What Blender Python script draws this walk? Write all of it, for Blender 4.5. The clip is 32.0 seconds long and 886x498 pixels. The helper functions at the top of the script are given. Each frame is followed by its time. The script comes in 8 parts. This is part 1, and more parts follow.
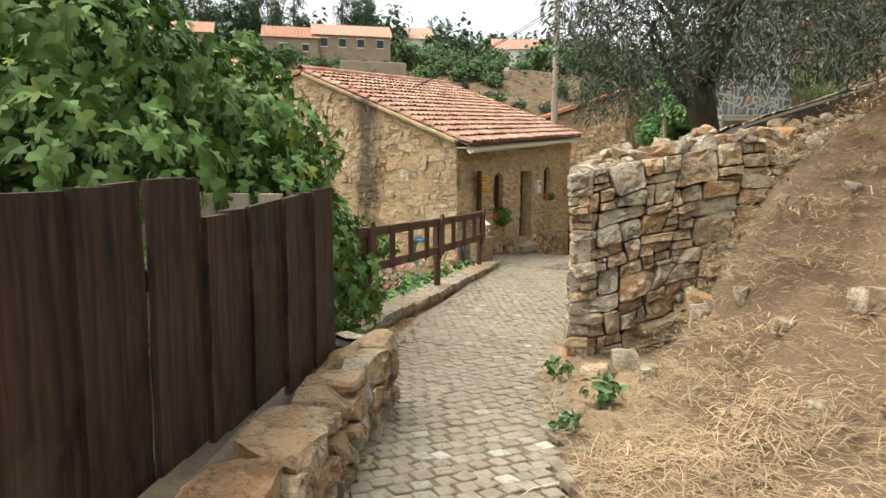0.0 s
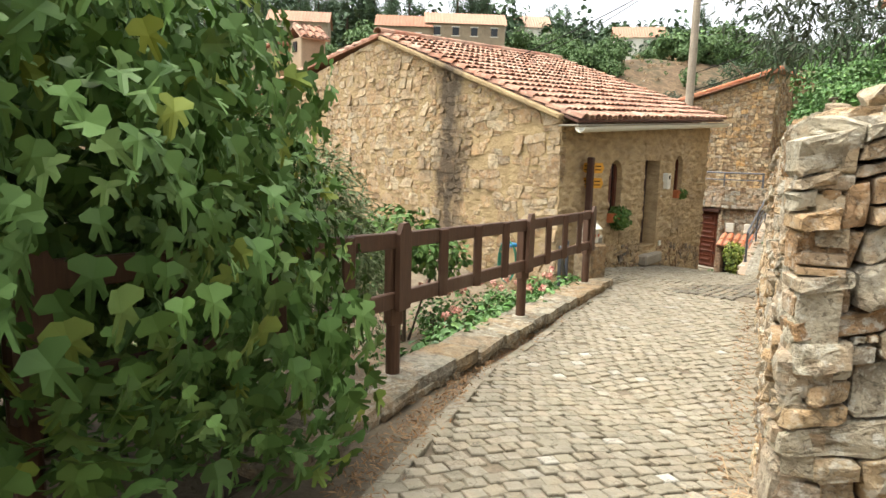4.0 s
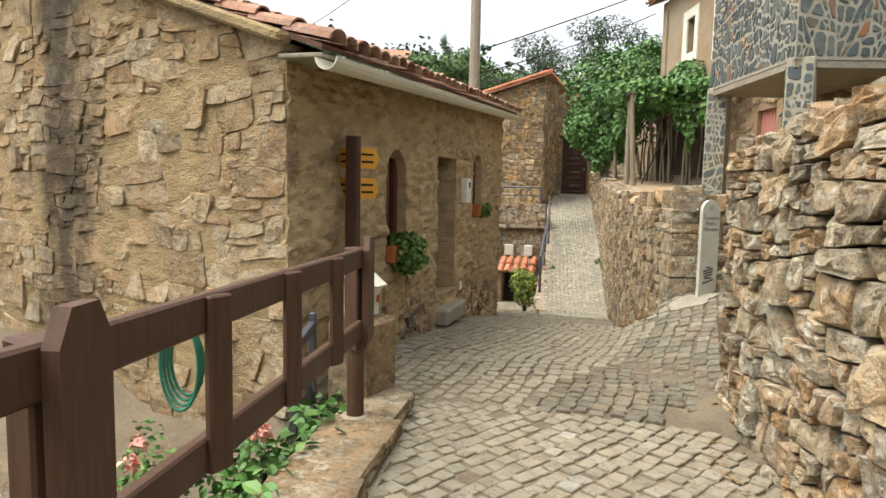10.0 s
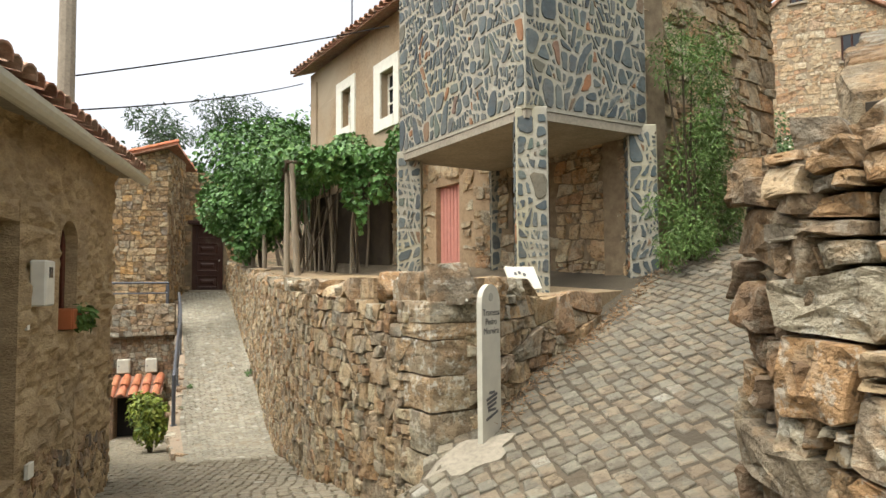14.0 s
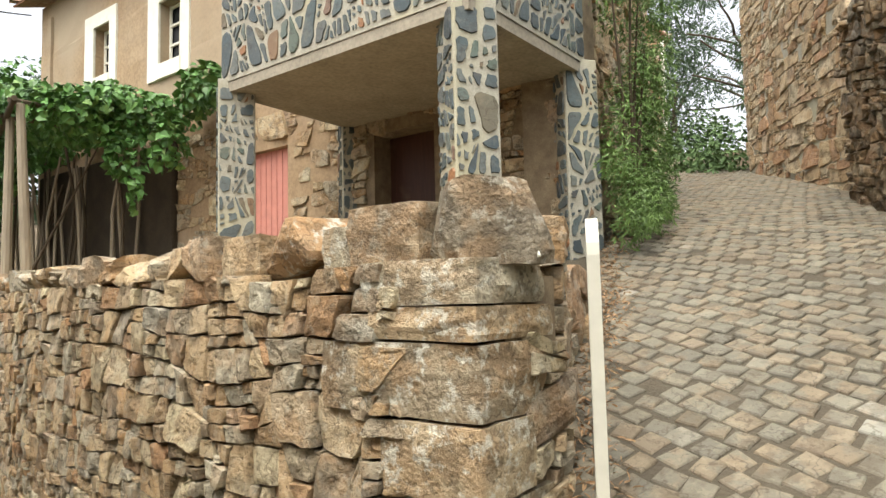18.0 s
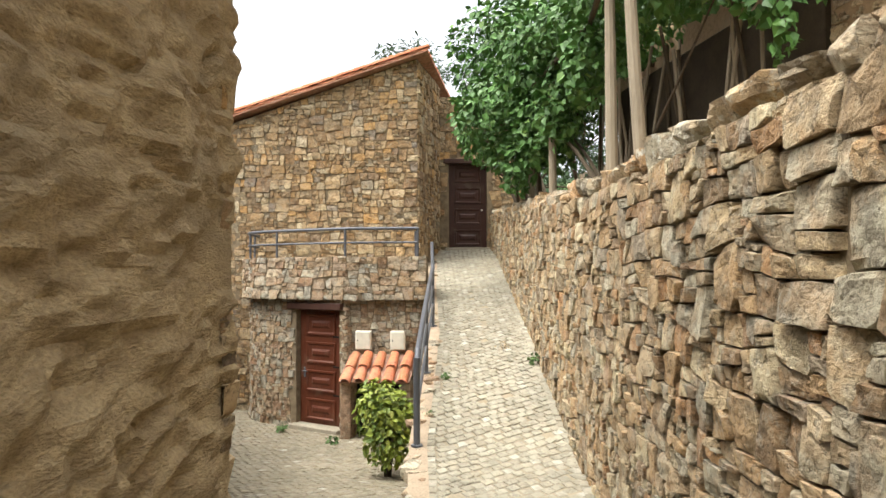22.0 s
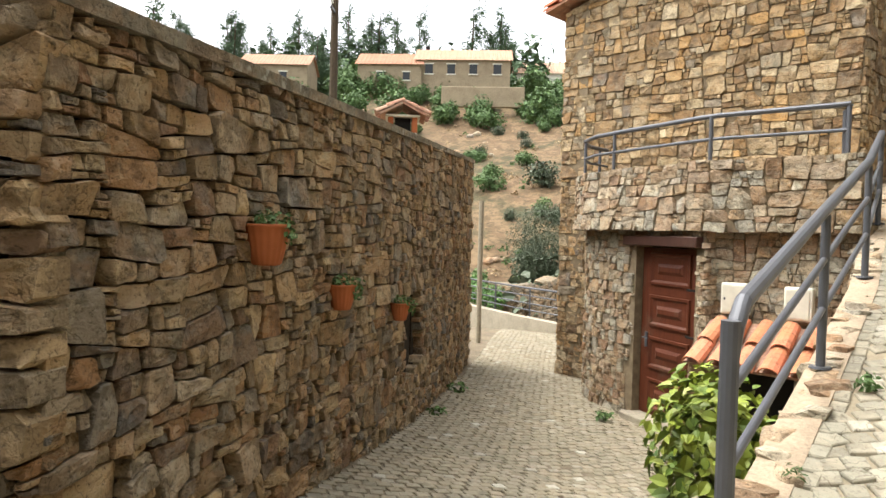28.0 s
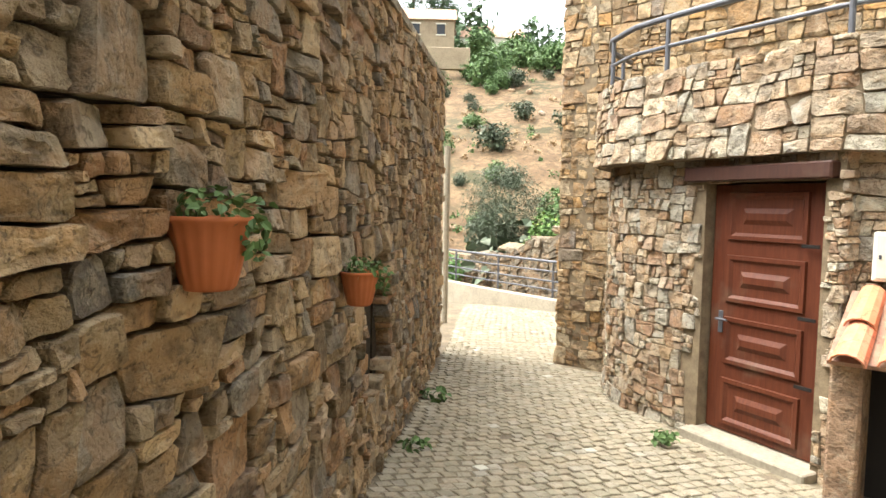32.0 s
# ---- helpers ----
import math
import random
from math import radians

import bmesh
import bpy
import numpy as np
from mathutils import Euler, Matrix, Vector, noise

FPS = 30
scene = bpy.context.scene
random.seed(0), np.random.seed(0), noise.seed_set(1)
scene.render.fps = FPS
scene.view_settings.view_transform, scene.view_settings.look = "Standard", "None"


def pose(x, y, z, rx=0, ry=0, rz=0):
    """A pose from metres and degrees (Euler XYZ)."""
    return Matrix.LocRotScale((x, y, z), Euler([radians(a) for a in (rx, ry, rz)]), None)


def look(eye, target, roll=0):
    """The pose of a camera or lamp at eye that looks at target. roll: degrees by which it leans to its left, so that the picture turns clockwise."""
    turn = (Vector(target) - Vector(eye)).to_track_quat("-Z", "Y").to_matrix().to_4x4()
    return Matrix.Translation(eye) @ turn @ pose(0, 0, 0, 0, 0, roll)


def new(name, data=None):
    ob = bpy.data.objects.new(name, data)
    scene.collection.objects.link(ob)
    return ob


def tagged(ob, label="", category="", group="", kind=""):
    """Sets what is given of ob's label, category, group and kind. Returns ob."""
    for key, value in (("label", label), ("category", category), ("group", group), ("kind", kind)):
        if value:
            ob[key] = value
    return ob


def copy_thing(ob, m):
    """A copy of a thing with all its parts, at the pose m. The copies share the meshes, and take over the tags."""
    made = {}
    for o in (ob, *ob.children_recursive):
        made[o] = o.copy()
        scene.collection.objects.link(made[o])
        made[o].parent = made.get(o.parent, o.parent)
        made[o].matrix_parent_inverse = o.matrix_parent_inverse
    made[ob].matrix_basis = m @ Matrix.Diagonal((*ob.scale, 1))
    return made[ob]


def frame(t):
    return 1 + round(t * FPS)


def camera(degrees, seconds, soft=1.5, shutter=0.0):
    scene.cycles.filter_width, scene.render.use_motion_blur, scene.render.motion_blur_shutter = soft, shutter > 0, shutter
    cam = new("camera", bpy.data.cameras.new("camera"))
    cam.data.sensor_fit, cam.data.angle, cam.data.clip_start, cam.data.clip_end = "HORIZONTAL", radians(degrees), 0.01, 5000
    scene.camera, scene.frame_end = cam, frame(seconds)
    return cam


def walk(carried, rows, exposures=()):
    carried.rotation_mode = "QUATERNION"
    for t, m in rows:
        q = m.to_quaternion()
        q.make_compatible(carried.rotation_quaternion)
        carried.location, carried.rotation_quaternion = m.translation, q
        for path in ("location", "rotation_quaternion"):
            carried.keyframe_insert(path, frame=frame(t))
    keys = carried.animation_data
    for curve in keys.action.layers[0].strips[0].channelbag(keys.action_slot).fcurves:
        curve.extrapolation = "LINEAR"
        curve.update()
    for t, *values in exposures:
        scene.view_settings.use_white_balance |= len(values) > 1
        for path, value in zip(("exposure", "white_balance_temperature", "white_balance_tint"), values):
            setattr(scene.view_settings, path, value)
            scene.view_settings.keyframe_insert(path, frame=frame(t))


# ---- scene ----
cam = camera(68.6, 32.0)
PATH = [
    (0, (6.808, -15.988, 2.038), (5.823, -14.268, 1.776), 0.4),
    (0.5, (6.617, -15.6, 1.983), (5.592, -13.903, 1.726), 0.4),
    (1, (6.449, -15.2, 1.943), (5.362, -13.539, 1.698), 0.4),
    (1.5, (6.221, -14.832, 1.922), (5.083, -13.207, 1.669), 0.5),
    (2, (5.991, -14.503, 1.9), (4.797, -12.918, 1.65), 0.6),
    (2.5, (5.776, -14.12, 1.885), (4.549, -12.56, 1.638), 0.8),
    (4.5, (5.29, -12.75, 1.816), (4.031, -11.223, 1.523), 1.6),
    (5, (5.067, -12.297, 1.787), (3.858, -10.731, 1.496), 1.6),
    (5.5, (4.844, -11.951, 1.745), (3.666, -10.358, 1.468), 1.7),
    (6, (4.628, -11.482, 1.69), (3.491, -9.857, 1.434), 1.7),
    (6.5, (4.384, -11.046, 1.644), (3.306, -9.381, 1.392), 1.6),
    (7, (4.221, -10.607, 1.628), (3.177, -8.92, 1.37), 1.6),
    (7.5, (3.993, -10.149, 1.616), (3.006, -8.429, 1.351), 1.7),
    (8, (3.738, -9.748, 1.605), (2.797, -8.004, 1.338), 1.7),
    (8.5, (3.505, -9.316, 1.567), (2.636, -7.532, 1.314), 1.7),
    (9, (3.226, -8.925, 1.551), (2.438, -7.102, 1.309), 1.6),
    (9.5, (3.022, -8.488, 1.514), (2.304, -6.634, 1.297), 1.5),
    (10, (2.802, -8.074, 1.492), (2.175, -6.185, 1.296), 1.2),
    (10.5, (2.627, -7.648, 1.476), (2.09, -5.728, 1.304), 1.0),
    (11, (2.471, -7.184, 1.469), (2.046, -5.237, 1.302), 0.8),
    (11.5, (2.329, -6.75, 1.449), (2.021, -4.78, 1.294), 0.6),
    (12, (2.286, -6.288, 1.419), (2.131, -4.299, 1.277), 0.5),
    (12.5, (2.179, -5.84, 1.388), (2.198, -3.842, 1.292), 0.3),
    (13, (2.064, -5.436, 1.38), (2.253, -3.445, 1.349), 0.1),
    (13.5, (1.996, -4.997, 1.395), (2.343, -3.028, 1.43), -0.1),
    (14, (1.917, -4.636, 1.395), (2.397, -2.697, 1.502), -0.4),
    (14.5, (1.899, -4.205, 1.389), (2.527, -2.315, 1.572), -0.8),
    (15, (1.846, -3.795, 1.397), (2.659, -1.981, 1.618), -1.1),
    (15.5, (1.831, -3.385, 1.404), (2.81, -1.657, 1.639), -1.3),
    (17.5, (1.777, -2.132, 1.176), (3.072, -0.621, 1.373), -1.6),
    (18, (1.657, -1.686, 1.13), (2.828, -0.073, 1.285), -1.4),
    (18.5, (1.573, -1.217, 1.074), (2.569, 0.514, 1.177), -1.0),
    (19, (1.409, -0.83, 0.987), (2.196, 1.008, 1.027), -0.9),
    (19.5, (1.325, -0.435, 0.925), (1.875, 1.488, 0.919), -0.7),
    (20, (1.273, -0.03, 0.876), (1.585, 1.945, 0.835), -0.5),
    (20.5, (1.246, 0.341, 0.858), (1.366, 2.337, 0.817), -0.7),
    (21, (1.294, 0.731, 0.816), (1.252, 2.73, 0.812), -0.5),
    (21.5, (1.258, 1.147, 0.744), (1.064, 3.137, 0.78), -0.5),
    (22, (1.244, 1.598, 0.668), (0.959, 3.576, 0.732), -0.3),
    (22.5, (1.2, 1.996, 0.586), (0.861, 3.965, 0.669), -0.3),
    (23, (1.183, 2.401, 0.51), (0.827, 4.366, 0.604), -0.2),
    (23.5, (1.238, 2.813, 0.461), (0.91, 4.784, 0.541), -0.2),
    (24, (1.281, 3.201, 0.389), (0.9, 5.164, 0.43), -0.2),
    (24.5, (1.347, 3.581, 0.341), (0.871, 5.523, 0.356), -0.1),
    (25, (1.347, 3.953, 0.299), (0.729, 5.855, 0.277), 0.1),
    (25.5, (1.363, 4.338, 0.262), (0.542, 6.161, 0.209), 0.5),
    (26, (1.378, 4.72, 0.24), (0.358, 6.439, 0.171), 0.8),
    (26.5, (1.278, 5.023, 0.196), (0.097, 6.635, 0.118), 1.1),
    (28.5, (0.671, 6.33, -0.026), (-0.806, 7.677, -0.102), 1.6),
    (29, (0.317, 6.57, -0.081), (-1.196, 7.873, -0.199), 1.7),
    (29.5, (-0.013, 6.824, -0.119), (-1.522, 8.129, -0.258), 1.8),
    (30, (-0.373, 7.051, -0.154), (-1.85, 8.391, -0.304), 1.8),
    (30.5, (-0.681, 7.251, -0.19), (-2.129, 8.623, -0.332), 1.7),
    (31, (-0.986, 7.471, -0.232), (-2.377, 8.901, -0.375), 1.6),
    (31.5, (-1.262, 7.702, -0.285), (-2.604, 9.178, -0.437), 1.3),
    (32, (-1.514, 8.005, -0.344), (-2.803, 9.528, -0.481), 1.1),
]
walk(cam, [(t, look(eye, target, roll)) for t, eye, target, roll in PATH], [(0, 1.45), (1, 1.72), (2, 1.83), (5, 1.8), (8, 1.42), (10, 1.4), (12, 1.4), (13, 1.45), (15.5, 1.15), (18, 1.62), (20, 1.85), (23, 1.75), (25, 1.4), (26.5, 1.5), (29, 2.22), (30, 2.27), (31, 2.48), (32, 2.6)])

# ---- world, sun, exposure ----
world = bpy.data.worlds.new("overcast_sky")
scene.world = world
world.use_nodes = True
wn, wl = world.node_tree.nodes, world.node_tree.links
sky = wn.new("ShaderNodeTexSky")
sky.sky_type, sky.sun_disc = "NISHITA", False
sky.sun_elevation, sky.sun_rotation = radians(66), radians(238)
sky.air_density, sky.dust_density, sky.ozone_density = 1.0, 6.0, 1.0
pale = wn.new("ShaderNodeHueSaturation")
pale.inputs["Saturation"].default_value = 0.22
wl.new(sky.outputs["Color"], pale.inputs["Color"])
wl.new(pale.outputs["Color"], wn["Background"].inputs["Color"])
wn["Background"].inputs["Strength"].default_value = 0.15
sun = new("sun", bpy.data.lights.new("sun", "SUN"))
sun.data.energy, sun.data.angle, sun.data.color = 0.55, radians(60), (1.0, 0.91, 0.78)
sun.matrix_world = look((0, 0, 0), (0.34, 0.22, -0.91))

# ---- materials ----
def material(name, rough=0.85, metal=0.0):
    m = bpy.data.materials.new(name)
    m.use_nodes = True
    b = m.node_tree.nodes["Principled BSDF"]
    b.inputs["Roughness"].default_value, b.inputs["Metallic"].default_value = rough, metal
    b.inputs["Specular IOR Level"].default_value = 0.3
    return m, m.node_tree.nodes, m.node_tree.links, b


def warm(c):
    """Earth colours lean a little further from blue."""
    return (c[0] * 0.995, c[1], c[2] * 0.90) if c[0] > c[2] else c


def mix(n, l, fac, a, b, blend="MIX"):
    x = n.new("ShaderNodeMix")
    x.data_type, x.blend_type = "RGBA", blend
    for sock, v in ((x.inputs[0], fac), (x.inputs[6], a), (x.inputs[7], b)):
        if isinstance(v, (float, int)):
            sock.default_value = v
        elif isinstance(v, tuple):
            sock.default_value = (*warm(v), 1)
        else:
            l.new(v, sock)
    return x.outputs[2]


def math_node(n, l, op, a, b=0.5):
    x = n.new("ShaderNodeMath")
    x.operation = op
    for sock, v in ((x.inputs[0], a), (x.inputs[1], b)):
        if isinstance(v, (float, int)):
            sock.default_value = v
        else:
            l.new(v, sock)
    return x.outputs[0]


def ramp(n, l, fac, stops):
    r = n.new("ShaderNodeValToRGB")
    e = r.color_ramp.elements
    for k, (p, c) in enumerate(stops):
        s = e[k] if k < 2 else e.new(p)
        s.position, s.color = p, (*(warm(c) if isinstance(c, tuple) else (c, c, c)), 1)
    l.new(fac, r.inputs[0])
    return r.outputs[0]


def place(n, l, scale=(1, 1, 1)):
    g, m = n.new("ShaderNodeNewGeometry"), n.new("ShaderNodeMapping")
    m.inputs["Scale"].default_value = scale
    l.new(g.outputs["Position"], m.inputs["Vector"])
    return m.outputs[0]


def noise_tex(n, l, vec, scale, detail=4.0, rough=0.55):
    t = n.new("ShaderNodeTexNoise")
    t.inputs["Scale"].default_value, t.inputs["Detail"].default_value, t.inputs["Roughness"].default_value = scale, detail, rough
    l.new(vec, t.inputs["Vector"])
    return t.outputs["Fac"]


def bump(n, l, b, height, strength, dist):
    k = n.new("ShaderNodeBump")
    k.inputs["Strength"].default_value, k.inputs["Distance"].default_value = strength, dist
    l.new(height, k.inputs["Height"])
    l.new(k.outputs[0], b.inputs["Normal"])


def pieces_random(n, l):
    """A random number for each separate piece, whether an object of its own or an island."""
    o, g = n.new("ShaderNodeObjectInfo"), n.new("ShaderNodeNewGeometry")
    return math_node(n, l, "FRACT", math_node(n, l, "ADD", o.outputs["Random"], g.outputs["Random Per Island"]))


def streak(n, l, col, x, half, tone):
    """A dark run-off streak down a wall, about x, with ragged edges."""
    s = n.new("ShaderNodeSeparateXYZ")
    l.new(place(n, l), s.inputs[0])
    wob = math_node(n, l, "MULTIPLY", math_node(n, l, "SUBTRACT", noise_tex(n, l, place(n, l, (1, 1, 0.6)), 3.2, 5, 0.65), 0.5), 1.5)
    d = math_node(n, l, "ABSOLUTE", math_node(n, l, "ADD", math_node(n, l, "SUBTRACT", s.outputs["X"], x), wob), 0.0)
    k = ramp(n, l, math_node(n, l, "DIVIDE", d, half), [(0.15, 0.9), (1.0, 0.0)])
    return mix(n, l, k, col, tone)


def stone_mat(name, stops, rough=0.9, lichen=0.35, lichen_col=(0.36, 0.35, 0.31), dark=0.72, grain=38, relief=0.03, squash=(1, 1, 1.2), pale=0.24, stain=None, grime=0.0, rust=0.5, crack=0.5):
    """Broken stone: a tone for each piece, blotches, thin layers, hairline cracks, pits and lichen."""
    m, n, l, b = material(name, rough)
    b.inputs["Specular IOR Level"].default_value = 0.18
    rnd = pieces_random(n, l)
    base = ramp(n, l, rnd, stops)
    shift = n.new("ShaderNodeVectorMath")
    shift.operation = "ADD"
    l.new(place(n, l, squash), shift.inputs[0])
    l.new(math_node(n, l, "MULTIPLY", rnd, 23.0), shift.inputs[1])
    v = shift.outputs[0]
    fine, mid, big = noise_tex(n, l, v, grain, 5, 0.7), noise_tex(n, l, v, 6.5, 6, 0.62), noise_tex(n, l, place(n, l), 0.7, 3)
    layers = n.new("ShaderNodeMapping")
    layers.inputs["Rotation"].default_value, layers.inputs["Scale"].default_value = (0.25, 0.15, 0.4), (4, 4, 15)
    l.new(v, layers.inputs["Vector"])
    strata = noise_tex(n, l, layers.outputs[0], 1.4, 4, 0.6)
    base = mix(n, l, ramp(n, l, noise_tex(n, l, v, 3.2, 5, 0.6), [(0.48, 0.0), (0.56, rust)]), base, mix(n, l, 0.65, base, (0.36, 0.19, 0.075)))
    base = mix(n, l, ramp(n, l, noise_tex(n, l, v, 9, 6, 0.7), [(0.54, 0.0), (0.59, pale)]), base, (0.54, 0.47, 0.36))
    base = mix(n, l, ramp(n, l, mid, [(0.42, dark), (0.5, 0.0)]), base, mix(n, l, 0.6, base, (0.05, 0.036, 0.024)))
    base = mix(n, l, ramp(n, l, strata, [(0.34, 0.1 * dark), (0.46, 0.0)]), base, (0.07, 0.052, 0.038))
    base = mix(n, l, ramp(n, l, fine, [(0.36, 0.85 * dark), (0.44, 0.0)]), base, (0.06, 0.045, 0.03))
    base = mix(n, l, ramp(n, l, noise_tex(n, l, v, grain * 0.6, 5, 0.75), [(0.6, 0.0), (0.7, 0.8 * pale)]), base, (0.58, 0.52, 0.42))
    ridge = math_node(n, l, "ABSOLUTE", math_node(n, l, "SUBTRACT", noise_tex(n, l, v, 3.6, 4, 0.55), 0.5), 0.0)
    base = mix(n, l, ramp(n, l, ridge, [(0.0, crack), (0.011, 0.0)]), base, (0.04, 0.03, 0.022))
    spots = noise_tex(n, l, place(n, l), 13, 5, 0.7)
    cover = math_node(n, l, "MULTIPLY", ramp(n, l, spots, [(0.53, 0.0), (0.6, 1.0)]), ramp(n, l, big, [(0.38, 0.0), (0.6, 1.0)]))
    base = mix(n, l, math_node(n, l, "MULTIPLY", cover, lichen), base, lichen_col)
    if grime:
        base = mix(n, l, ramp(n, l, noise_tex(n, l, place(n, l), 0.55, 5, 0.6), [(0.42, 0.0), (0.64, grime)]), base, (0.085, 0.08, 0.07))
    if stain:
        base = streak(n, l, base, *stain)
    l.new(base, b.inputs["Base Color"])
    height = math_node(n, l, "ADD", math_node(n, l, "MULTIPLY", fine, 0.7), math_node(n, l, "ADD", math_node(n, l, "MULTIPLY", mid, 1.3), math_node(n, l, "MULTIPLY", strata, 0.12)))
    bump(n, l, b, height, 1.0, relief)
    return m


def rough_mat(name, a, c, scale=6, rough=0.9, relief=0.01, spots=None, squash=(1, 1, 1), strength=0.6, spread=(0.35, 0.68), stain=None):
    """A plain rough surface between two colours, with an optional third in patches."""
    m, n, l, b = material(name, rough)
    v = place(n, l, squash)
    mid, fine, big = noise_tex(n, l, v, scale, 6, 0.6), noise_tex(n, l, v, scale * 9, 5, 0.6), noise_tex(n, l, v, scale * 0.17, 3)
    col = mix(n, l, ramp(n, l, mid, [(spread[0], 0.0), (spread[1], 1.0)]), a, c)
    col = mix(n, l, ramp(n, l, fine, [(0.25, 0.35), (0.6, 0.0)]), col, (0.02, 0.017, 0.014))
    if spots:
        col = mix(n, l, ramp(n, l, big, [(0.5, 0.0), (0.68, 0.85)]), col, spots)
    if stain:
        col = streak(n, l, col, *stain)
    l.new(col, b.inputs["Base Color"])
    bump(n, l, b, math_node(n, l, "ADD", mid, math_node(n, l, "MULTIPLY", fine, 0.5)), strength, relief)
    return m


def wood_mat(name, a, c, rough=0.6, along=(14, 14, 1.2), relief=0.004, spec=0.3, knots=False):
    m, n, l, b = material(name, rough)
    b.inputs["Specular IOR Level"].default_value = spec
    tc, mp = n.new("ShaderNodeTexCoord"), n.new("ShaderNodeMapping")
    mp.inputs["Scale"].default_value = along
    l.new(tc.outputs["Object"], mp.inputs["Vector"])
    grain, wear = noise_tex(n, l, mp.outputs[0], 3.0, 7, 0.65), noise_tex(n, l, place(n, l), 2.2, 4)
    rnd = pieces_random(n, l)
    col = mix(n, l, ramp(n, l, grain, [(0.3, 0.0), (0.7, 1.0)]), a, c)
    col = mix(n, l, math_node(n, l, "MULTIPLY", rnd, 0.5), col, mix(n, l, 0.6, col, a))
    col = mix(n, l, ramp(n, l, wear, [(0.58, 0.0), (0.75, 0.35)]), col, (0.16, 0.13, 0.10))
    if knots:
        worn = noise_tex(n, l, place(n, l, (1, 1, 0.35)), 6.0, 5, 0.7)
        col = mix(n, l, ramp(n, l, worn, [(0.38, 0.85), (0.5, 0.0)]), col, (0.008, 0.006, 0.005))
        k = n.new("ShaderNodeTexVoronoi")
        k.inputs["Scale"].default_value = 3.4
        l.new(place(n, l, (1, 1, 0.8)), k.inputs["Vector"])
        col = mix(n, l, ramp(n, l, k.outputs["Distance"], [(0.03, 0.9), (0.085, 0.0)]), col, (0.10, 0.07, 0.05))
    l.new(col, b.inputs["Base Color"])
    bump(n, l, b, grain, 0.5, relief)
    return m


def leaf_mat(name, stops, rough=0.5, spec=0.35):
    m, n, l, b = material(name, rough)
    b.inputs["Specular IOR Level"].default_value = spec
    col = ramp(n, l, pieces_random(n, l), stops)
    t = noise_tex(n, l, place(n, l), 1.3, 3)
    col = mix(n, l, ramp(n, l, t, [(0.35, 0.35), (0.65, 0.0)]), col, (0.012, 0.022, 0.008))
    l.new(col, b.inputs["Base Color"])
    b.inputs["Subsurface Weight"].default_value = 0.0
    return m


def plain_mat(name, col, rough=0.5, metal=0.0):
    m, n, l, b = material(name, rough, metal)
    v = noise_tex(n, l, place(n, l), 9, 5)
    l.new(mix(n, l, ramp(n, l, v, [(0.35, 0.0), (0.7, 0.3)]), col, tuple(0.55 * k for k in col)), b.inputs["Base Color"])
    return m


TAN = [(0.0, (0.468, 0.362, 0.237)), (0.14, (0.304, 0.208, 0.125)), (0.28, (0.442, 0.403, 0.327)), (0.42, (0.224, 0.161, 0.108)), (0.54, (0.532, 0.455, 0.320)), (0.66, (0.363, 0.209, 0.113)), (0.78, (0.299, 0.274, 0.232)), (0.9, (0.482, 0.414, 0.308)), (1.0, (0.405, 0.271, 0.154))]
GREY = [(0.0, (0.349, 0.303, 0.232)), (0.15, (0.428, 0.381, 0.303)), (0.3, (0.223, 0.190, 0.152)), (0.45, (0.459, 0.350, 0.225)), (0.6, (0.317, 0.199, 0.113)), (0.72, (0.475, 0.398, 0.288)), (0.86, (0.412, 0.248, 0.129)), (1.0, (0.373, 0.342, 0.288))]
DARK = [(0.0, (0.391, 0.285, 0.174)), (0.14, (0.190, 0.145, 0.102)), (0.28, (0.480, 0.360, 0.230)), (0.42, (0.221, 0.202, 0.182)), (0.56, (0.556, 0.417, 0.264)), (0.68, (0.322, 0.187, 0.111)), (0.8, (0.156, 0.145, 0.138)), (0.9, (0.448, 0.366, 0.277)), (1.0, (0.411, 0.256, 0.152))]
M_DRY = stone_mat("dry_stone", GREY, lichen=0.75, lichen_col=(0.56, 0.54, 0.49))
M_KERB = stone_mat("lichened_kerb_stone", [(0.0, (0.27, 0.235, 0.18)), (0.3, (0.20, 0.18, 0.145)), (0.6, (0.34, 0.30, 0.235)), (0.8, (0.25, 0.18, 0.11)), (1.0, (0.30, 0.285, 0.25))], lichen=0.75, lichen_col=(0.46, 0.45, 0.41), rust=0.4)
M_TERR = stone_mat("terrace_stone", TAN, lichen=0.35)
M_RUIN = stone_mat("ruin_stone", DARK, lichen=0.25)
M_SCHIST = stone_mat("house_stone", [(0.0, (0.36, 0.235, 0.125)), (0.16, (0.20, 0.135, 0.09)), (0.32, (0.44, 0.325, 0.20)), (0.46, (0.27, 0.175, 0.10)), (0.6, (0.50, 0.39, 0.26)), (0.74, (0.30, 0.25, 0.19)), (0.86, (0.48, 0.28, 0.115)), (0.94, (0.56, 0.46, 0.33)), (1.0, (0.19, 0.155, 0.14))], lichen=0.2)
# Field wall stone, darkened so that its shaded face is in the colour
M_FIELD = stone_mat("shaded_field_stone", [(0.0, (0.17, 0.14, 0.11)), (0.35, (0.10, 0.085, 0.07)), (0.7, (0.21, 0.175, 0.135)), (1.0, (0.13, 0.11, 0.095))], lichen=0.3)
# Ruin stone made darker: the shade of the branch lane is painted in
M_BRANCH = stone_mat("shaded_branch_stone", [(0.0, (0.25, 0.175, 0.11)), (0.2, (0.12, 0.09, 0.065)), (0.45, (0.30, 0.235, 0.16)), (0.7, (0.15, 0.13, 0.11)), (1.0, (0.22, 0.14, 0.085))], lichen=0.4)
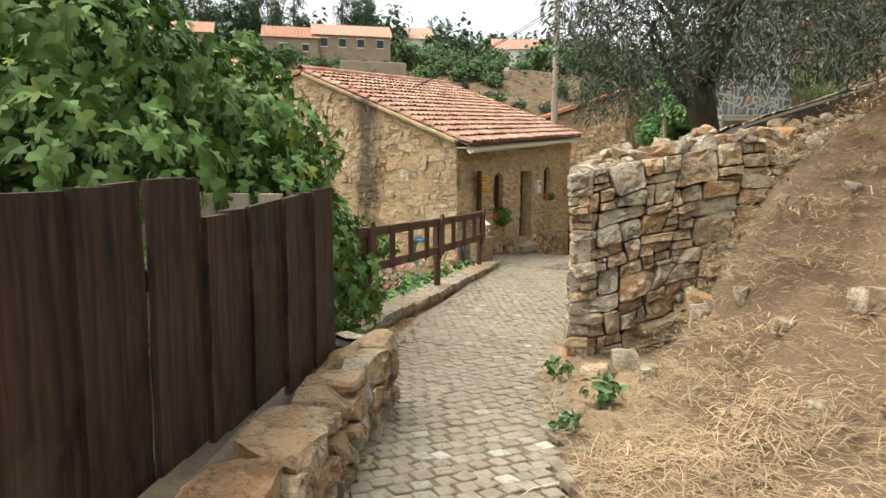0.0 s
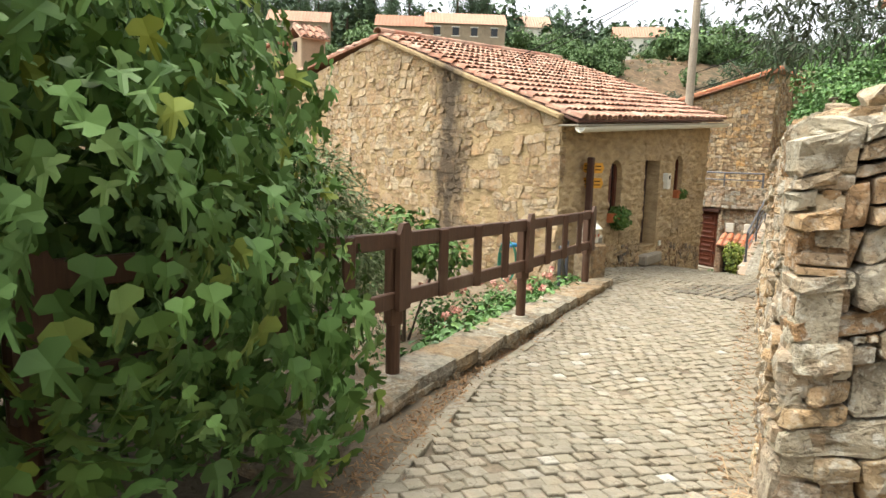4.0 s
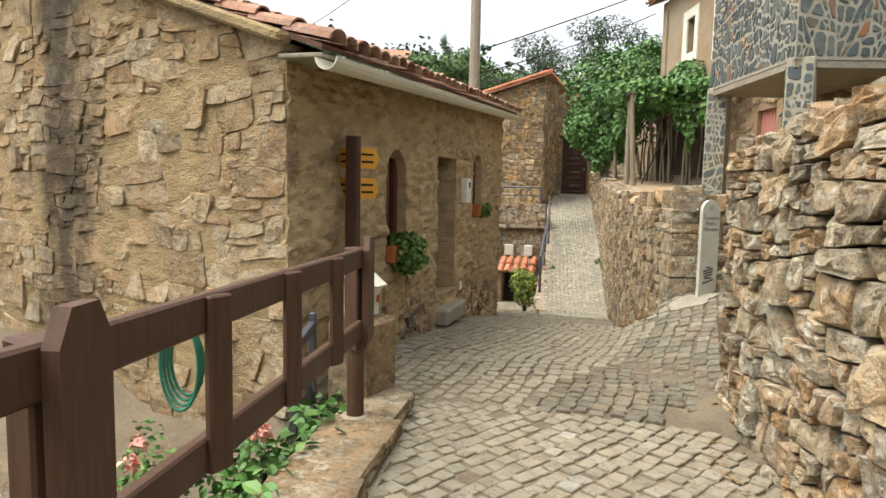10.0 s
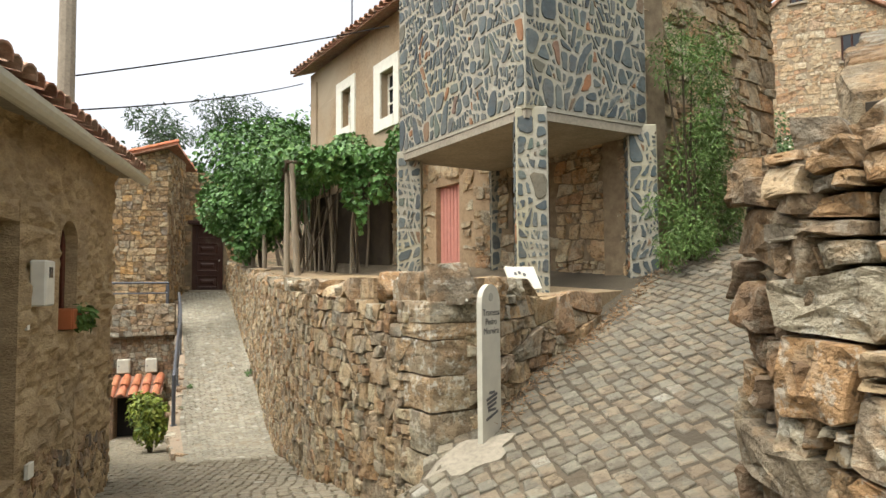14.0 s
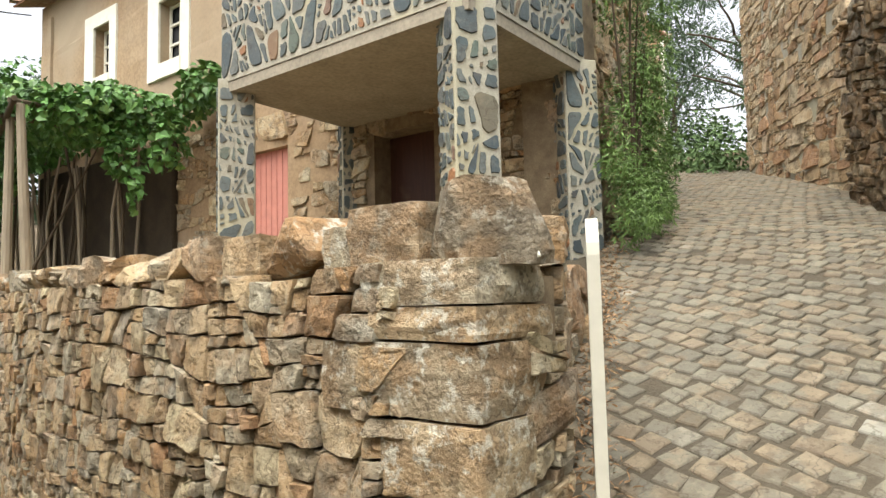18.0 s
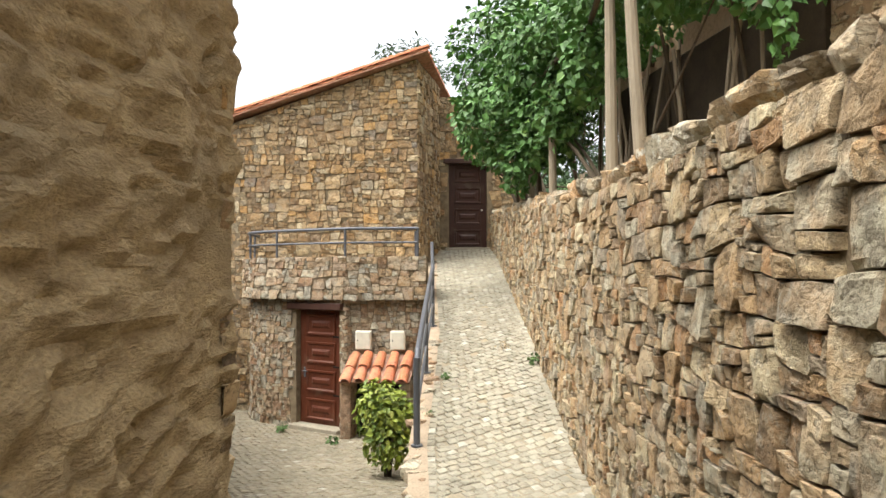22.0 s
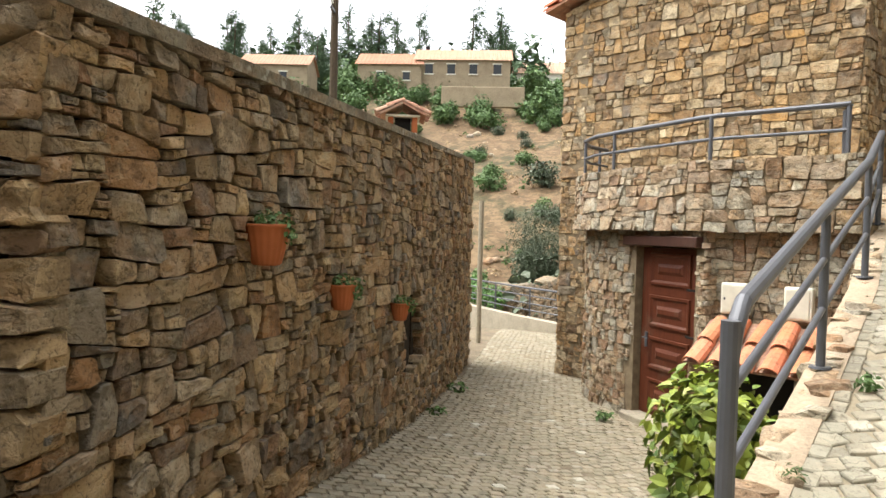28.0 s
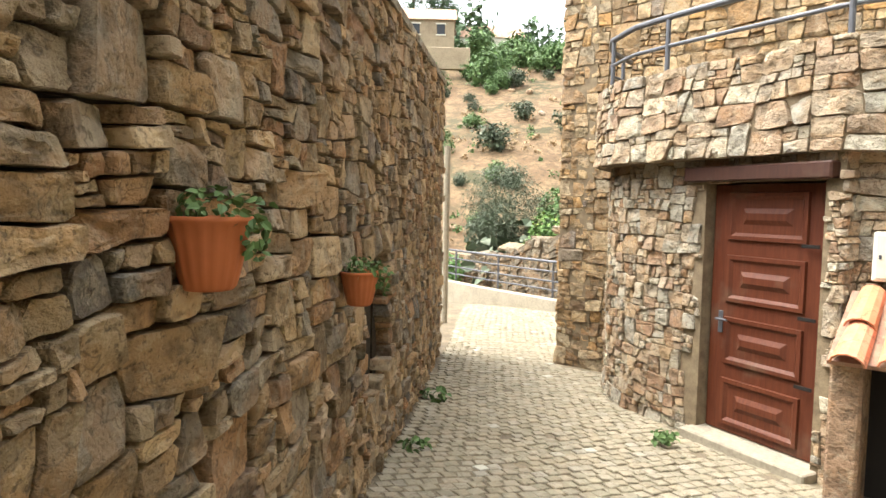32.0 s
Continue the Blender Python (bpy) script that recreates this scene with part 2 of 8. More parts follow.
M_PALE = stone_mat("parapet_stone", [(0.0, (0.45, 0.36, 0.27)), (0.25, (0.30, 0.19, 0.13)), (0.5, (0.50, 0.45, 0.37)), (0.75, (0.33, 0.31, 0.28)), (1.0, (0.42, 0.29, 0.18))], lichen=0.3)
M_BRICKY = stone_mat("pale_coursed_stone", [(0.0, (0.52, 0.42, 0.30)), (0.3, (0.44, 0.33, 0.22)), (0.55, (0.56, 0.49, 0.38)), (0.8, (0.42, 0.25, 0.16)), (1.0, (0.50, 0.40, 0.27))], lichen=0.1)
STREAK = (-2.45, 0.62, (0.06, 0.045, 0.033))
M_GABLE = stone_mat("gable_stone", [(0.0, (0.47, 0.355, 0.225)), (0.2, (0.33, 0.23, 0.14)), (0.4, (0.52, 0.415, 0.29)), (0.58, (0.28, 0.20, 0.13)), (0.75, (0.44, 0.30, 0.175)), (0.9, (0.41, 0.35, 0.265)), (1.0, (0.50, 0.39, 0.26))], lichen=0.3, dark=0.6, pale=0.35, stain=STREAK, crack=0.4)
M_GABLER = rough_mat("gable_render", (0.459, 0.340, 0.190), (0.340, 0.242, 0.132), 4.5, relief=0.06, spots=(0.295, 0.221, 0.130), stain=STREAK, squash=(1, 1, 2.0), strength=1.0)
M_CLAD = stone_mat("slate_cladding", [(0.0, (0.064, 0.086, 0.088)), (0.3, (0.108, 0.133, 0.129)), (0.6, (0.051, 0.069, 0.077)), (0.8, (0.139, 0.153, 0.139)), (0.92, (0.086, 0.118, 0.095)), (0.975, (0.273, 0.129, 0.065)), (1.0, (0.087, 0.103, 0.103))], rough=0.5, lichen=0.1, dark=0.3, relief=0.006, pale=0.06, rust=0.06)
M_GROUT = rough_mat("cladding_mortar", (0.413, 0.393, 0.344), (0.322, 0.301, 0.260), 8, spots=(0.370, 0.343, 0.253))
# Near-black, so the shade in gaps between stones is in the colour.
M_CORE = rough_mat("wall_core_gap_shade", (0.022, 0.017, 0.012), (0.05, 0.038, 0.027), 9)
M_MORTAR = rough_mat("house_mortar", (0.24, 0.185, 0.125), (0.14, 0.105, 0.072), 9)
M_COB = stone_mat("granite_sett", [(0.0, (0.259, 0.232, 0.182)), (0.3, (0.235, 0.211, 0.166)), (0.6, (0.282, 0.254, 0.206)), (0.9, (0.249, 0.221, 0.179)), (0.985, (0.299, 0.277, 0.239)), (1.0, (0.445, 0.433, 0.401))], lichen=0.0, pale=0.10, dark=0.4, grain=60, relief=0.005, squash=(1, 1, 1), grime=0.22, rust=0.12)
M_COBL = stone_mat("pale_granite_sett", [(0.0, (0.302, 0.284, 0.242)), (0.3, (0.265, 0.246, 0.209)), (0.6, (0.335, 0.312, 0.265)), (0.9, (0.284, 0.265, 0.223)), (1.0, (0.437, 0.419, 0.381))], lichen=0.0, pale=0.1, dark=0.4, grain=60, relief=0.005, squash=(1, 1, 1), grime=0.3, rust=0.1)
# Darker setts for the branch lane, its shade and dirt in the colour
M_COBD = stone_mat("shaded_dirty_sett", [(0.0, (0.176, 0.163, 0.134)), (0.3, (0.131, 0.121, 0.102)), (0.5, (0.205, 0.190, 0.158)), (0.7, (0.151, 0.134, 0.106)), (0.985, (0.183, 0.166, 0.138)), (1.0, (0.310, 0.304, 0.275))], lichen=0.0, pale=0.1, dark=0.5, grain=50, relief=0.008, squash=(1, 1, 1), grime=0.35, rust=0.25)
M_SOIL = rough_mat("dry_soil", (0.26, 0.185, 0.12), (0.34, 0.26, 0.17), 2.5, relief=0.03, spots=(0.30, 0.22, 0.13))
M_JOINT = rough_mat("sandy_joint", (0.22, 0.185, 0.14), (0.30, 0.26, 0.20), 4, relief=0.01, spots=(0.26, 0.21, 0.15))
M_PLASTER = rough_mat("worn_render", (0.556, 0.417, 0.252), (0.368, 0.260, 0.147), 4.5, relief=0.05, spots=(0.357, 0.270, 0.172), strength=1.0, spread=(0.44, 0.66), squash=(1, 1, 2.2))
M_RENDER = rough_mat("ochre_render", (0.375, 0.271, 0.179), (0.289, 0.201, 0.129), 2.2, relief=0.01, spots=(0.344, 0.280, 0.216))
# Roof deck darker than the tiles: the shade of the channels in colour
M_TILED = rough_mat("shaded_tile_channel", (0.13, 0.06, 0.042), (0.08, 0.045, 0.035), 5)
M_CONC = rough_mat("concrete", (0.34, 0.30, 0.25), (0.26, 0.23, 0.19), 3, relief=0.006)
M_TILE = stone_mat("clay_tile", [(0.0, (0.341, 0.156, 0.106)), (0.2, (0.288, 0.162, 0.129)), (0.4, (0.437, 0.251, 0.186)), (0.6, (0.250, 0.119, 0.086)), (0.75, (0.472, 0.319, 0.254)), (0.9, (0.379, 0.194, 0.144)), (1.0, (0.322, 0.136, 0.093))], pale=0.22, lichen=0.45, lichen_col=(0.320, 0.276, 0.221), dark=0.5, grain=40, relief=0.004, squash=(1, 1, 1), rust=0.15, crack=0.0)
M_NEWTILE = stone_mat("new_clay_tile", [(0.0, (0.50, 0.16, 0.085)), (0.5, (0.55, 0.22, 0.14)), (1.0, (0.44, 0.13, 0.07))], pale=0.08, lichen=0.15, dark=0.2, grain=40, relief=0.002)
M_FENCE = wood_mat("dark_fence_wood", (0.013, 0.008, 0.006), (0.082, 0.049, 0.030), 0.65, along=(13, 13, 0.7), spec=0.2, knots=True)
M_RAILW = wood_mat("brown_rail_wood", (0.055, 0.028, 0.018), (0.10, 0.052, 0.032), 0.6)
M_DOOR = wood_mat("red_brown_door_wood", (0.066, 0.017, 0.009), (0.117, 0.035, 0.017), 0.5, spec=0.25)
M_DOORD = wood_mat("dark_brown_door_wood", (0.038, 0.016, 0.012), (0.065, 0.028, 0.02), 0.5)
M_GREYW = wood_mat("weathered_grey_wood", (0.22, 0.18, 0.14), (0.32, 0.27, 0.21), 0.85)
M_BARK = wood_mat("bark", (0.05, 0.038, 0.027), (0.10, 0.075, 0.05), 0.95, along=(9, 9, 3), relief=0.02)
M_IRON = plain_mat("grey_painted_steel", (0.10, 0.105, 0.115), 0.45, 0.3)
M_WHITE = plain_mat("white_paint", (0.72, 0.70, 0.65), 0.6)
M_CREAM = plain_mat("cream_metal", (0.60, 0.58, 0.52), 0.5)
M_PINK = plain_mat("faded_pink_paint", (0.50, 0.22, 0.19), 0.7)
# Black for cables and print, and as painted shade inside openings
M_BLACK = plain_mat("black_and_opening_shade", (0.012, 0.010, 0.009), 0.9)
M_TERRA = plain_mat("terracotta", (0.42, 0.13, 0.05), 0.75)
M_FIG = leaf_mat("fig_leaf", [(0.0, (0.078, 0.157, 0.037)), (0.35, (0.114, 0.206, 0.054)), (0.7, (0.060, 0.121, 0.031)), (0.9, (0.163, 0.257, 0.078)), (1.0, (0.215, 0.257, 0.043))], 0.6, 0.18)
M_VINE = leaf_mat("vine_leaf", [(0.0, (0.066, 0.168, 0.034)), (0.4, (0.102, 0.228, 0.054)), (0.8, (0.048, 0.120, 0.026)), (1.0, (0.180, 0.312, 0.084))])
M_OLIVE = leaf_mat("olive_leaf", [(0.0, (0.06, 0.085, 0.05)), (0.4, (0.085, 0.11, 0.07)), (0.8, (0.04, 0.06, 0.03)), (1.0, (0.14, 0.16, 0.12))], 0.6)
M_LIME = leaf_mat("yellow_green_leaf", [(0.0, (0.16, 0.22, 0.02)), (0.4, (0.24, 0.29, 0.035)), (0.8, (0.09, 0.15, 0.02)), (1.0, (0.33, 0.34, 0.06))])
M_PINE = leaf_mat("pine_needles", [(0.0, (0.053, 0.098, 0.048)), (0.5, (0.075, 0.128, 0.060)), (1.0, (0.038, 0.075, 0.038))], 0.7)
M_BUSH = leaf_mat("bush_leaf", [(0.0, (0.078, 0.147, 0.048)), (0.5, (0.121, 0.207, 0.069)), (1.0, (0.052, 0.103, 0.034))], 0.65)
M_STRAW = leaf_mat("dry_straw", [(0.0, (0.42, 0.30, 0.18)), (0.3, (0.26, 0.165, 0.095)), (0.6, (0.50, 0.385, 0.25)), (0.8, (0.34, 0.21, 0.115)), (1.0, (0.56, 0.45, 0.31))], 0.85)
M_GLASS = plain_mat("dark_window_glass", (0.03, 0.033, 0.035), 0.08)


# ---- mesh helpers ----
def part(name, vf, mat, parent=None, label="", smooth=False):
    me = bpy.data.meshes.new(name)
    me.from_pydata(vf[0], [], vf[1])
    me.materials.append(mat)
    if smooth:
        me.shade_smooth()
    ob = new(name, me)
    if parent is not None:
        ob.parent = parent
    if label:
        ob["label"] = label
    return ob


def thing(name, label, category, group="", kind="", at=(0, 0, 0)):
    ob = new(name)
    ob.location = at
    return tagged(ob, label, category, group, kind)


def join(*some):
    V, F = [], []
    for v, f in some:
        k = len(V)
        V += [tuple(p) for p in v]
        F += [tuple(i + k for i in q) for q in f]
    return V, F


def moved(vf, m):
    return [tuple(m @ Vector(p)) for p in vf[0]], vf[1]


def box(sx, sy, sz, bev=0.0, at=(0, 0, 0), rz=0.0, rx=0.0, ry=0.0):
    """A box with chamfered edges, centred at `at`."""
    V, F = [], []
    if bev <= 0:
        V = [(x * sx / 2, y * sy / 2, z * sz / 2) for x in (-1, 1) for y in (-1, 1) for z in (-1, 1)]
        F = [(0, 1, 3, 2), (4, 6, 7, 5), (0, 4, 5, 1), (2, 3, 7, 6), (0, 2, 6, 4), (1, 5, 7, 3)]
    else:
        bm = bmesh.new()
        bmesh.ops.create_cube(bm, size=1.0)
        for v in bm.verts:
            v.co = Vector((v.co.x * sx, v.co.y * sy, v.co.z * sz))
        bmesh.ops.bevel(bm, geom=bm.edges[:], offset=min(bev, 0.45 * min(sx, sy, sz)), segments=1, affect="EDGES")
        bm.verts.index_update()
        V, F = [tuple(v.co) for v in bm.verts], [tuple(v.index for v in f.verts) for f in bm.faces]
        bm.free()
    return moved((V, F), pose(*at, rx, ry, rz))


def beam(a, b, w, h, bev=0.006, up=(0, 0, 1)):
    """A straight timber from a to b, w wide and h high."""
    a, b = Vector(a), Vector(b)
    d = b - a
    z = d.normalized()
    x = z.cross(Vector(up))
    x = x.normalized() if x.length > 1e-4 else Vector((1, 0, 0))
    y = x.cross(z)
    m = Matrix.Translation((a + b) / 2) @ Matrix((x, y, z)).transposed().to_4x4()
    return moved(box(w, h, d.length, bev), m)


def tube(points, r, seg=10, closed_ends=True):
    """A round bar along points; r is one radius or one for each point."""
    P = [Vector(p) for p in points]
    V, F = [], []
    for k, p in enumerate(P):
        d = (P[min(k + 1, len(P) - 1)] - P[max(k - 1, 0)]).normalized()
        x = d.cross(Vector((0.13, 0.21, 1)) if abs(d.z) < 0.95 else Vector((1, 0.1, 0))).normalized()
        y = d.cross(x)
        rr = r[k] if isinstance(r, (list, tuple)) else r
        V += [tuple(p + rr * (math.cos(t) * x + math.sin(t) * y)) for t in np.linspace(0, 2 * math.pi, seg, endpoint=False)]
    for k in range(len(P) - 1):
        for j in range(seg):
            F.append((k * seg + j, k * seg + (j + 1) % seg, (k + 1) * seg + (j + 1) % seg, (k + 1) * seg + j))
    if closed_ends:
        F += [tuple(range(seg))[::-1], tuple(range((len(P) - 1) * seg, len(P) * seg))]
    return V, F


def lathe(profile, seg=20, squash=1.0):
    V, F = [], []
    for r, z in profile:
        V += [(r * math.cos(t), r * squash * math.sin(t), z) for t in np.linspace(0, 2 * math.pi, seg, endpoint=False)]
    for k in range(len(profile) - 1):
        for j in range(seg):
            F.append((k * seg + j, k * seg + (j + 1) % seg, (k + 1) * seg + (j + 1) % seg, (k + 1) * seg + j))
    return V, F


def prism(poly, z0, z1):
    """Upright prism over a ground polygon; z0 and z1 are numbers or functions of x, y."""
    f0 = z0 if callable(z0) else (lambda x, y: z0)
    f1 = z1 if callable(z1) else (lambda x, y: z1)
    k = len(poly)
    V = [(x, y, f0(x, y)) for x, y in poly] + [(x, y, f1(x, y)) for x, y in poly]
    return V, [tuple(range(k))[::-1], tuple(range(k, 2 * k))] + [(i, (i + 1) % k, k + (i + 1) % k, k + i) for i in range(k)]


def smooth_step(a, b, x):
    t = min(1.0, max(0.0, (x - a) / (b - a)))
    return t * t * (3 - 2 * t)


class Line:
    """A polyline on the plan, walked by length; its left-hand side is the outside."""

    def __init__(self, *pts, flip=False):
        self.p = [Vector((*q, 0)).to_2d() for q in pts]
        self.s = [0.0]
        for a, b in zip(self.p, self.p[1:]):
            self.s.append(self.s[-1] + (b - a).length)
        self.length, self.side = self.s[-1], -1 if flip else 1

    def at(self, u):
        k = 0
        while k < len(self.p) - 2 and u > self.s[k + 1]:
            k += 1
        a, b = self.p[k], self.p[k + 1]
        d = (b - a).normalized()
        q = a + d * (u - self.s[k])
        return q, Vector((-d.y, d.x)) * self.side


def halve(poly, p, d):
    """Cuts a convex outline by the line through p along d."""
    sides = [d[0] * (q[1] - p[1]) - d[1] * (q[0] - p[0]) for q in poly]
    left, right = [], []
    for k, (q, s) in enumerate(zip(poly, sides)):
        r, t = poly[(k + 1) % len(poly)], sides[(k + 1) % len(poly)]
        (left if s >= 0 else right).append(q)
        if (s >= 0) != (t >= 0):
            f = s / (s - t)
            m = (q[0] + (r[0] - q[0]) * f, q[1] + (r[1] - q[1]) * f)
            left.append(m)
            right.append(m)
    return left, right


def cut(rng, poly, big, aspect, out, depth=0, lay=(0.24, 0.11)):
    """Splits a wall panel into uneven slanting blocks, with small pinning stones between large ones."""
    us, vs = [q[0] for q in poly], [q[1] for q in poly]
    u0, u1, v0, v1 = min(us), max(us), min(vs), max(vs)
    w, h = u1 - u0, v1 - v0
    limit = big * rng.choice((0.24, 0.34, 0.55, 0.85, 1.1, 1.35, 1.6))
    if (w <= limit * aspect and h <= limit) or depth > 15:
        out.append(poly)
        return
    if w / aspect > h * rng.uniform(0.8, 1.25):
        p, d = (u0 + w * rng.uniform(0.3, 0.7), (v0 + v1) / 2), (rng.gauss(0, lay[0]), 1.0)
    else:
        p, d = ((u0 + u1) / 2, v0 + h * rng.uniform(0.28, 0.72)), (1.0, rng.gauss(0, lay[1]))
    for q in halve(poly, p, d):
        if len(q) > 2:
            cut(rng, q, big, aspect, out, depth + 1, lay)


def block(rng, poly, gap, proud, warp):
    """One rough stone on a panel: rings (u, v, out) from the back to the broken face, with chipped facets."""
    n = len(poly)
    area = abs(sum(poly[k][0] * poly[(k + 1) % n][1] - poly[(k + 1) % n][0] * poly[k][1] for k in range(n))) / 2
    r = math.sqrt(area)
    if r < gap * 1.3:
        return None
    uc, vc = sum(q[0] for q in poly) / n, sum(q[1] for q in poly) / n
    ring = []
    for k in range(n):
        a, b = poly[k], poly[(k + 1) % n]
        long = math.hypot(b[0] - a[0], b[1] - a[1])
        if long < 0.12 * r:
            continue
        for f in (rng.uniform(0.03, 0.17), rng.uniform(0.36, 0.64), 1 - rng.uniform(0.03, 0.17)) if long > 0.8 * r else (rng.uniform(0.05, 0.22), 1 - rng.uniform(0.05, 0.22)):
            u, v = a[0] + (b[0] - a[0]) * f, a[1] + (b[1] - a[1]) * f
            s = max(0.4, 1 - gap * rng.uniform(0.25, 0.75) / max(0.02, math.hypot(u - uc, v - vc)))
            ring.append((uc + (u - uc) * s + rng.gauss(0, 0.016) * r, vc + (v - vc) * s + rng.gauss(0, 0.016) * r))
    ring = [(u + warp * noise.noise((u * 1.9, v * 1.9, 1.7)), v + warp * noise.noise((u * 1.9, v * 1.9, 9.1))) for u, v in ring]
    m = len(ring)
    uc, vc = sum(q[0] for q in ring) / m, sum(q[1] for q in ring) / m
    out = proud * rng.uniform(0.25, 1.0)
    tu, tv = rng.gauss(0, 0.09), rng.gauss(-0.04, 0.08)
    chips = [(rng.uniform(0, 6.283), rng.uniform(0.26, 0.45) * r, rng.uniform(0.2, 0.8)) for _ in range(rng.choice((0, 1, 2)))]
    z0, face = rng.uniform(0, 90), []
    bev = 1 - min(0.10, rng.uniform(0.003, 0.008) / r)
    for f, drop in ((1.0, None), (1.0, 0.10 * proud + 0.004), (bev, 0.0), (0.72, 0.0), (0.38, 0.0)):
        for u, v in ring:
            du, dv = (u - uc) * f, (v - vc) * f
            if drop is None:
                o = -0.11
            else:
                o = out - drop + du * tu + dv * tv + 0.3 * proud * noise.noise(((uc + du) * 6, (vc + dv) * 6, z0)) + 0.34 * proud * noise.noise(((uc + du) * 15, (vc + dv) * 15, z0))
                for t, start, slope in chips:
                    o -= slope * max(0.0, du * math.cos(t) + dv * math.sin(t) - start)
                o = max(o, -0.06)
            face.append((uc + du, vc + dv, o))
    face.append((uc, vc, out + 0.18 * proud * rng.uniform(-0.6, 1)))
    F = []
    for k in range(4):
        F += [(k * m + i, k * m + (i + 1) % m, (k + 1) * m + (i + 1) % m, (k + 1) * m + i) for i in range(m)]
    F += [(4 * m + i, 4 * m + (i + 1) % m, 5 * m) for i in range(m)]
    return face, F


def rubble(owner, line, zb, zt, mat, seed, size=0.3, aspect=1.7, gap=0.018, proud=0.07, warp=0.05, span=None, skip=None, near=None, keep=1.0, piece="stone", rest="masonry", lay=(0.24, 0.11), level=False):
    """Faces a wall with single stones. near: the stretch (in metres along the line) whose stones are objects of their own."""
    rng = random.Random(seed)
    u0, u1 = span or (0.0, line.length)
    mid = (u0 + u1) / 2
    H = zt(mid) - zb(mid)
    if level:
        tops = [zt(u) for u in np.linspace(u0, u1, 40)]
        foot = min(zb(u) for u in np.linspace(u0, u1, 40))
        H = max(tops) - foot
    rise = (lambda u, v: min(zt(u), foot + v)) if level else (lambda u, v: zb(u) + (zt(u) - zb(u)) * v / H)
    cells = []
    cut(rng, [(u0, 0.0), (u1, 0.0), (u1, H), (u0, H)], size, aspect, cells, 0, lay)
    joined, count = [], 0
    for c in cells:
        us, vs = [q[0] for q in c], [q[1] for q in c]
        um, vm = (min(us) + max(us)) / 2, (min(vs) + max(vs)) / 2
        if rng.random() > keep or (skip and skip(um, rise(um, vm), (min(us), max(us), min(vs), max(vs)))) or (level and (foot + min(vs) > zt(um) - 0.04 or foot + max(vs) < zb(um) - 0.05)):
            continue
        made = block(rng, c, gap, proud, warp)
        if not made:
            continue
        face, F = made
        V = []
        for u, v, o in face:
            q, nrm = line.at(u)
            q = q + nrm * o
            V.append((q.x, q.y, rise(u, v)))
        if line.side > 0:
            F = [f[::-1] for f in F]
        if near and near[0] <= um <= near[1] and count < 300:
            part(piece, (V, F), mat, owner)
            count += 1
        else:
            joined.append((V, F))
    if joined:
        tagged(part(rest, join(*joined), mat, owner), kind="stuff")


def core(name, line, zb, zt, thick, mat, owner=None, step=0.4, back=0.0, label=""):
    """The solid body of a wall behind its facing stones."""
    V, F = [], []
    us = list(np.linspace(0, line.length, max(2, int(line.length / step) + 1)))
    us = sorted(set(us + line.s))
    for u in us:
        q, nrm = line.at(u)
        a, b = q + nrm * back, q - nrm * thick
        V += [(a.x, a.y, zb(u)), (a.x, a.y, zt(u)), (b.x, b.y, zt(u)), (b.x, b.y, zb(u))]
    for k in range(len(us) - 1):
        i, j = 4 * k, 4 * k + 4
        for a, b in ((0, 1), (1, 2), (2, 3), (3, 0)):
            F.append((i + a, i + b, j + b, j + a) if line.side > 0 else (j + a, j + b, i + b, i + a))
    e = 4 * (len(us) - 1)
    F += [(0, 3, 2, 1), (e, e + 1, e + 2, e + 3)]
    return part(name, (V, F), mat, owner, label)


def lerp_table(*rows):
    xs, zs = [r[0] for r in rows], [r[1] for r in rows]
    return lambda x: float(np.interp(x, xs, zs))

# ---- the ground ----
lane_z = lerp_table((-40, 1.9), (-24, 0.95), (-16, 0.62), (-12.1, 0.33), (-9.8, 0.13), (-8.3, -0.05), (-5, -0.08), (-2.6, -0.1), (-1, -0.26), (0.5, -0.4), (2, -0.62), (4, -1.05), (5.5, -1.2), (7, -1.5), (9, -1.88), (11, -2.22), (13, -2.4), (16, -2.55), (22, -2.75), (40, -3))
ramp_z = lerp_table((5.9, -1.29), (6.3, -1.375), (6.7, -1.385), (7.3, -1.35), (8.5, -1.2), (10.3, -0.78), (12.1, -0.33), (17.25, 1.0), (18.6, 1.27))
lane_left = lerp_table((-30, 12.0), (-17, 6.5), (-13.8, 5.0), (-11.6, 3.62), (-9.75, 2.83), (-8.5, 2.25), (-7.4, 2.05), (-5.5, 1.55), (-4.1, 1.25), (-3.6, 0.3))
lane_right = lerp_table((-30, 14.0), (-17.5, 8.0), (-13.24, 5.98), (-10.8, 4.9), (-10.0, 4.75), (-6.5, 3.95), (-5, 3.55), (-3.6, 3.15))
terrace_x = lerp_table((-0.12, 2.95), (1.55, 2.55), (3.15, 2.27), (7.66, 1.74), (12.28, 1.1), (17.3, 0.3), (18.4, 0.15))
ramp_x = lerp_table((6.4, 0.35), (7.0, 0.22), (8.48, -0.06), (12.1, -0.46), (14.6, -0.9), (17.0, -1.25), (18.4, -1.25))
south_y = lerp_table((3.1, -3.2), (3.5, -2.75), (3.9, -2.55), (5.15, -1.7), (9.43, 1.42), (10.9, 2.3), (13.0, 4.5), (20, 11))
ruin_x = lambda y: -1.54 - 0.706 * (y - 6.6)


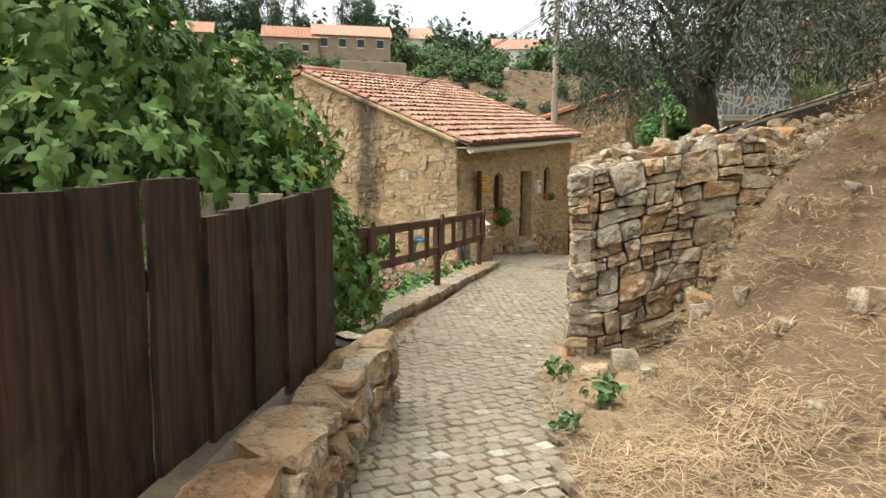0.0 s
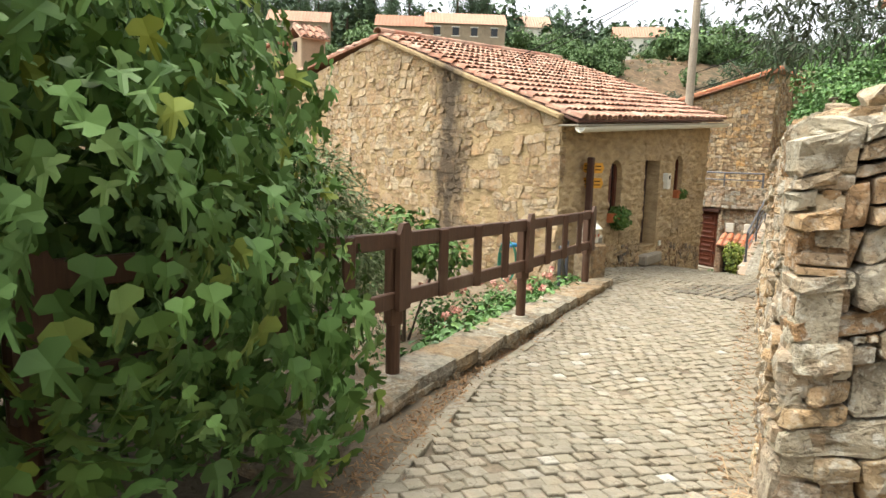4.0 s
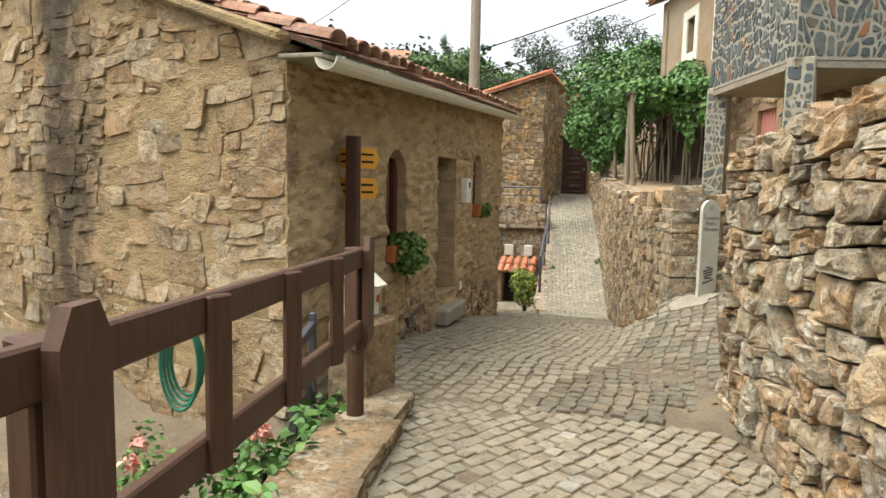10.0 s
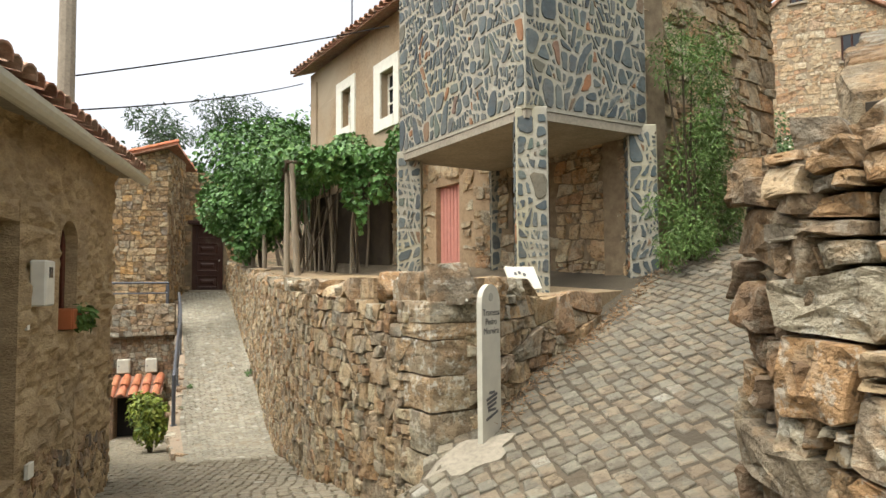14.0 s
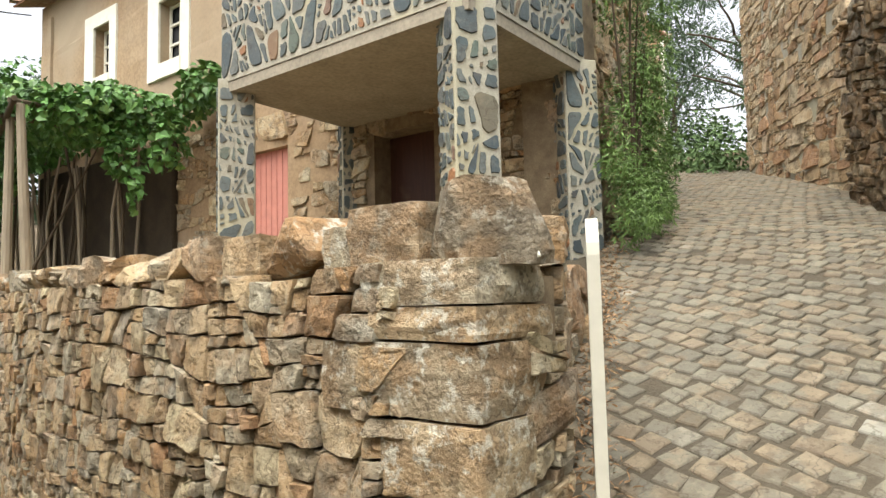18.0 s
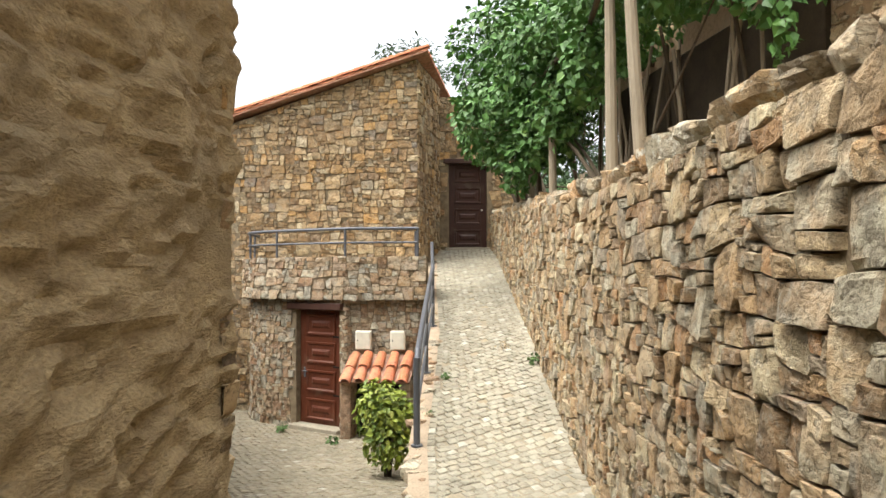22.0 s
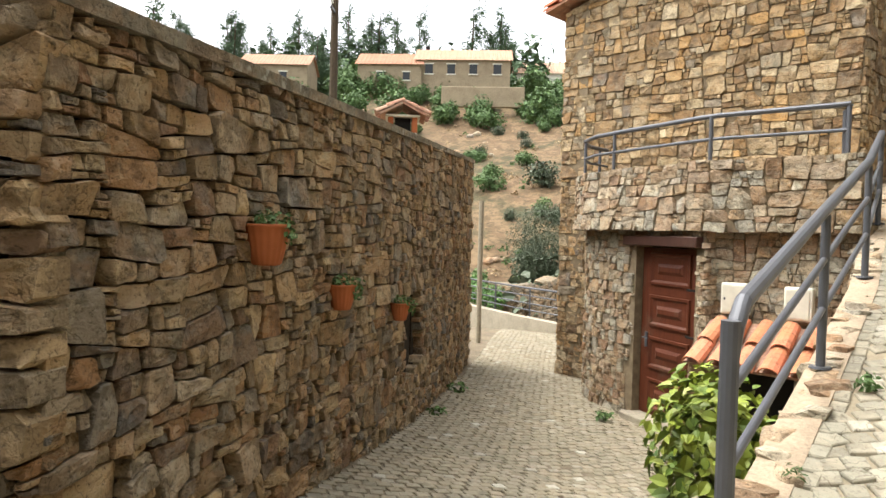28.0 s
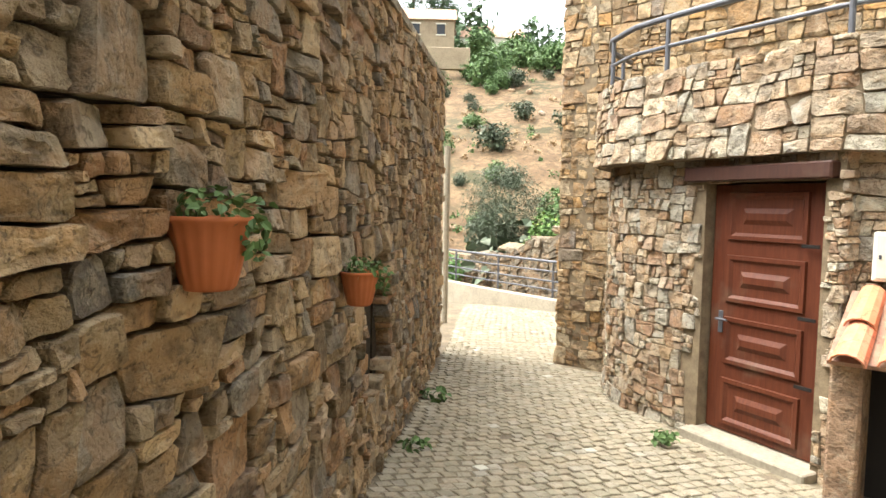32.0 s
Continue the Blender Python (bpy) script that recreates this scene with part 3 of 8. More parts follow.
def far_hill(x, y):
    q = (x + 9) * -0.65 + (y - 20) * 0.76
    z = float(np.interp(q, [-400, -60, 0, 4, 10, 20, 38, 60, 78, 120, 200, 420], [9, 7, -2.8, -3.6, -5.5, -2.5, 6.0, 15.5, 18.5, 25, 31, 34]))
    p = (x + 9) * 0.76 + (y - 20) * 0.65
    if q > 15:
        z = z * (1 - 0.22 * smooth_step(20, 90, p)) + 9 * smooth_step(130, 330, q) * smooth_step(0, 60, p)
    return z + 0.9 * noise.noise((x * 0.06, y * 0.06, 0.3)) * min(1.0, max(0.0, (q - 6) / 12)) * 2


def ground_z(x, y):
    z = lane_z(y)
    if y < -3.6:
        if x > lane_right(y):
            d = x - lane_right(y)
            bank = min(z + 0.14 * d + 0.52 * max(0.0, d - 0.9) + 1.2 * smooth_step(0.9, 2.1, d) * smooth_step(-13.0, -10.3, y) + 0.10 * noise.noise((x * 1.1, y * 1.1, 4)), 3.4)
            held = z + (1.72 - z) * smooth_step(0.46, 0.7, d) + 0.12 * max(0, d - 0.6)
            k = smooth_step(-10.1, -9.6, y + 0.45 * max(0.0, x - 5) * -1)
            z = bank * (1 - k) + held * k
        elif x < lane_left(y):
            d = lane_left(y) - x
            z -= 0.06 * smooth_step(0, 0.2, d) + 0.3 * smooth_step(0.75, 1.1, d) + 0.035 * min(d, 14)
    if y > -5 and x > 1.6:
        b = 0.36 + 0.30 * (min(x, 7) - 3.37) + 0.2 * max(0.0, x - 7) + 0.15 * (y - 0.06)
        w = smooth_step(1.7, 3.1, x) * smooth_step(-4.8, -2.0, y)
        if x < 2.9:
            w *= 1 - smooth_step(-0.5, 0.5, y)
        z = z + max(0.0, b - z) * w
        if y < south_y(x) and x > 3.3:
            z = max(z, 0) + (2.2 - max(z, 0)) * smooth_step(0.4, 0.7, south_y(x) - y) * smooth_step(3.6, 3.9, x) if y > -3.6 else z
    q = (x + 9) * -0.65 + (y - 20) * 0.76
    k = max(smooth_step(0, 7, q), smooth_step(24, 60, abs(x) + abs(y) * 0.4))
    return z * (1 - k) + far_hill(x, y) * k


def spread(lo, hi, step, reach):
    a = list(np.arange(lo, hi + 1e-6, step))
    d, p, q = step, hi, lo
    while p < reach:
        d *= 1.22
        p += d
        q -= d
        a = [q] + a + [p]
    return a


xs, ys = spread(-13, 13, 0.24, 600), spread(-20, 23, 0.24, 600)
V = [(x, y, ground_z(x, y)) for y in ys for x in xs]
nx = len(xs)
F = [(j * nx + i, j * nx + i + 1, (j + 1) * nx + i + 1, (j + 1) * nx + i) for j in range(len(ys) - 1) for i in range(nx - 1)]


def ground_mat():
    """Sandy joints by the lanes, dry soil on the banks, grass and scrub on the far hill."""
    m, n, l, b = material("ground", 0.95)
    p = place(n, l)
    big, mid, fine = noise_tex(n, l, p, 0.16, 5), noise_tex(n, l, p, 2.4, 6, 0.6), noise_tex(n, l, p, 38, 5, 0.6)
    soil = mix(n, l, ramp(n, l, mid, [(0.35, 0.0), (0.68, 1.0)]), (0.12, 0.096, 0.07), (0.20, 0.16, 0.115))
    grass = mix(n, l, ramp(n, l, big, [(0.46, 0.0), (0.58, 1.0)]), (0.12, 0.075, 0.042), (0.05, 0.048, 0.022))
    grass = mix(n, l, ramp(n, l, noise_tex(n, l, p, 0.9, 6, 0.7), [(0.46, 0.0), (0.56, 0.85)]), grass, (0.19, 0.128, 0.075))
    grass = mix(n, l, ramp(n, l, noise_tex(n, l, p, 2.6, 5, 0.75), [(0.4, 0.75), (0.5, 0.0)]), grass, (0.05, 0.036, 0.02))
    g, s = n.new("ShaderNodeNewGeometry"), n.new("ShaderNodeVectorMath")
    s.operation = "LENGTH"
    l.new(g.outputs["Position"], s.inputs[0])
    far = ramp(n, l, math_node(n, l, "DIVIDE", s.outputs["Value"], 60.0), [(0.4, 0.0), (0.5, 1.0)])
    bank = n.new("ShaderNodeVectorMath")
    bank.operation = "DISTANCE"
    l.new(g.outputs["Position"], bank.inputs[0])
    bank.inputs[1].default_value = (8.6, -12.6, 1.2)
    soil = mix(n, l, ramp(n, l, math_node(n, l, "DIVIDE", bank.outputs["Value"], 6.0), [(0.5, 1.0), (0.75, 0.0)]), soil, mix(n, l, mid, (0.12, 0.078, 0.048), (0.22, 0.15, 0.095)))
    # Soil darkens round the branch lane: shade and dirt painted together
    lane_shade = n.new("ShaderNodeVectorMath")
    lane_shade.operation = "DISTANCE"
    l.new(g.outputs["Position"], lane_shade.inputs[0])
    lane_shade.inputs[1].default_value = (6.3, 0.5, 0.9)
    soil = mix(n, l, ramp(n, l, math_node(n, l, "DIVIDE", lane_shade.outputs["Value"], 6.0), [(0.48, 1.0), (0.68, 0.0)]), soil, mix(n, l, mid, (0.045, 0.038, 0.03), (0.10, 0.083, 0.06)))
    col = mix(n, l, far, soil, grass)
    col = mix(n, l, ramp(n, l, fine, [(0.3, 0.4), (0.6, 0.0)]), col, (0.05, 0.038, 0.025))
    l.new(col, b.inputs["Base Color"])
    bump(n, l, b, math_node(n, l, "ADD", mid, math_node(n, l, "MULTIPLY", fine, 0.4)), 0.8, 0.04)
    return m


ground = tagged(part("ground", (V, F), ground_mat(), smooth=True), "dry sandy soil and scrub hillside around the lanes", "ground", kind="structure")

# ---- house with the arched windows ----
house = thing("stone_house", "low rendered stone cottage with arched windows and clay tile roof", "house")
front = Line((0.27, -4.0), (0.10, 1.9), (-0.24, 4.6), flip=True)
gable = Line((-17.6, -0.17), (0.27, -4.0), flip=True)
RIDGE_A, RIDGE_B = Vector((-4.83, -2.91, 4.30)), Vector((-5.1, 4.9, 4.80))
eave_z = lambda y: 2.40 + 0.055 * (y + 4)


def wall_with_holes(name, line, zb, zt, thick, holes, mat, owner, step=0.2, rough=0.02, seed=3, mitre=(0.0, 0.0)):
    """An upright wall along a straight line; holes are (u0, u1, z0, z1)."""
    us = set(np.linspace(0, line.length, int(line.length / step) + 2))
    for h in holes:
        us |= {h[0], h[1]}
    us = sorted(us)
    zmin, zmax = min(zb(u) for u in us), max(zt(u) for u in us)
    zs = set(np.linspace(zmin, zmax, int((zmax - zmin) / step) + 2))
    for h in holes:
        zs |= {h[2], h[3]}
    zs = sorted(zs)
    V, F, index = [], [], {}

    def vert(i, k, back):
        key = (i, k, back)
        if key not in index:
            u = us[i]
            q, nrm = line.at(u)
            edge = any(abs(u - h[0]) < 1e-6 or abs(u - h[1]) < 1e-6 for h in holes)
            o = 0 if back or edge else rough * (0.7 * noise.noise((u * 1.7, zs[k] * 2.2, seed)) + 0.9 * abs(noise.noise((u * 2.6, zs[k] * 6.5, seed))) - 0.75 * abs(noise.noise((u * 4.3, zs[k] * 10, seed + 5))) + 0.3 * noise.noise((u * 10, zs[k] * 17, seed)))
            if back:
                q = line.at(min(max(u, mitre[0]), line.length - mitre[1]))[0] - nrm * thick
            else:
                q = q + nrm * o
            index[key] = len(V)
            V.append((q.x, q.y, min(max(zs[k], zb(u)), zt(u))))
        return index[key]

    solid = lambda i, k: 0 <= i < len(us) - 1 and 0 <= k < len(zs) - 1 and not any(h[0] - 1e-6 <= us[i] and us[i + 1] <= h[1] + 1e-6 and h[2] - 1e-6 <= zs[k] and zs[k + 1] <= h[3] + 1e-6 for h in holes)
    for i in range(len(us) - 1):
        for k in range(len(zs) - 1):
            if not solid(i, k):
                continue
            c = [(i, k), (i + 1, k), (i + 1, k + 1), (i, k + 1)]
            F.append(tuple(vert(a, b, 0) for a, b in c))
            F.append(tuple(vert(a, b, 1) for a, b in c[::-1]))
            for a, b, other in ((c[0], c[1], (i, k - 1)), (c[1], c[2], (i + 1, k)), (c[2], c[3], (i, k + 1)), (c[3], c[0], (i - 1, k))):
                if not solid(*other):
                    F.append((vert(*b, 0), vert(*a, 0), vert(*a, 1), vert(*b, 1)))
    return part(name, (V, F), mat, owner)


def on_line(line, u, out, z):
    q, nrm = line.at(u)
    q = q + nrm * out
    return (q.x, q.y, z)


def arch_fill(name, line, u0, u1, z_spring, z_top, out, thick, mat, owner):
    """The masonry between a square opening and its round head."""
    V, F, k = [], [], 12
    for back in (out, out - thick):
        for i in range(k + 1):
            t = math.pi * i / k
            u = (u0 + u1) / 2 - (u1 - u0) / 2 * math.cos(t)
            V += [on_line(line, u, back, z_spring + (z_top - z_spring) * math.sin(t)), on_line(line, u, back, z_top)]
    s = 2 * (k + 1)
    for i in range(k):
        a = 2 * i
        F += [(a, a + 2, a + 3, a + 1), (s + a + 1, s + a + 3, s + a + 2, s + a), (a, s + a, s + a + 2, a + 2)]
    return part(name, (V, F), mat, owner)


FU = lambda y: (y + 4.0) * 1.0006
holes = [(FU(-0.40), FU(0.45), 0.08, 1.85), (FU(-2.11), FU(-1.54), 0.68, 1.84), (FU(1.38), FU(1.93), 1.02, 1.97)]
wall_with_holes("front_wall", front, lambda u: lane_z(u - 4) - 0.3, lambda u: eave_z(u - 4), 0.5, holes, M_PLASTER, house, 0.045, 0.085, mitre=(0.2, 0.0))
rubble(house, front, lambda u: lane_z(u - 4) - 0.12, lambda u: lane_z(u - 4) + 0.34 + 0.16 * noise.noise((u * 1.3, 0, 4)) + 0.05 * u, M_RUIN, 14, size=0.17, aspect=1.5, proud=0.022, gap=0.008, span=(0.9, 8.5), keep=0.85, skip=lambda u, z, c: 3.5 < u < 4.6)
arch_fill("window_head", front, FU(-2.11), FU(-1.54), 1.58, 1.841, 0.003, 0.32, M_PLASTER, house)
arch_fill("window_head", front, FU(1.38), FU(1.93), 1.74, 1.971, 0.003, 0.32, M_PLASTER, house)
for (u0, u1, z0, z1), nm in zip(holes, ("door", "window", "window")):
    deep = -0.30 if nm == "door" else -0.17
    a, b = on_line(front, u0, deep, 0), on_line(front, u1, deep, 0)
    leaf = beam((a[0], a[1], (z0 + z1) / 2), (b[0], b[1], (z0 + z1) / 2), 0.05, z1 - z0, 0.004)
    w = part(nm, leaf, M_DOORD if nm == "door" else M_GLASS, house, "dark wooden plank door set deep in the wall" if nm == "door" else "small arched window with a red-brown wooden frame")
    if nm == "window":
        for u in (u0 + 0.035, u1 - 0.035, (u0 + u1) / 2):
            part("frame", beam(on_line(front, u, deep + 0.045, z0), on_line(front, u, deep + 0.045, z1), 0.05, 0.09), M_DOOR, w)
        part("frame", beam(on_line(front, u0, deep + 0.045, z0 + 0.03), on_line(front, u1, deep + 0.045, z0 + 0.03), 0.05, 0.06), M_DOOR, w)
    else:
        for k in range(1, 6):
            u = u0 + (u1 - u0) * k / 6
            part("batten", beam(on_line(front, u, deep + 0.03, z0 + 0.02), on_line(front, u, deep + 0.03, z1 - 0.02), 0.02, 0.012, 0.002), M_DOORD, w)
for k, dy in enumerate((0.0, 0.3)):
    q = on_line(front, FU(0.02), 0.12 - 0.3 * k + 0.0, -0.12 + 0.12 * k)
    part("door_step", box(0.26, 0.92, 0.22, 0.03, (q[0] - 0.07, q[1], q[2] - 0.06), rz=2), M_CONC, house, "worn stone door step")


def gable_top(u):
    q, _ = gable.at(u)
    return float(np.interp(u, [0, 7.4, 9.6, 13.05, gable.length], [2.85, 3.45, 3.72, 4.31, 2.45]))


wall_with_holes("gable_wall", gable, lambda u: -1.4, gable_top, 0.5, [], M_GABLER, house, 0.06, 0.016, mitre=(0.0, 0.25))
rubble(house, gable, lambda u: -1.2, gable_top, M_GABLE, 11, size=0.26, aspect=1.9, gap=0.006, proud=0.019, warp=0.07, near=(13.4, 18.4), keep=0.92, lay=(0.26, 0.07), level=True)
back_l = Line((-0.24, 4.6), (-17.5, 4.9), flip=True)
wall_with_holes("north_wall", back_l, lambda u: -2.4, lambda u: float(np.interp(u, [0, 4.9, 9.5, 17.3], [2.75, 4.65, 3.6, 2.8])), 0.5, [], M_PLASTER, house, 0.25, 0.05)
rubble(house, back_l, lambda u: -2.2, lambda u: float(np.interp(u, [0, 4.9, 12.6], [2.68, 4.6, 3.1])), M_SCHIST, 12, size=0.2, aspect=2.2, proud=0.04, span=(0, 4.5))
wall_with_holes("west_wall", Line((-17.5, 4.8), (-17.5, -0.2), flip=True), lambda u: -2.4, lambda u: 3.1, 0.5, [], M_PLASTER, house, 0.5, 0.02)


def tile_mesh(length, r0, r1, thick=0.014, seg=6):
    """A curved clay tile lying along +y, arched up, wider at its lower end."""
    V, F = [], []
    for y, r in ((0, r0), (length, r1)):
        for rr in (r, r - thick):
            V += [(rr * math.cos(t), y, 0.92 * rr * math.sin(t)) for t in np.linspace(math.pi * 0.98, math.pi * 0.02, seg + 1)]
    k = seg + 1
    for i in range(seg):
        F += [(i, i + 1, 2 * k + i + 1, 2 * k + i), (k + i + 1, k + i, 3 * k + i, 3 * k + i + 1), (k + i, k + i + 1, i + 1, i), (2 * k + i, 2 * k + i + 1, 3 * k + i + 1, 3 * k + i)]
    return V, F


def tile_roof(owner, name, a, b, c, d, mat, seed, pitch=0.235, course=0.36, near_rows=4, label="", deck=M_TILE, limit=300):
    """A pitch of curved tiles: eave from a to b, ridge from d to c (above a and b)."""
    rng = random.Random(seed)
    a, b, c, d = (Vector(p) for p in (a, b, c, d))
    up = ((d - a) + (c - b)) / 2
    cols, rows = max(2, round((b - a).length / pitch)), max(1, round(up.length / course))
    nrm = (b - a).cross(d - a).normalized()
    if nrm.z < 0:
        nrm = -nrm
    roof = part(name, join(([tuple(p) for p in (a, b, c, d)] + [tuple(p - nrm * 0.035) for p in (a, b, c, d)], [(0, 1, 2, 3), (7, 6, 5, 4), (0, 4, 5, 1), (1, 5, 6, 2), (2, 6, 7, 3), (3, 7, 4, 0)])), deck, owner, label)
    shapes = []
    for k in range(5):
        me = bpy.data.meshes.new("tile")
        me.from_pydata(*tile_mesh(course * 1.22, pitch * (0.385 + 0.012 * k), pitch * (0.32 + 0.008 * k))[:1], [], tile_mesh(course * 1.22, 0.1, 0.09)[1])
        me.materials.append(mat)
        shapes.append(me)
    joined, made = [], 0
    for row in range(rows):
        for col in range(cols):
            f, g = (col + 0.5) / cols, row / rows
            p = a.lerp(b, f).lerp(d.lerp(c, f), g)
            y = (d.lerp(c, f) - a.lerp(b, f)).normalized()
            x = y.cross(nrm).normalized()
            m = Matrix.Translation(p + nrm * (0.036 + rng.uniform(-0.006, 0.008)) - y * (0.05 + rng.uniform(0, 0.02))) @ Matrix((x, y, nrm)).transposed().to_4x4() @ pose(0, 0, 0, -5.0, rng.uniform(-2, 2), rng.uniform(-2.5, 2.5))
            s = rng.choice(shapes)
            if row < near_rows and made < limit:
                o = new("tile", s)
                o.parent, o.matrix_basis = roof, m
                made += 1
            else:
                joined.append(([tuple(m @ v.co) for v in s.vertices], [tuple(q.vertices) for q in s.polygons]))
    if joined:
        tagged(part("tile_field", join(*joined), mat, roof), kind="stuff")
    return roof


ev_a, ev_b = Vector((0.60, -4.10, eave_z(-4) + 0.02)), Vector((0.0, 4.95, eave_z(4.9) + 0.06))
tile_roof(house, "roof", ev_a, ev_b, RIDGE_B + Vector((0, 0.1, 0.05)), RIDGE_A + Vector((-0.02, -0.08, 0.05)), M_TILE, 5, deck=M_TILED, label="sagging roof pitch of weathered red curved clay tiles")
tile_roof(house, "roof", (-17.9, 4.9, 2.9), (-17.9, -0.2, 2.9), (-9.7, -1.9, 3.6), (-9.7, 4.9, 3.6), M_TILE, 7, near_rows=0)
tile_roof(house, "roof", (-9.8, 4.9, 3.78), (-9.8, -1.9, 3.78), RIDGE_A + Vector((-0.02, -0.08, 0.05)), RIDGE_B + Vector((0, 0.1, 0.05)), M_TILE, 6, near_rows=0)
for k in range(19):
    p = (RIDGE_A + Vector((-0.03, -0.12, 0.09))).lerp(RIDGE_B + Vector((0, 0.2, 0.09)), k / 19)
    part("ridge_tile", moved(tile_mesh(0.46, 0.13, 0.115), Matrix.Translation(p) @ pose(0, 0, 0, 5, 0, 0.5 + 2 * math.sin(k * 2.2))), M_TILE, house)
gut = [Vector((0.66, -4.16, eave_z(-4) - 0.08)), Vector((0.06, 4.98, eave_z(4.9) - 0.03))]
half = []
for k, p in enumerate(gut):
    half += [tuple(p + Vector((0.085 * math.cos(t), 0, 0.085 * math.sin(t)))) for t in np.linspace(math.pi, 2 * math.pi, 9)]
    half += [tuple(p + Vector((0.075 * math.cos(t), 0, 0.075 * math.sin(t)))) for t in np.linspace(2 * math.pi, math.pi, 9)]
part("gutter", (half, [(i, (i + 1) % 18, 18 + (i + 1) % 18, 18 + i) for i in range(18)] + [tuple(range(18)), tuple(range(18, 36))[::-1]]), M_CREAM, house, "cream metal eaves gutter")
part("soffit", join(beam((0.43, -4.1, eave_z(-4) - 0.05), (-0.14, 4.9, eave_z(4.9) - 0.02), 0.34, 0.03)), M_CONC, house)
# mortar that closes the verge under the tiles
part("verge_mortar", beam(ev_a + Vector((-0.30, 0.03, 0.055)), RIDGE_A + Vector((0.02, -0.07, -0.015)), 0.14, 0.085, 0.02), M_GABLER, house, "rough mortar fillet under the verge tiles")
# chimney on the far slope of the gable
part("chimney", join(box(0.72, 0.72, 2.2, 0.03, (-9.15, -1.46, 3.75), rz=-12)), M_RENDER, house, "rendered chimney with a clay tile cap")
part("chimney", box(0.8, 0.8, 2.2, 0.04, (-10.55, -1.15, 3.7), rz=-12), M_GABLER, house, "bare stone chimney behind the rendered one")
part("chimney_cap", box(1.0, 1.0, 0.1, 0.03, (-10.55, -1.15, 4.84), rz=-12), M_TILE, house)
# black box as the shade inside the vent opening
part("vent_shade", box(0.22, 0.06, 0.26, 0.0, (-9.22, -1.81, 4.62), rz=-12), M_BLACK, house)
tile_roof(house, "chimney_cap", (-9.72, -1.79, 4.82), (-9.54, -0.95, 4.82), (-9.06, -1.05, 5.16), (-9.24, -1.89, 5.16), M_TILE, 8, near_rows=1)
tile_roof(house, "chimney_cap", (-8.58, -1.15, 4.82), (-8.76, -1.99, 4.82), (-9.24, -1.89, 5.16), (-9.06, -1.05, 5.16), M_TILE, 9, near_rows=1)

def boulder(name, at, size, mat, owner=None, rz=0.0, seed=0, label="", group="", tilt=0.0, lump=1.0):
    """A loose angular stone."""
    g, V, F, index = 5, [], [], {}
    cuts = random.Random(seed * 7 + 1)
    planes = [(Vector((cuts.gauss(0, 1), cuts.gauss(0, 1), cuts.gauss(0, 0.6))).normalized(), cuts.uniform(0.72, 1.05)) for _ in range(7)]
    for ax in range(3):
        for s in (-1, 1):
            for i in range(g):
                for j in range(g):
                    quad = []
                    for di, dj in ((0, 0), (1, 0), (1, 1), (0, 1)):
                        p = [0, 0, 0]
                        p[ax], p[(ax + 1) % 3], p[(ax + 2) % 3] = s * g, 2 * (i + di) - g, 2 * (j + dj) - g
                        key = tuple(p)
                        if key not in index:
                            c = Vector(key) / g
                            off = Vector((seed * 3.1, 0, 0))
                            q = c * 0.86 + c.normalized() * 0.17
                            q *= 1 + lump * (0.16 * noise.noise(c * 1.1 + off) + 0.08 * noise.noise(c * 3.2 + off) + 0.04 * noise.noise(c * 8 + off))
                            for nrm, far in planes:
                                q -= nrm * max(0.0, q.dot(nrm) - far) * (1.0 if lump > 0.6 else 0.0)
                            index[key] = len(V)
                            V.append((q.x * size[0] / 2, q.y * size[1] / 2, q.z * size[2] / 2))
                        quad.append(index[key])
                    F.append(tuple(quad) if s > 0 else tuple(quad[::-1]))
    vf = V, F
    ob = part(name, moved(vf, pose(0, 0, 0, tilt, tilt * 0.6, 0)), mat, owner)
    ob.location, ob.rotation_euler = at, (0, 0, radians(rz))
    if owner is None:
        tagged(ob, label or "loose angular schist stone", "stone", group)
    return ob




# ---- dry stone wall on the right of the lane ----
wall_lane = thing("wall_lane_right", "tall dry stone wall of grey and tan schist holding the bank", "wall", kind="structure")
dry_face = Line((7.25, -8.8), (5.7, -9.83), (4.95, -10.24))
dry = Line((4.95, -10.24), (4.80, -9.75), (4.06, -6.5), (3.62, -5.0), (3.33, -3.12))
dry_end = Line((3.33, -3.12), (3.42, -2.82), (4.3, -2.5))
face_top, face_b = lerp_table((0, 2.45), (1.9, 2.15), (2.8, 1.93)), lerp_table((0, 0.9), (1.9, 0.40), (2.8, 0.12))
dry_top, dz_b = lerp_table((0, 1.93), (0.6, 1.98), (4.0, 2.10), (5.6, 1.88), (7.1, 1.76)), lerp_table((0, 0.10), (0.6, 0.05), (4.1, -0.18), (5.7, -0.2), (7.1, -0.22))
end_top, end_b = lerp_table((0, 1.76), (1.6, 1.9)), lerp_table((0, -0.2), (1.6, 0.2))
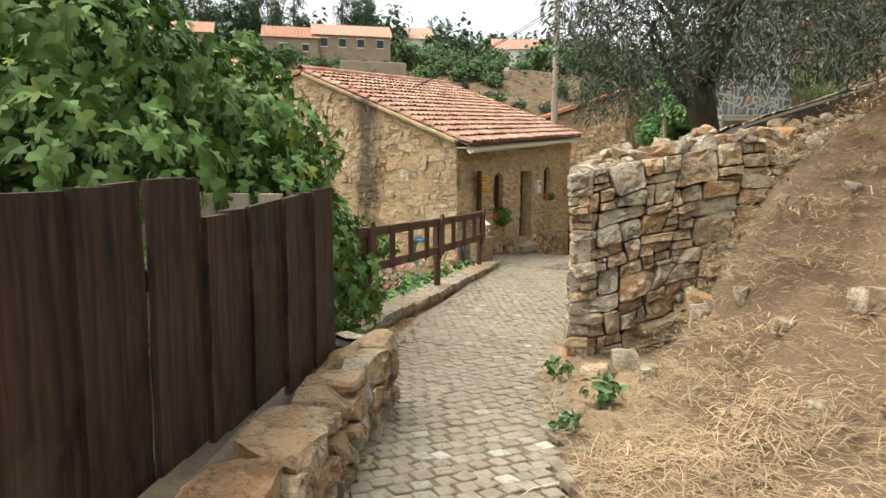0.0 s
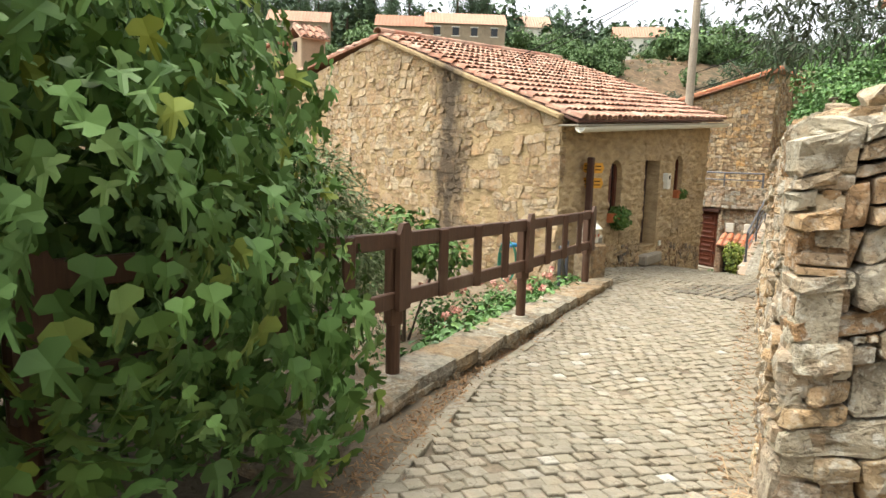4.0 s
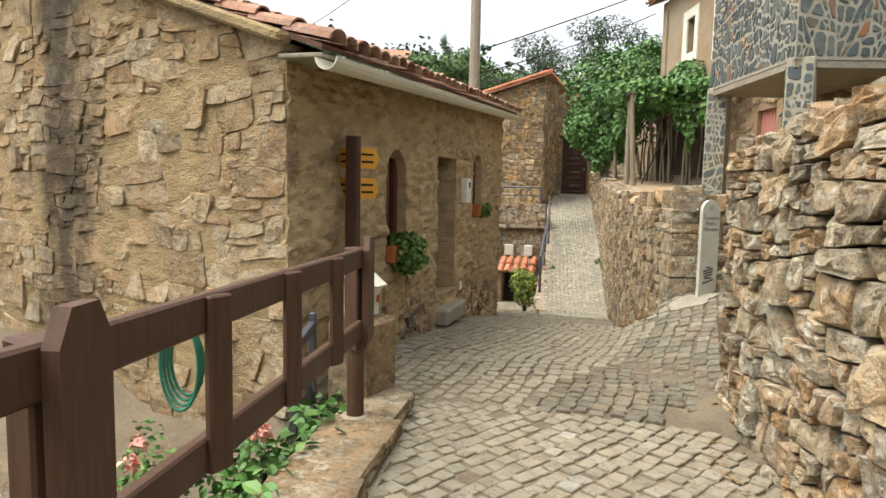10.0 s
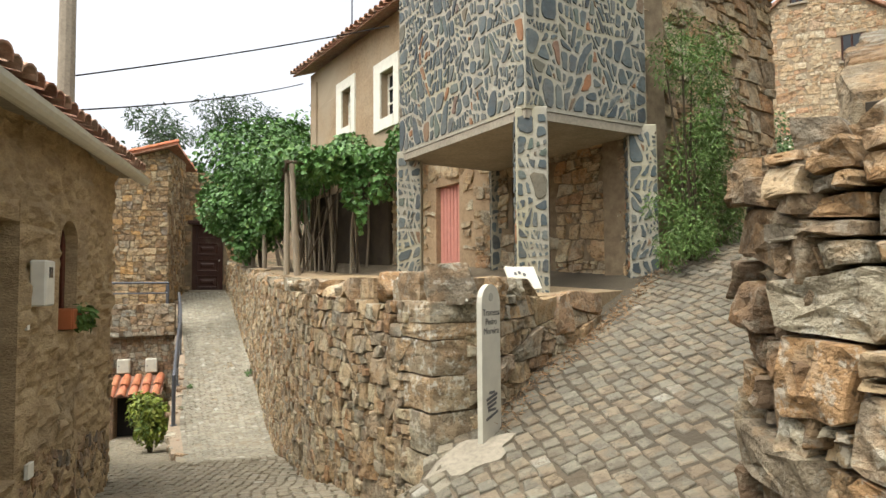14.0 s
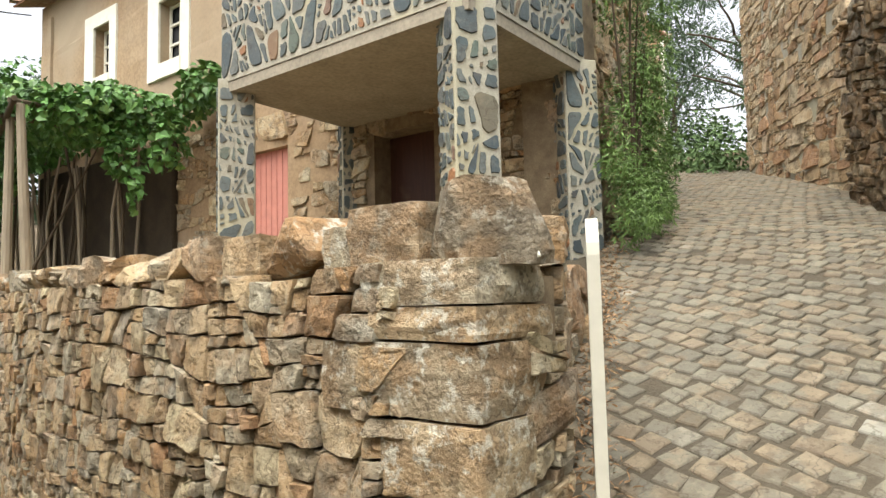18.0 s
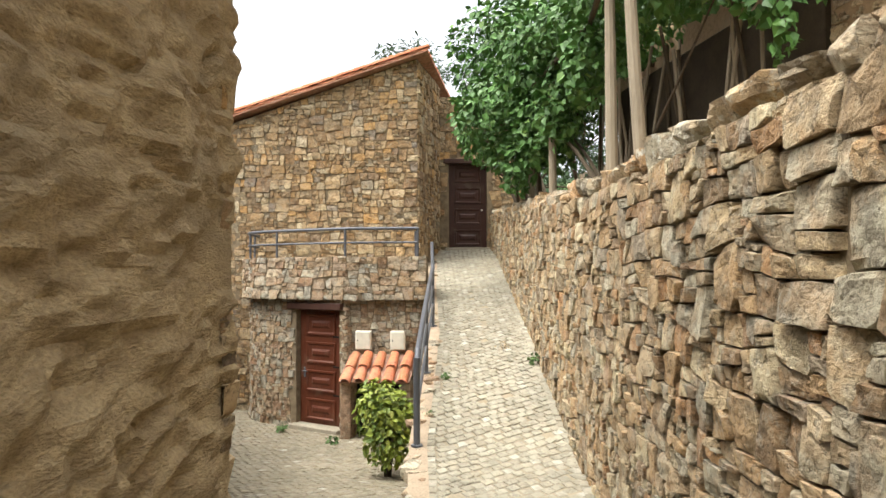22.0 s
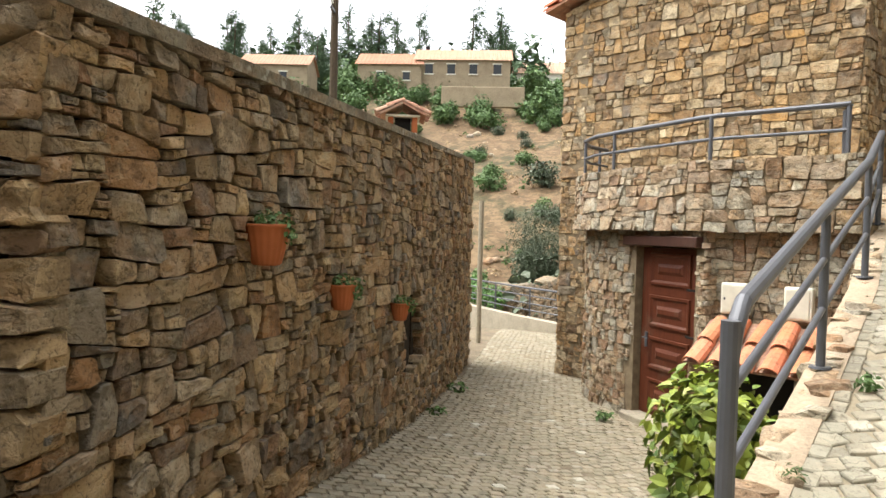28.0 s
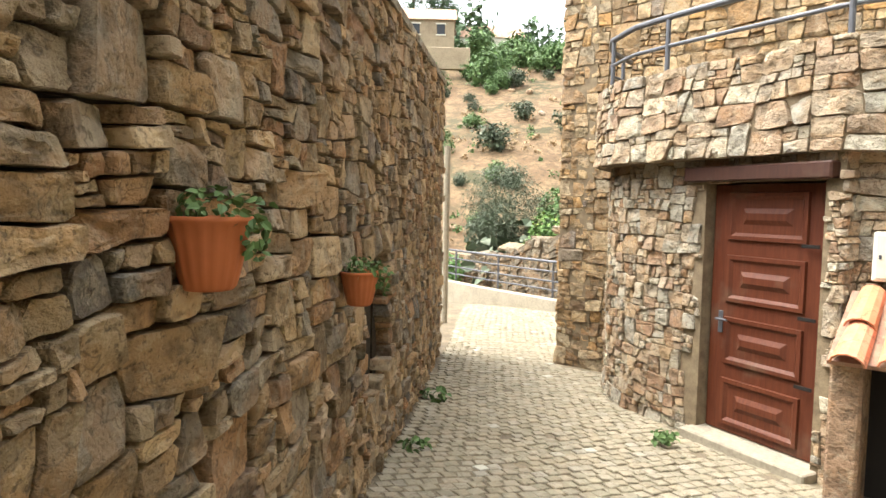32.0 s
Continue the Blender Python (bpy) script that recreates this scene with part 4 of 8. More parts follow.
for ln, b, t, sd, ext in ((dry_face, face_b, face_top, 21, (0, 0.1)), (dry, dz_b, dry_top, 22, (-0.06, 0.06)), (dry_end, end_b, end_top, 23, (-0.08, 0))):
    body = {dry_face: Line((7.25, -8.8), (5.7, -9.83), (5.4, -10.0)), dry: Line((4.88, -9.98), (4.80, -9.75), (4.06, -6.5), (3.62, -5.0), (3.33, -3.12))}.get(ln, ln)
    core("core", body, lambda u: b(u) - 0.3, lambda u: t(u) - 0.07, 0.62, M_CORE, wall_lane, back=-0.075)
    # the end return takes the darker stone, as its shaded side
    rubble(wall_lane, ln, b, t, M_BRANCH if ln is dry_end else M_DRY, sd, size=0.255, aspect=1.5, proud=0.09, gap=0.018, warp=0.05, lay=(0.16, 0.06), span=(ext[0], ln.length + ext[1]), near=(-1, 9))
rng = random.Random(66)
for ln, t in ((dry_face, face_top), (dry, dry_top)):
    u = 0.1
    while u < ln.length:
        q, nrm = ln.at(u)
        w = rng.uniform(0.12, 0.34)
        boulder("capstone", (q.x - nrm.x * rng.uniform(0.05, 0.3), q.y - nrm.y * rng.uniform(0.05, 0.3), t(u) + 0.02), (w, rng.uniform(0.14, 0.3), rng.uniform(0.08, 0.17)), M_DRY, wall_lane, rng.uniform(0, 180), int(u * 50), tilt=rng.uniform(-14, 14))
        u += w * 0.55
    for k in range(int(ln.length * 9)):
        u = rng.uniform(0.05, ln.length - 0.05)
        q, nrm = ln.at(u)
        w, back = rng.uniform(0.07, 0.2), rng.uniform(0.0, 0.5)
        boulder("capstone", (q.x - nrm.x * back, q.y - nrm.y * back, t(u) + rng.uniform(0.03, 0.12) * (1 if back > 0.12 else 0.4)), (w, w * rng.uniform(0.6, 1), w * rng.uniform(0.4, 0.7)), M_DRY, wall_lane, rng.uniform(0, 180), 900 + k, tilt=rng.uniform(-20, 20))

# ---- terrace wall along the ramp ----
wall_terrace = thing("wall_terrace", "retaining wall of tan and brown schist rubble with loose capstones", "wall", kind="structure")
terr = Line((5.0, 1.25), (3.99, 0.6), (3.52, 0.10), (2.95, -0.12), (2.55, 1.55), (2.27, 3.15), (1.74, 7.66), (1.1, 12.28), (0.3, 17.3), (0.1, 18.3))

terr_s, terr_w = Line(*[tuple(p) for p in terr.p[:4]]), Line(*[tuple(p) for p in terr.p[3:]])


def terr_base(u):
    q, nrm = terr.at(u)
    if u < terr.s[3]:
        return ground_z(q.x - 0.15, q.y - 0.15) - 0.1
    return (ramp_z(q.y) if q.y > 7.2 else lane_z(q.y)) - 0.12


terr_top = lerp_table((0, 1.30), (terr.s[3], 1.26), (terr.s[4], 1.26), (terr.s[6], 1.34), (terr.s[7], 1.66), (terr.s[8], 2.0), (terr.length, 2.1))
core("core", Line((2.872, 0.2), *[tuple(p) for p in terr.p[4:]]), lambda u: terr_base(u + terr.s[3] + 0.33) - 0.3, lambda u: terr_top(u + terr.s[3] + 0.33) - 0.06, 0.4, M_MORTAR, wall_terrace, back=-0.03)
core("core", Line((5.0, 1.25), (3.99, 0.6), (3.52, 0.10), (3.12, -0.054)), lambda u: terr_base(u) - 0.3, lambda u: terr_top(u) - 0.06, 0.22, M_MORTAR, wall_terrace, back=-0.03)
rubble(wall_terrace, terr_w, lambda u: terr_base(u + terr.s[3]), lambda u: terr_top(u + terr.s[3]), M_TERR, 31, size=0.205, aspect=1.35, proud=0.042, gap=0.012, warp=0.05, lay=(0.24, 0.06), level=True, span=(0.0, terr_w.length), near=(-1, 7.5), skip=lambda u, z, c: u < 0.36)
rubble(wall_terrace, terr_s, lambda u: 0.02, terr_top, M_TERR, 32, size=0.26, aspect=1.9, proud=0.03, gap=0.010, warp=0.07, span=(0, terr_s.length + 0.06), near=(0, 3), skip=lambda u, z, c: z < terr_base(u) + 0.05 or u > terr_s.length - 0.36)
rng = random.Random(77)


u = terr.s[1] - 0.2
k = 0
CORNER = [(-0.42, 0.34, 0.30, 0.19, M_RUIN), (0.17, 0.40, 0.38, 0.29, M_DRY), (0.52, 0.36, 0.34, 0.24, M_TERR), (0.80, 0.19, 0.26, 0.18, M_DRY), (1.12, 0.46, 0.36, 0.25, M_DRY), (1.48, 0.28, 0.3, 0.2, M_TERR)]
for k, (du, w, deep, h, mat) in enumerate(CORNER):
    q, nrm = terr.at(terr.s[3] + du)
    d = terr.at(terr.s[3] + du + 0.05)[0] - terr.at(terr.s[3] + du - 0.05)[0]
    boulder("capstone", (q.x - nrm.x * 0.21, q.y - nrm.y * 0.21, 1.245 + h / 2), (w, deep, h * 1.04), mat, wall_terrace, math.degrees(math.atan2(d.y, d.x)) + (7, -4, 5)[k % 3], 610 + k, tilt=0.0, lump=0.55 + 0.3 * (k in (1, 4)))
while u < terr.length - 0.4:
    if terr.s[3] - 0.75 < u < terr.s[3] + 1.6:
        u = terr.s[3] + 1.62
    w = rng.uniform(0.24, 0.42) * (1.25 if terr.s[3] - 0.4 < u < terr.s[4] else 1.0)
    h = rng.uniform(0.14, 0.22)
    q, nrm = terr.at(u + w / 2)
    d = terr.at(u + w / 2 + 0.05)[0] - terr.at(u + w / 2 - 0.05)[0]
    boulder("capstone", (q.x - nrm.x * 0.2, q.y - nrm.y * 0.2, terr_top(u) + h * 0.38), (w * 1.05, 0.46, h), M_DRY, wall_terrace, math.degrees(math.atan2(d.y, d.x)) + rng.uniform(-6, 6), k, tilt=rng.uniform(-2.5, 2.5), lump=0.8)
    u += w
    k += 1
part("core", prism([(3.02, -0.02), (3.32, 0.10), (3.22, 0.5), (2.9, 0.42)], -0.7, 1.2), M_CORE, wall_terrace)
rng = random.Random(78)
z = -0.40
for k, (h, west, south) in enumerate(((0.30, 0.42, 0.6), (0.27, 0.6, 0.35), (0.30, 0.34, 0.55), (0.26, 0.44, 0.34), (0.26, 0.74, 0.42), (0.12, 0.48, 0.5), (0.16, 0.52, 0.44))):
    c = Vector((2.935, -0.115)) + Vector((0.93, 0.36)) * (south / 2) + Vector((-0.235, 0.97)) * (west / 2)
    boulder("corner_stone", (c.x, c.y, z + h / 2), (south, west, h * 0.97), M_DRY, wall_terrace, 17 + rng.uniform(-1.5, 1.5), 300 + k, tilt=rng.uniform(-0.6, 0.6), lump=0.3)
    z += h
# the terrace floor behind the wall
tpoly = [(3.12, 0.42), (3.5, 0.55), (3.95, 0.98), (5.0, 1.5), (6.2, 2.3), (6.0, 5.6), (4.6, 9.0), (3.6, 13.5), (1.5, 18.3), (0.5, 18.3), (1.35, 12.3), (2.0, 7.7), (2.5, 3.2)]
tagged(part("terrace_floor", prism(tpoly, lambda x, y: -0.6, lambda x, y: 1.22 + 0.045 * max(0, y)), M_SOIL), "earth floor of the raised terrace", "ground", kind="structure")

# ---- the ramp ----
ramp_ys = [6.3, 7.0, 7.7, 8.48, 9.5, 10.3, 11.2, 12.1, 13.4, 14.6, 16, 17.0, 18.4]
V, F = [], []
for y in ramp_ys:
    a, b = ramp_x(y), terrace_x(y) + 0.1
    V += [(a, y, ramp_z(y) - 0.03), (b, y, ramp_z(y) - 0.03), (a, y, -3.2), (b, y, -3.2)]
for k in range(len(ramp_ys) - 1):
    i, j = 4 * k, 4 * k + 4
    F += [(i, i + 1, j + 1, j), (i + 2, i, j, j + 2), (i + 1, i + 3, j + 3, j + 1)]
F += [(0, 2, 3, 1), (len(V) - 4, len(V) - 3, len(V) - 1, len(V) - 2)]
ramp_ob = tagged(part("ramp", (V, F), M_JOINT), "steep cobbled ramp up to the upper door", "ramp", kind="structure")
ramp_line = Line((0.22, 7.0), (-0.06, 8.48), (-0.46, 12.1), (-0.72, 13.6))
rubble(ramp_ob, ramp_line, lambda u: lane_z(7 + u) - 0.2, lambda u: ramp_z(7 + u) - 0.02, M_PALE, 41, size=0.2, aspect=1.6, proud=0.06)
rng = random.Random(5)
for k in range(58):
    y, w = 7.0 + k * 0.175, rng.uniform(0.09, 0.24)
    boulder("kerb_stone", (ramp_x(y) + rng.choice((-0.02, 0.03, 0.08)), y + rng.uniform(-0.05, 0.05), ramp_z(y) - 0.062), (w, w * rng.uniform(0.8, 1.5), 0.115), M_PALE, ramp_ob, rng.uniform(-25, 35), k, lump=0.9, tilt=rng.uniform(-3, 3))

M_PINKM = rough_mat("pinkish_mortar", (0.40, 0.315, 0.245), (0.30, 0.235, 0.18), 5, relief=0.02)
V, F = [], []
for y in ramp_ys[1:-1]:
    V += [(ramp_x(y) - 0.07, y, ramp_z(y) - 0.3), (ramp_x(y) - 0.07, y, ramp_z(y) - 0.012), (ramp_x(y) + 0.13, y, ramp_z(y) - 0.008), (ramp_x(y) + 0.13, y, ramp_z(y) - 0.3)]
for k in range(len(ramp_ys) - 3):
    F += [(4 * k + a, 4 * k + 4 + a, 4 * k + 5 + a, 4 * k + 1 + a) for a in range(3)]
F += [(0, 1, 2, 3)]
part("kerb_bed", (V, F), M_PINKM, ramp_ob, "pinkish mortar bed of the ramp kerb")

# ---- schist house with two doors ----
schist = thing("schist_house", "two-storey house of brown and ochre schist rubble", "house")
f2 = Line((-6.12, 15.95), (-1.42, 16.1), flip=True)
f2top = lambda u: 4.05 + 1.46 * u / f2.length
core("front_wall", f2, lambda u: -2.9, f2top, 0.5, M_MORTAR, schist, back=-0.01)
rubble(schist, f2, lambda u: -2.8, lambda u: f2top(u) - 0.02, M_SCHIST, 51, size=0.235, aspect=1.3, proud=0.036, gap=0.013, warp=0.025, near=(0.4, 5.2), lay=(0.15, 0.04), level=True)
s2 = Line((-1.42, 16.1), (-1.25, 18.35), flip=True)
core("side_wall", s2, lambda u: -1, lambda u: 5.5, 0.5, M_MORTAR, schist, back=-0.01)
rubble(schist, s2, lambda u: 0.5, lambda u: 5.45, M_SCHIST, 52, size=0.24, aspect=1.35, proud=0.036, gap=0.012, warp=0.02, lay=(0.15, 0.04))
w2 = Line((-6.12, 22), (-6.12, 15.95), flip=True)
core("west_wall", w2, lambda u: -2.9, lambda u: 4.0, 0.5, M_MORTAR, schist, back=-0.01)
rubble(schist, w2, lambda u: -2.8, lambda u: 4.0, M_SCHIST, 53, size=0.28, aspect=1.7, proud=0.04, span=(3, 6.05))
d2 = Line((-1.25, 18.35), (0.9, 18.75), flip=True)
UD0, UD1, UDZ0, UDZ1 = 0.24, 1.24, 1.24, 3.46
wall_with_holes("door_wall", d2, lambda u: 0.5, lambda u: 5.2, 0.5, [(UD0, UD1, UDZ0, UDZ1)], M_MORTAR, schist, 0.3, 0.01)
rubble(schist, d2, lambda u: 1.0, lambda u: 5.2, M_SCHIST, 54, size=0.26, aspect=1.25, proud=0.036, gap=0.012, warp=0.02, lay=(0.15, 0.04), skip=lambda u, z, c: UD0 - 0.12 < u < UD1 + 0.12 and z < UDZ1 + 0.14)
tile_roof(schist, "roof", (-6.42, 15.7, 4.08), (-6.42, 22.2, 4.08), (-1.2, 22.2, 5.62), (-1.15, 15.85, 5.62), M_NEWTILE, 55, near_rows=0, label="shallow pitch of pale orange clay tiles")
for k in range(13):
    f = k / 13
    p = Vector((-6.47, 15.82, 4.16)).lerp(Vector((-1.2, 15.95, 5.68)), f)
    part("verge_tile", moved(tile_mesh(0.52, 0.1, 0.09), Matrix.Translation(p) @ pose(0, 0, 0, 0, -15, 0) @ pose(0, 0, 0, 0, 0, -90)), M_NEWTILE, schist)


def panel_door(owner, name, line, u0, u1, z0, z1, out, mat, panels, label, proud=0.02):
    """A framed door with raised panels, hinges and a handle."""
    c0, c1 = on_line(line, u0, out, (z0 + z1) / 2), on_line(line, u1, out, (z0 + z1) / 2)
    door = part(name, beam(c0, c1, 0.05, z1 - z0, 0.004), mat, owner, label)
    w = u1 - u0
    for k in range(panels):
        a = z0 + (z1 - z0) * (k + 0.14) / panels
        b = z0 + (z1 - z0) * (k + 0.86) / panels
        V, F = [], []
        for m, o in ((0.15, 0.025), (0.155, 0.050), (0.185, 0.050), (0.21, 0.027), (0.28, 0.027), (0.32, 0.050)):
            for uu, zz in ((u0 + w * m, a + w * (m - 0.16)), (u1 - w * m, a + w * (m - 0.16)), (u1 - w * m, b - w * (m - 0.16)), (u0 + w * m, b - w * (m - 0.16))):
                V.append(on_line(line, uu, out + o, zz))
        for r in range(5):
            F += [(4 * r + i, 4 * r + (i + 1) % 4, 4 * r + 4 + (i + 1) % 4, 4 * r + 4 + i) for i in range(4)]
        F.append((20, 21, 22, 23))
        part("panel", (V, F), mat, door)
    return door


panel_door(schist, "door", d2, UD0, UD1, UDZ0, UDZ1, -0.2, M_DOORD, 4, "dark brown panelled upper door")
# platform with the lower door under it
low = Line((-5.1, 16.0), (-5.0, 15.2), (-4.75, 14.75), (-4.35, 14.42), (-3.66, 14.12), (-2.36, 13.58), (-2.3, 13.72), (-0.75, 13.78), flip=True)
LD0 = low.s[4] + 0.14
LD1 = LD0 + 1.12
door_seg = Line((-3.66, 14.12), (-2.36, 13.58), flip=True)
core("lower_wall", Line(*[tuple(p) for p in low.p[:5]], flip=True), lambda u: -2.9, lambda u: 0.2, 0.4, M_MORTAR, schist, back=-0.01)
core("lower_wall", Line(*[tuple(p) for p in low.p[6:]], flip=True), lambda u: -2.6, lambda u: 0.2, 0.4, M_MORTAR, schist, back=-0.01)
wall_with_holes("lower_wall", door_seg, lambda u: -2.7, lambda u: 0.2, 0.4, [(0.15, 1.26, -2.36, -0.10)], M_MORTAR, schist, 0.3, 0.01)
rubble(schist, low, lambda u: -2.75, lambda u: 0.16, M_PALE, 61, size=0.19, aspect=1.15, proud=0.034, gap=0.011, warp=0.02, lay=(0.16, 0.05), near=(0.5, low.length), skip=lambda u, z, c: c[1] > LD0 + 0.02 and c[0] < LD1 - 0.02 and z < 0.02)
panel_door(schist, "door", door_seg, 0.17, 1.24, -2.34, -0.12, -0.13, M_DOOR, 4, "varnished red-brown door with four raised panels")
part("lintel", beam(on_line(door_seg, -0.02, -0.02, -0.03), on_line(door_seg, 1.36, -0.02, -0.03), 0.26, 0.13, 0.012), M_DOORD, schist, "dark timber lintel")
part("door_sill", beam(on_line(door_seg, 0.1, 0.0, -2.40), on_line(door_seg, 1.32, 0.0, -2.40), 0.34, 0.1, 0.012), M_CONC, schist)
par = Line((-5.25, 16.0), (-5.18, 15.2), (-4.92, 14.65), (-4.45, 14.2), (-3.9, 13.98), (-2.4, 13.5), (-0.8, 13.62), flip=True)
core("parapet", par, lambda u: 0.10, lambda u: 0.92, 0.35, M_MORTAR, schist, back=-0.01)
rubble(schist, par, lambda u: 0.10, lambda u: 0.93, M_PALE, 62, size=0.22, aspect=1.35, proud=0.028, gap=0.011, warp=0.02, lay=(0.16, 0.04), near=(0, par.length))
part("platform", prism([(-5.1, 16), (-5.0, 15.2), (-4.4, 14.4), (-2.4, 13.8), (-0.85, 13.9), (-1.35, 16.1)], 0.1, 0.72), M_CONC, schist)

# ---- ruin wall with the flower pots ----
wall_ruin = thing("wall_ruin", "old dark schist wall with a weathered mortar coping", "wall", kind="structure")
ruin = Line((-7.55, 15.07), (-1.54, 6.6), flip=False)
ruin_end = Line((-1.52, 6.57), (-1.78, 6.385))
RL = ruin.s[1]
ruin_top = lerp_table((0, 1.34), (RL * 0.5, 1.06), (RL, 0.77))
ruin_b = lerp_table((0, -2.95), (RL * 0.5, -2.4), (RL, -1.75))
NI = (RL - 5.85, RL - 5.15)
NZ = (-1.62, -0.74)
ruin_at = lambda u: tuple(ruin.at(u)[0])
low_part, top_part = Line(ruin_at(NI[0]), ruin_at(NI[1])), Line(ruin_at(NI[0]), ruin_at(NI[1]))
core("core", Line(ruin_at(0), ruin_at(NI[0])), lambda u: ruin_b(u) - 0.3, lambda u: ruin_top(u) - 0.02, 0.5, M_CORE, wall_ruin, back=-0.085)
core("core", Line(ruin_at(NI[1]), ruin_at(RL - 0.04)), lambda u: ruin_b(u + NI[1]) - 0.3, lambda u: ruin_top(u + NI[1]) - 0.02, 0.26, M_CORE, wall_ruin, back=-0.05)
# The niche is lined in the near-black core colour, its shade painted in.
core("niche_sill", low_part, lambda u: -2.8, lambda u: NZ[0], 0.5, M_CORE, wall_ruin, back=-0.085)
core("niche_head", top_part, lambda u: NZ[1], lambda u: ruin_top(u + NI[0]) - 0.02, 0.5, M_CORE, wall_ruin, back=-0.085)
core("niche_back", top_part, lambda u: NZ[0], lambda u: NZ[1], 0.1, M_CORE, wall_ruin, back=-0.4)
rubble(wall_ruin, ruin, ruin_b, ruin_top, M_RUIN, 71, size=0.172, aspect=1.8, proud=0.045, gap=0.013, span=(0, RL + 0.03), near=(RL - 5.0, RL + 0.6), warp=0.035, lay=(0.2, 0.06), level=True, skip=lambda u, z, c: NI[0] - 0.06 < u < NI[1] + 0.06 and NZ[0] - 0.04 < z < NZ[1] + 0.04)
rubble(wall_ruin, ruin_end, lambda u: -1.75, lambda u: 0.76 - 0.3 * u, M_RUIN, 72, size=0.17, aspect=2.2, proud=0.06, span=(-0.03, 0.33), near=(-1, 1))
core("coping", Line((-7.55, 15.07), (-1.54, 6.6)), lambda u: ruin_top(u) - 0.02, lambda u: ruin_top(u) + 0.05, 0.5, M_KERB, wall_ruin, back=0.05)

# ---- house with the slate-clad balcony ----
balcony = thing("balcony_house", "tall ochre rendered house with a porch clad in dark slate", "house")
CL, CF, CR, CB = Vector((3.62, 4.40)), Vector((4.44, 1.80)), Vector((6.02, 2.25)), Vector((5.18, 4.92))
fac = Line((2.62, 12.6), (5.18, 4.92), (6.02, 2.25), flip=True)
PU = fac.s[1] - 1.95
wall_with_holes("west_wall", Line((2.62, 12.6), (5.18, 4.92), flip=True), lambda u: 0.6, lambda u: 6.9, 0.5, [(2.06, 2.59, 5.05, 5.95), (4.08, 4.67, 4.83, 5.82), (PU + 0.1, PU + 0.85, 1.4, 3.12)], M_RENDER, balcony, 0.35, 0.02)
wall_with_holes("porch_wall", Line((5.18, 4.92), (6.02, 2.25), flip=True), lambda u: 0.9, lambda u: 6.5, 0.5, [(0.35, 1.2, 1.35, 3.0)], M_MORTAR, balcony, 0.3, 0.01)
rubble(balcony, Line((5.18, 4.92), (6.02, 2.25), flip=True), lambda u: 1.1, lambda u: 3.25, M_TERR, 81, size=0.24, aspect=1.7, proud=0.05, skip=lambda u, z, c: 0.25 < u < 1.3 and z < 3.1, near=(0, 3))
rubble(balcony, Line((3.6, 9.7), (5.18, 4.92), flip=True), lambda u: 1.1, lambda u: 3.6, M_TERR, 82, size=0.26, aspect=1.7, proud=0.04, keep=0.75, skip=lambda u, z, c: 3.02 < u < 4.06 and z < 3.2)
sou = Line((6.02, 2.25), (9.5, 4.0), flip=True)
core("south_wall", sou, lambda u: 0.9, lambda u: 6.1, 0.5, M_MORTAR, balcony, back=-0.01)
rubble(balcony, sou, lambda u: 1.0, lambda u: 6.1, M_TERR, 83, size=0.3, aspect=1.7, proud=0.04)
core("north_wall", Line((9.0, 14.0), (2.62, 12.6), flip=True), lambda u: 0.6, lambda u: 6.6, 0.5, M_RENDER, balcony)
wf_line = Line((2.62, 12.6), (5.18, 4.92), flip=True)
for u0, u1, z0, z1 in ((2.06, 2.59, 5.05, 5.95), (4.08, 4.67, 4.83, 5.82)):
    um, zm = (u0 + u1) / 2, (z0 + z1) / 2
    win = part("window", beam(on_line(wf_line, u0, -0.22, zm), on_line(wf_line, u1, -0.22, zm), 0.03, z1 - z0, 0), M_GLASS, balcony, "old casement window with white surround")
    for a, b, w, h in (((u0 - 0.3, zm), (u0 - 0.0, zm), 0.05, z1 - z0 + 0.48), ((u1, zm), (u1 + 0.22, zm), 0.05, z1 - z0 + 0.48), ((u0 - 0.02, z1 + 0.12), (u1 + 0.02, z1 + 0.12), 0.05, 0.24), ((u0 - 0.02, z0 - 0.12), (u1 + 0.02, z0 - 0.12), 0.09, 0.24)):
        part("surround", beam(on_line(wf_line, a[0], 0.01, a[1]), on_line(wf_line, b[0], 0.01, b[1]), w, h, 0.004), M_WHITE, win)
    for f in (0.04, 0.5, 0.96):
        part("frame", beam(on_line(wf_line, u0 + (u1 - u0) * f, -0.17, z0), on_line(wf_line, u0 + (u1 - u0) * f, -0.17, z1), 0.04, 0.05), M_WHITE, win)
    for f in (0.03, 0.35, 0.67, 0.97):
        part("frame", beam(on_line(wf_line, u0, -0.17, z0 + (z1 - z0) * f), on_line(wf_line, u1, -0.17, z0 + (z1 - z0) * f), 0.04, 0.04), M_WHITE, win)
pink = part("door", beam(on_line(wf_line, PU + 0.1, -0.12, 2.26), on_line(wf_line, PU + 0.85, -0.12, 2.26), 0.05, 1.72, 0.004), M_PINK, balcony, "faded pink plank door")
for k in range(1, 7):
    u = PU + 0.1 + 0.75 * k / 7
    part("batten", beam(on_line(wf_line, u, -0.09, 1.42), on_line(wf_line, u, -0.09, 3.1), 0.015, 0.02, 0.003), M_PINK, pink)
porch = Line((5.18, 4.92), (6.02, 2.25), flip=True)
part("door", beam(on_line(porch, 0.35, -0.3, 2.17), on_line(porch, 1.2, -0.3, 2.17), 0.05, 1.66, 0.004), M_DOORD, balcony, "dark old porch door in shadow")
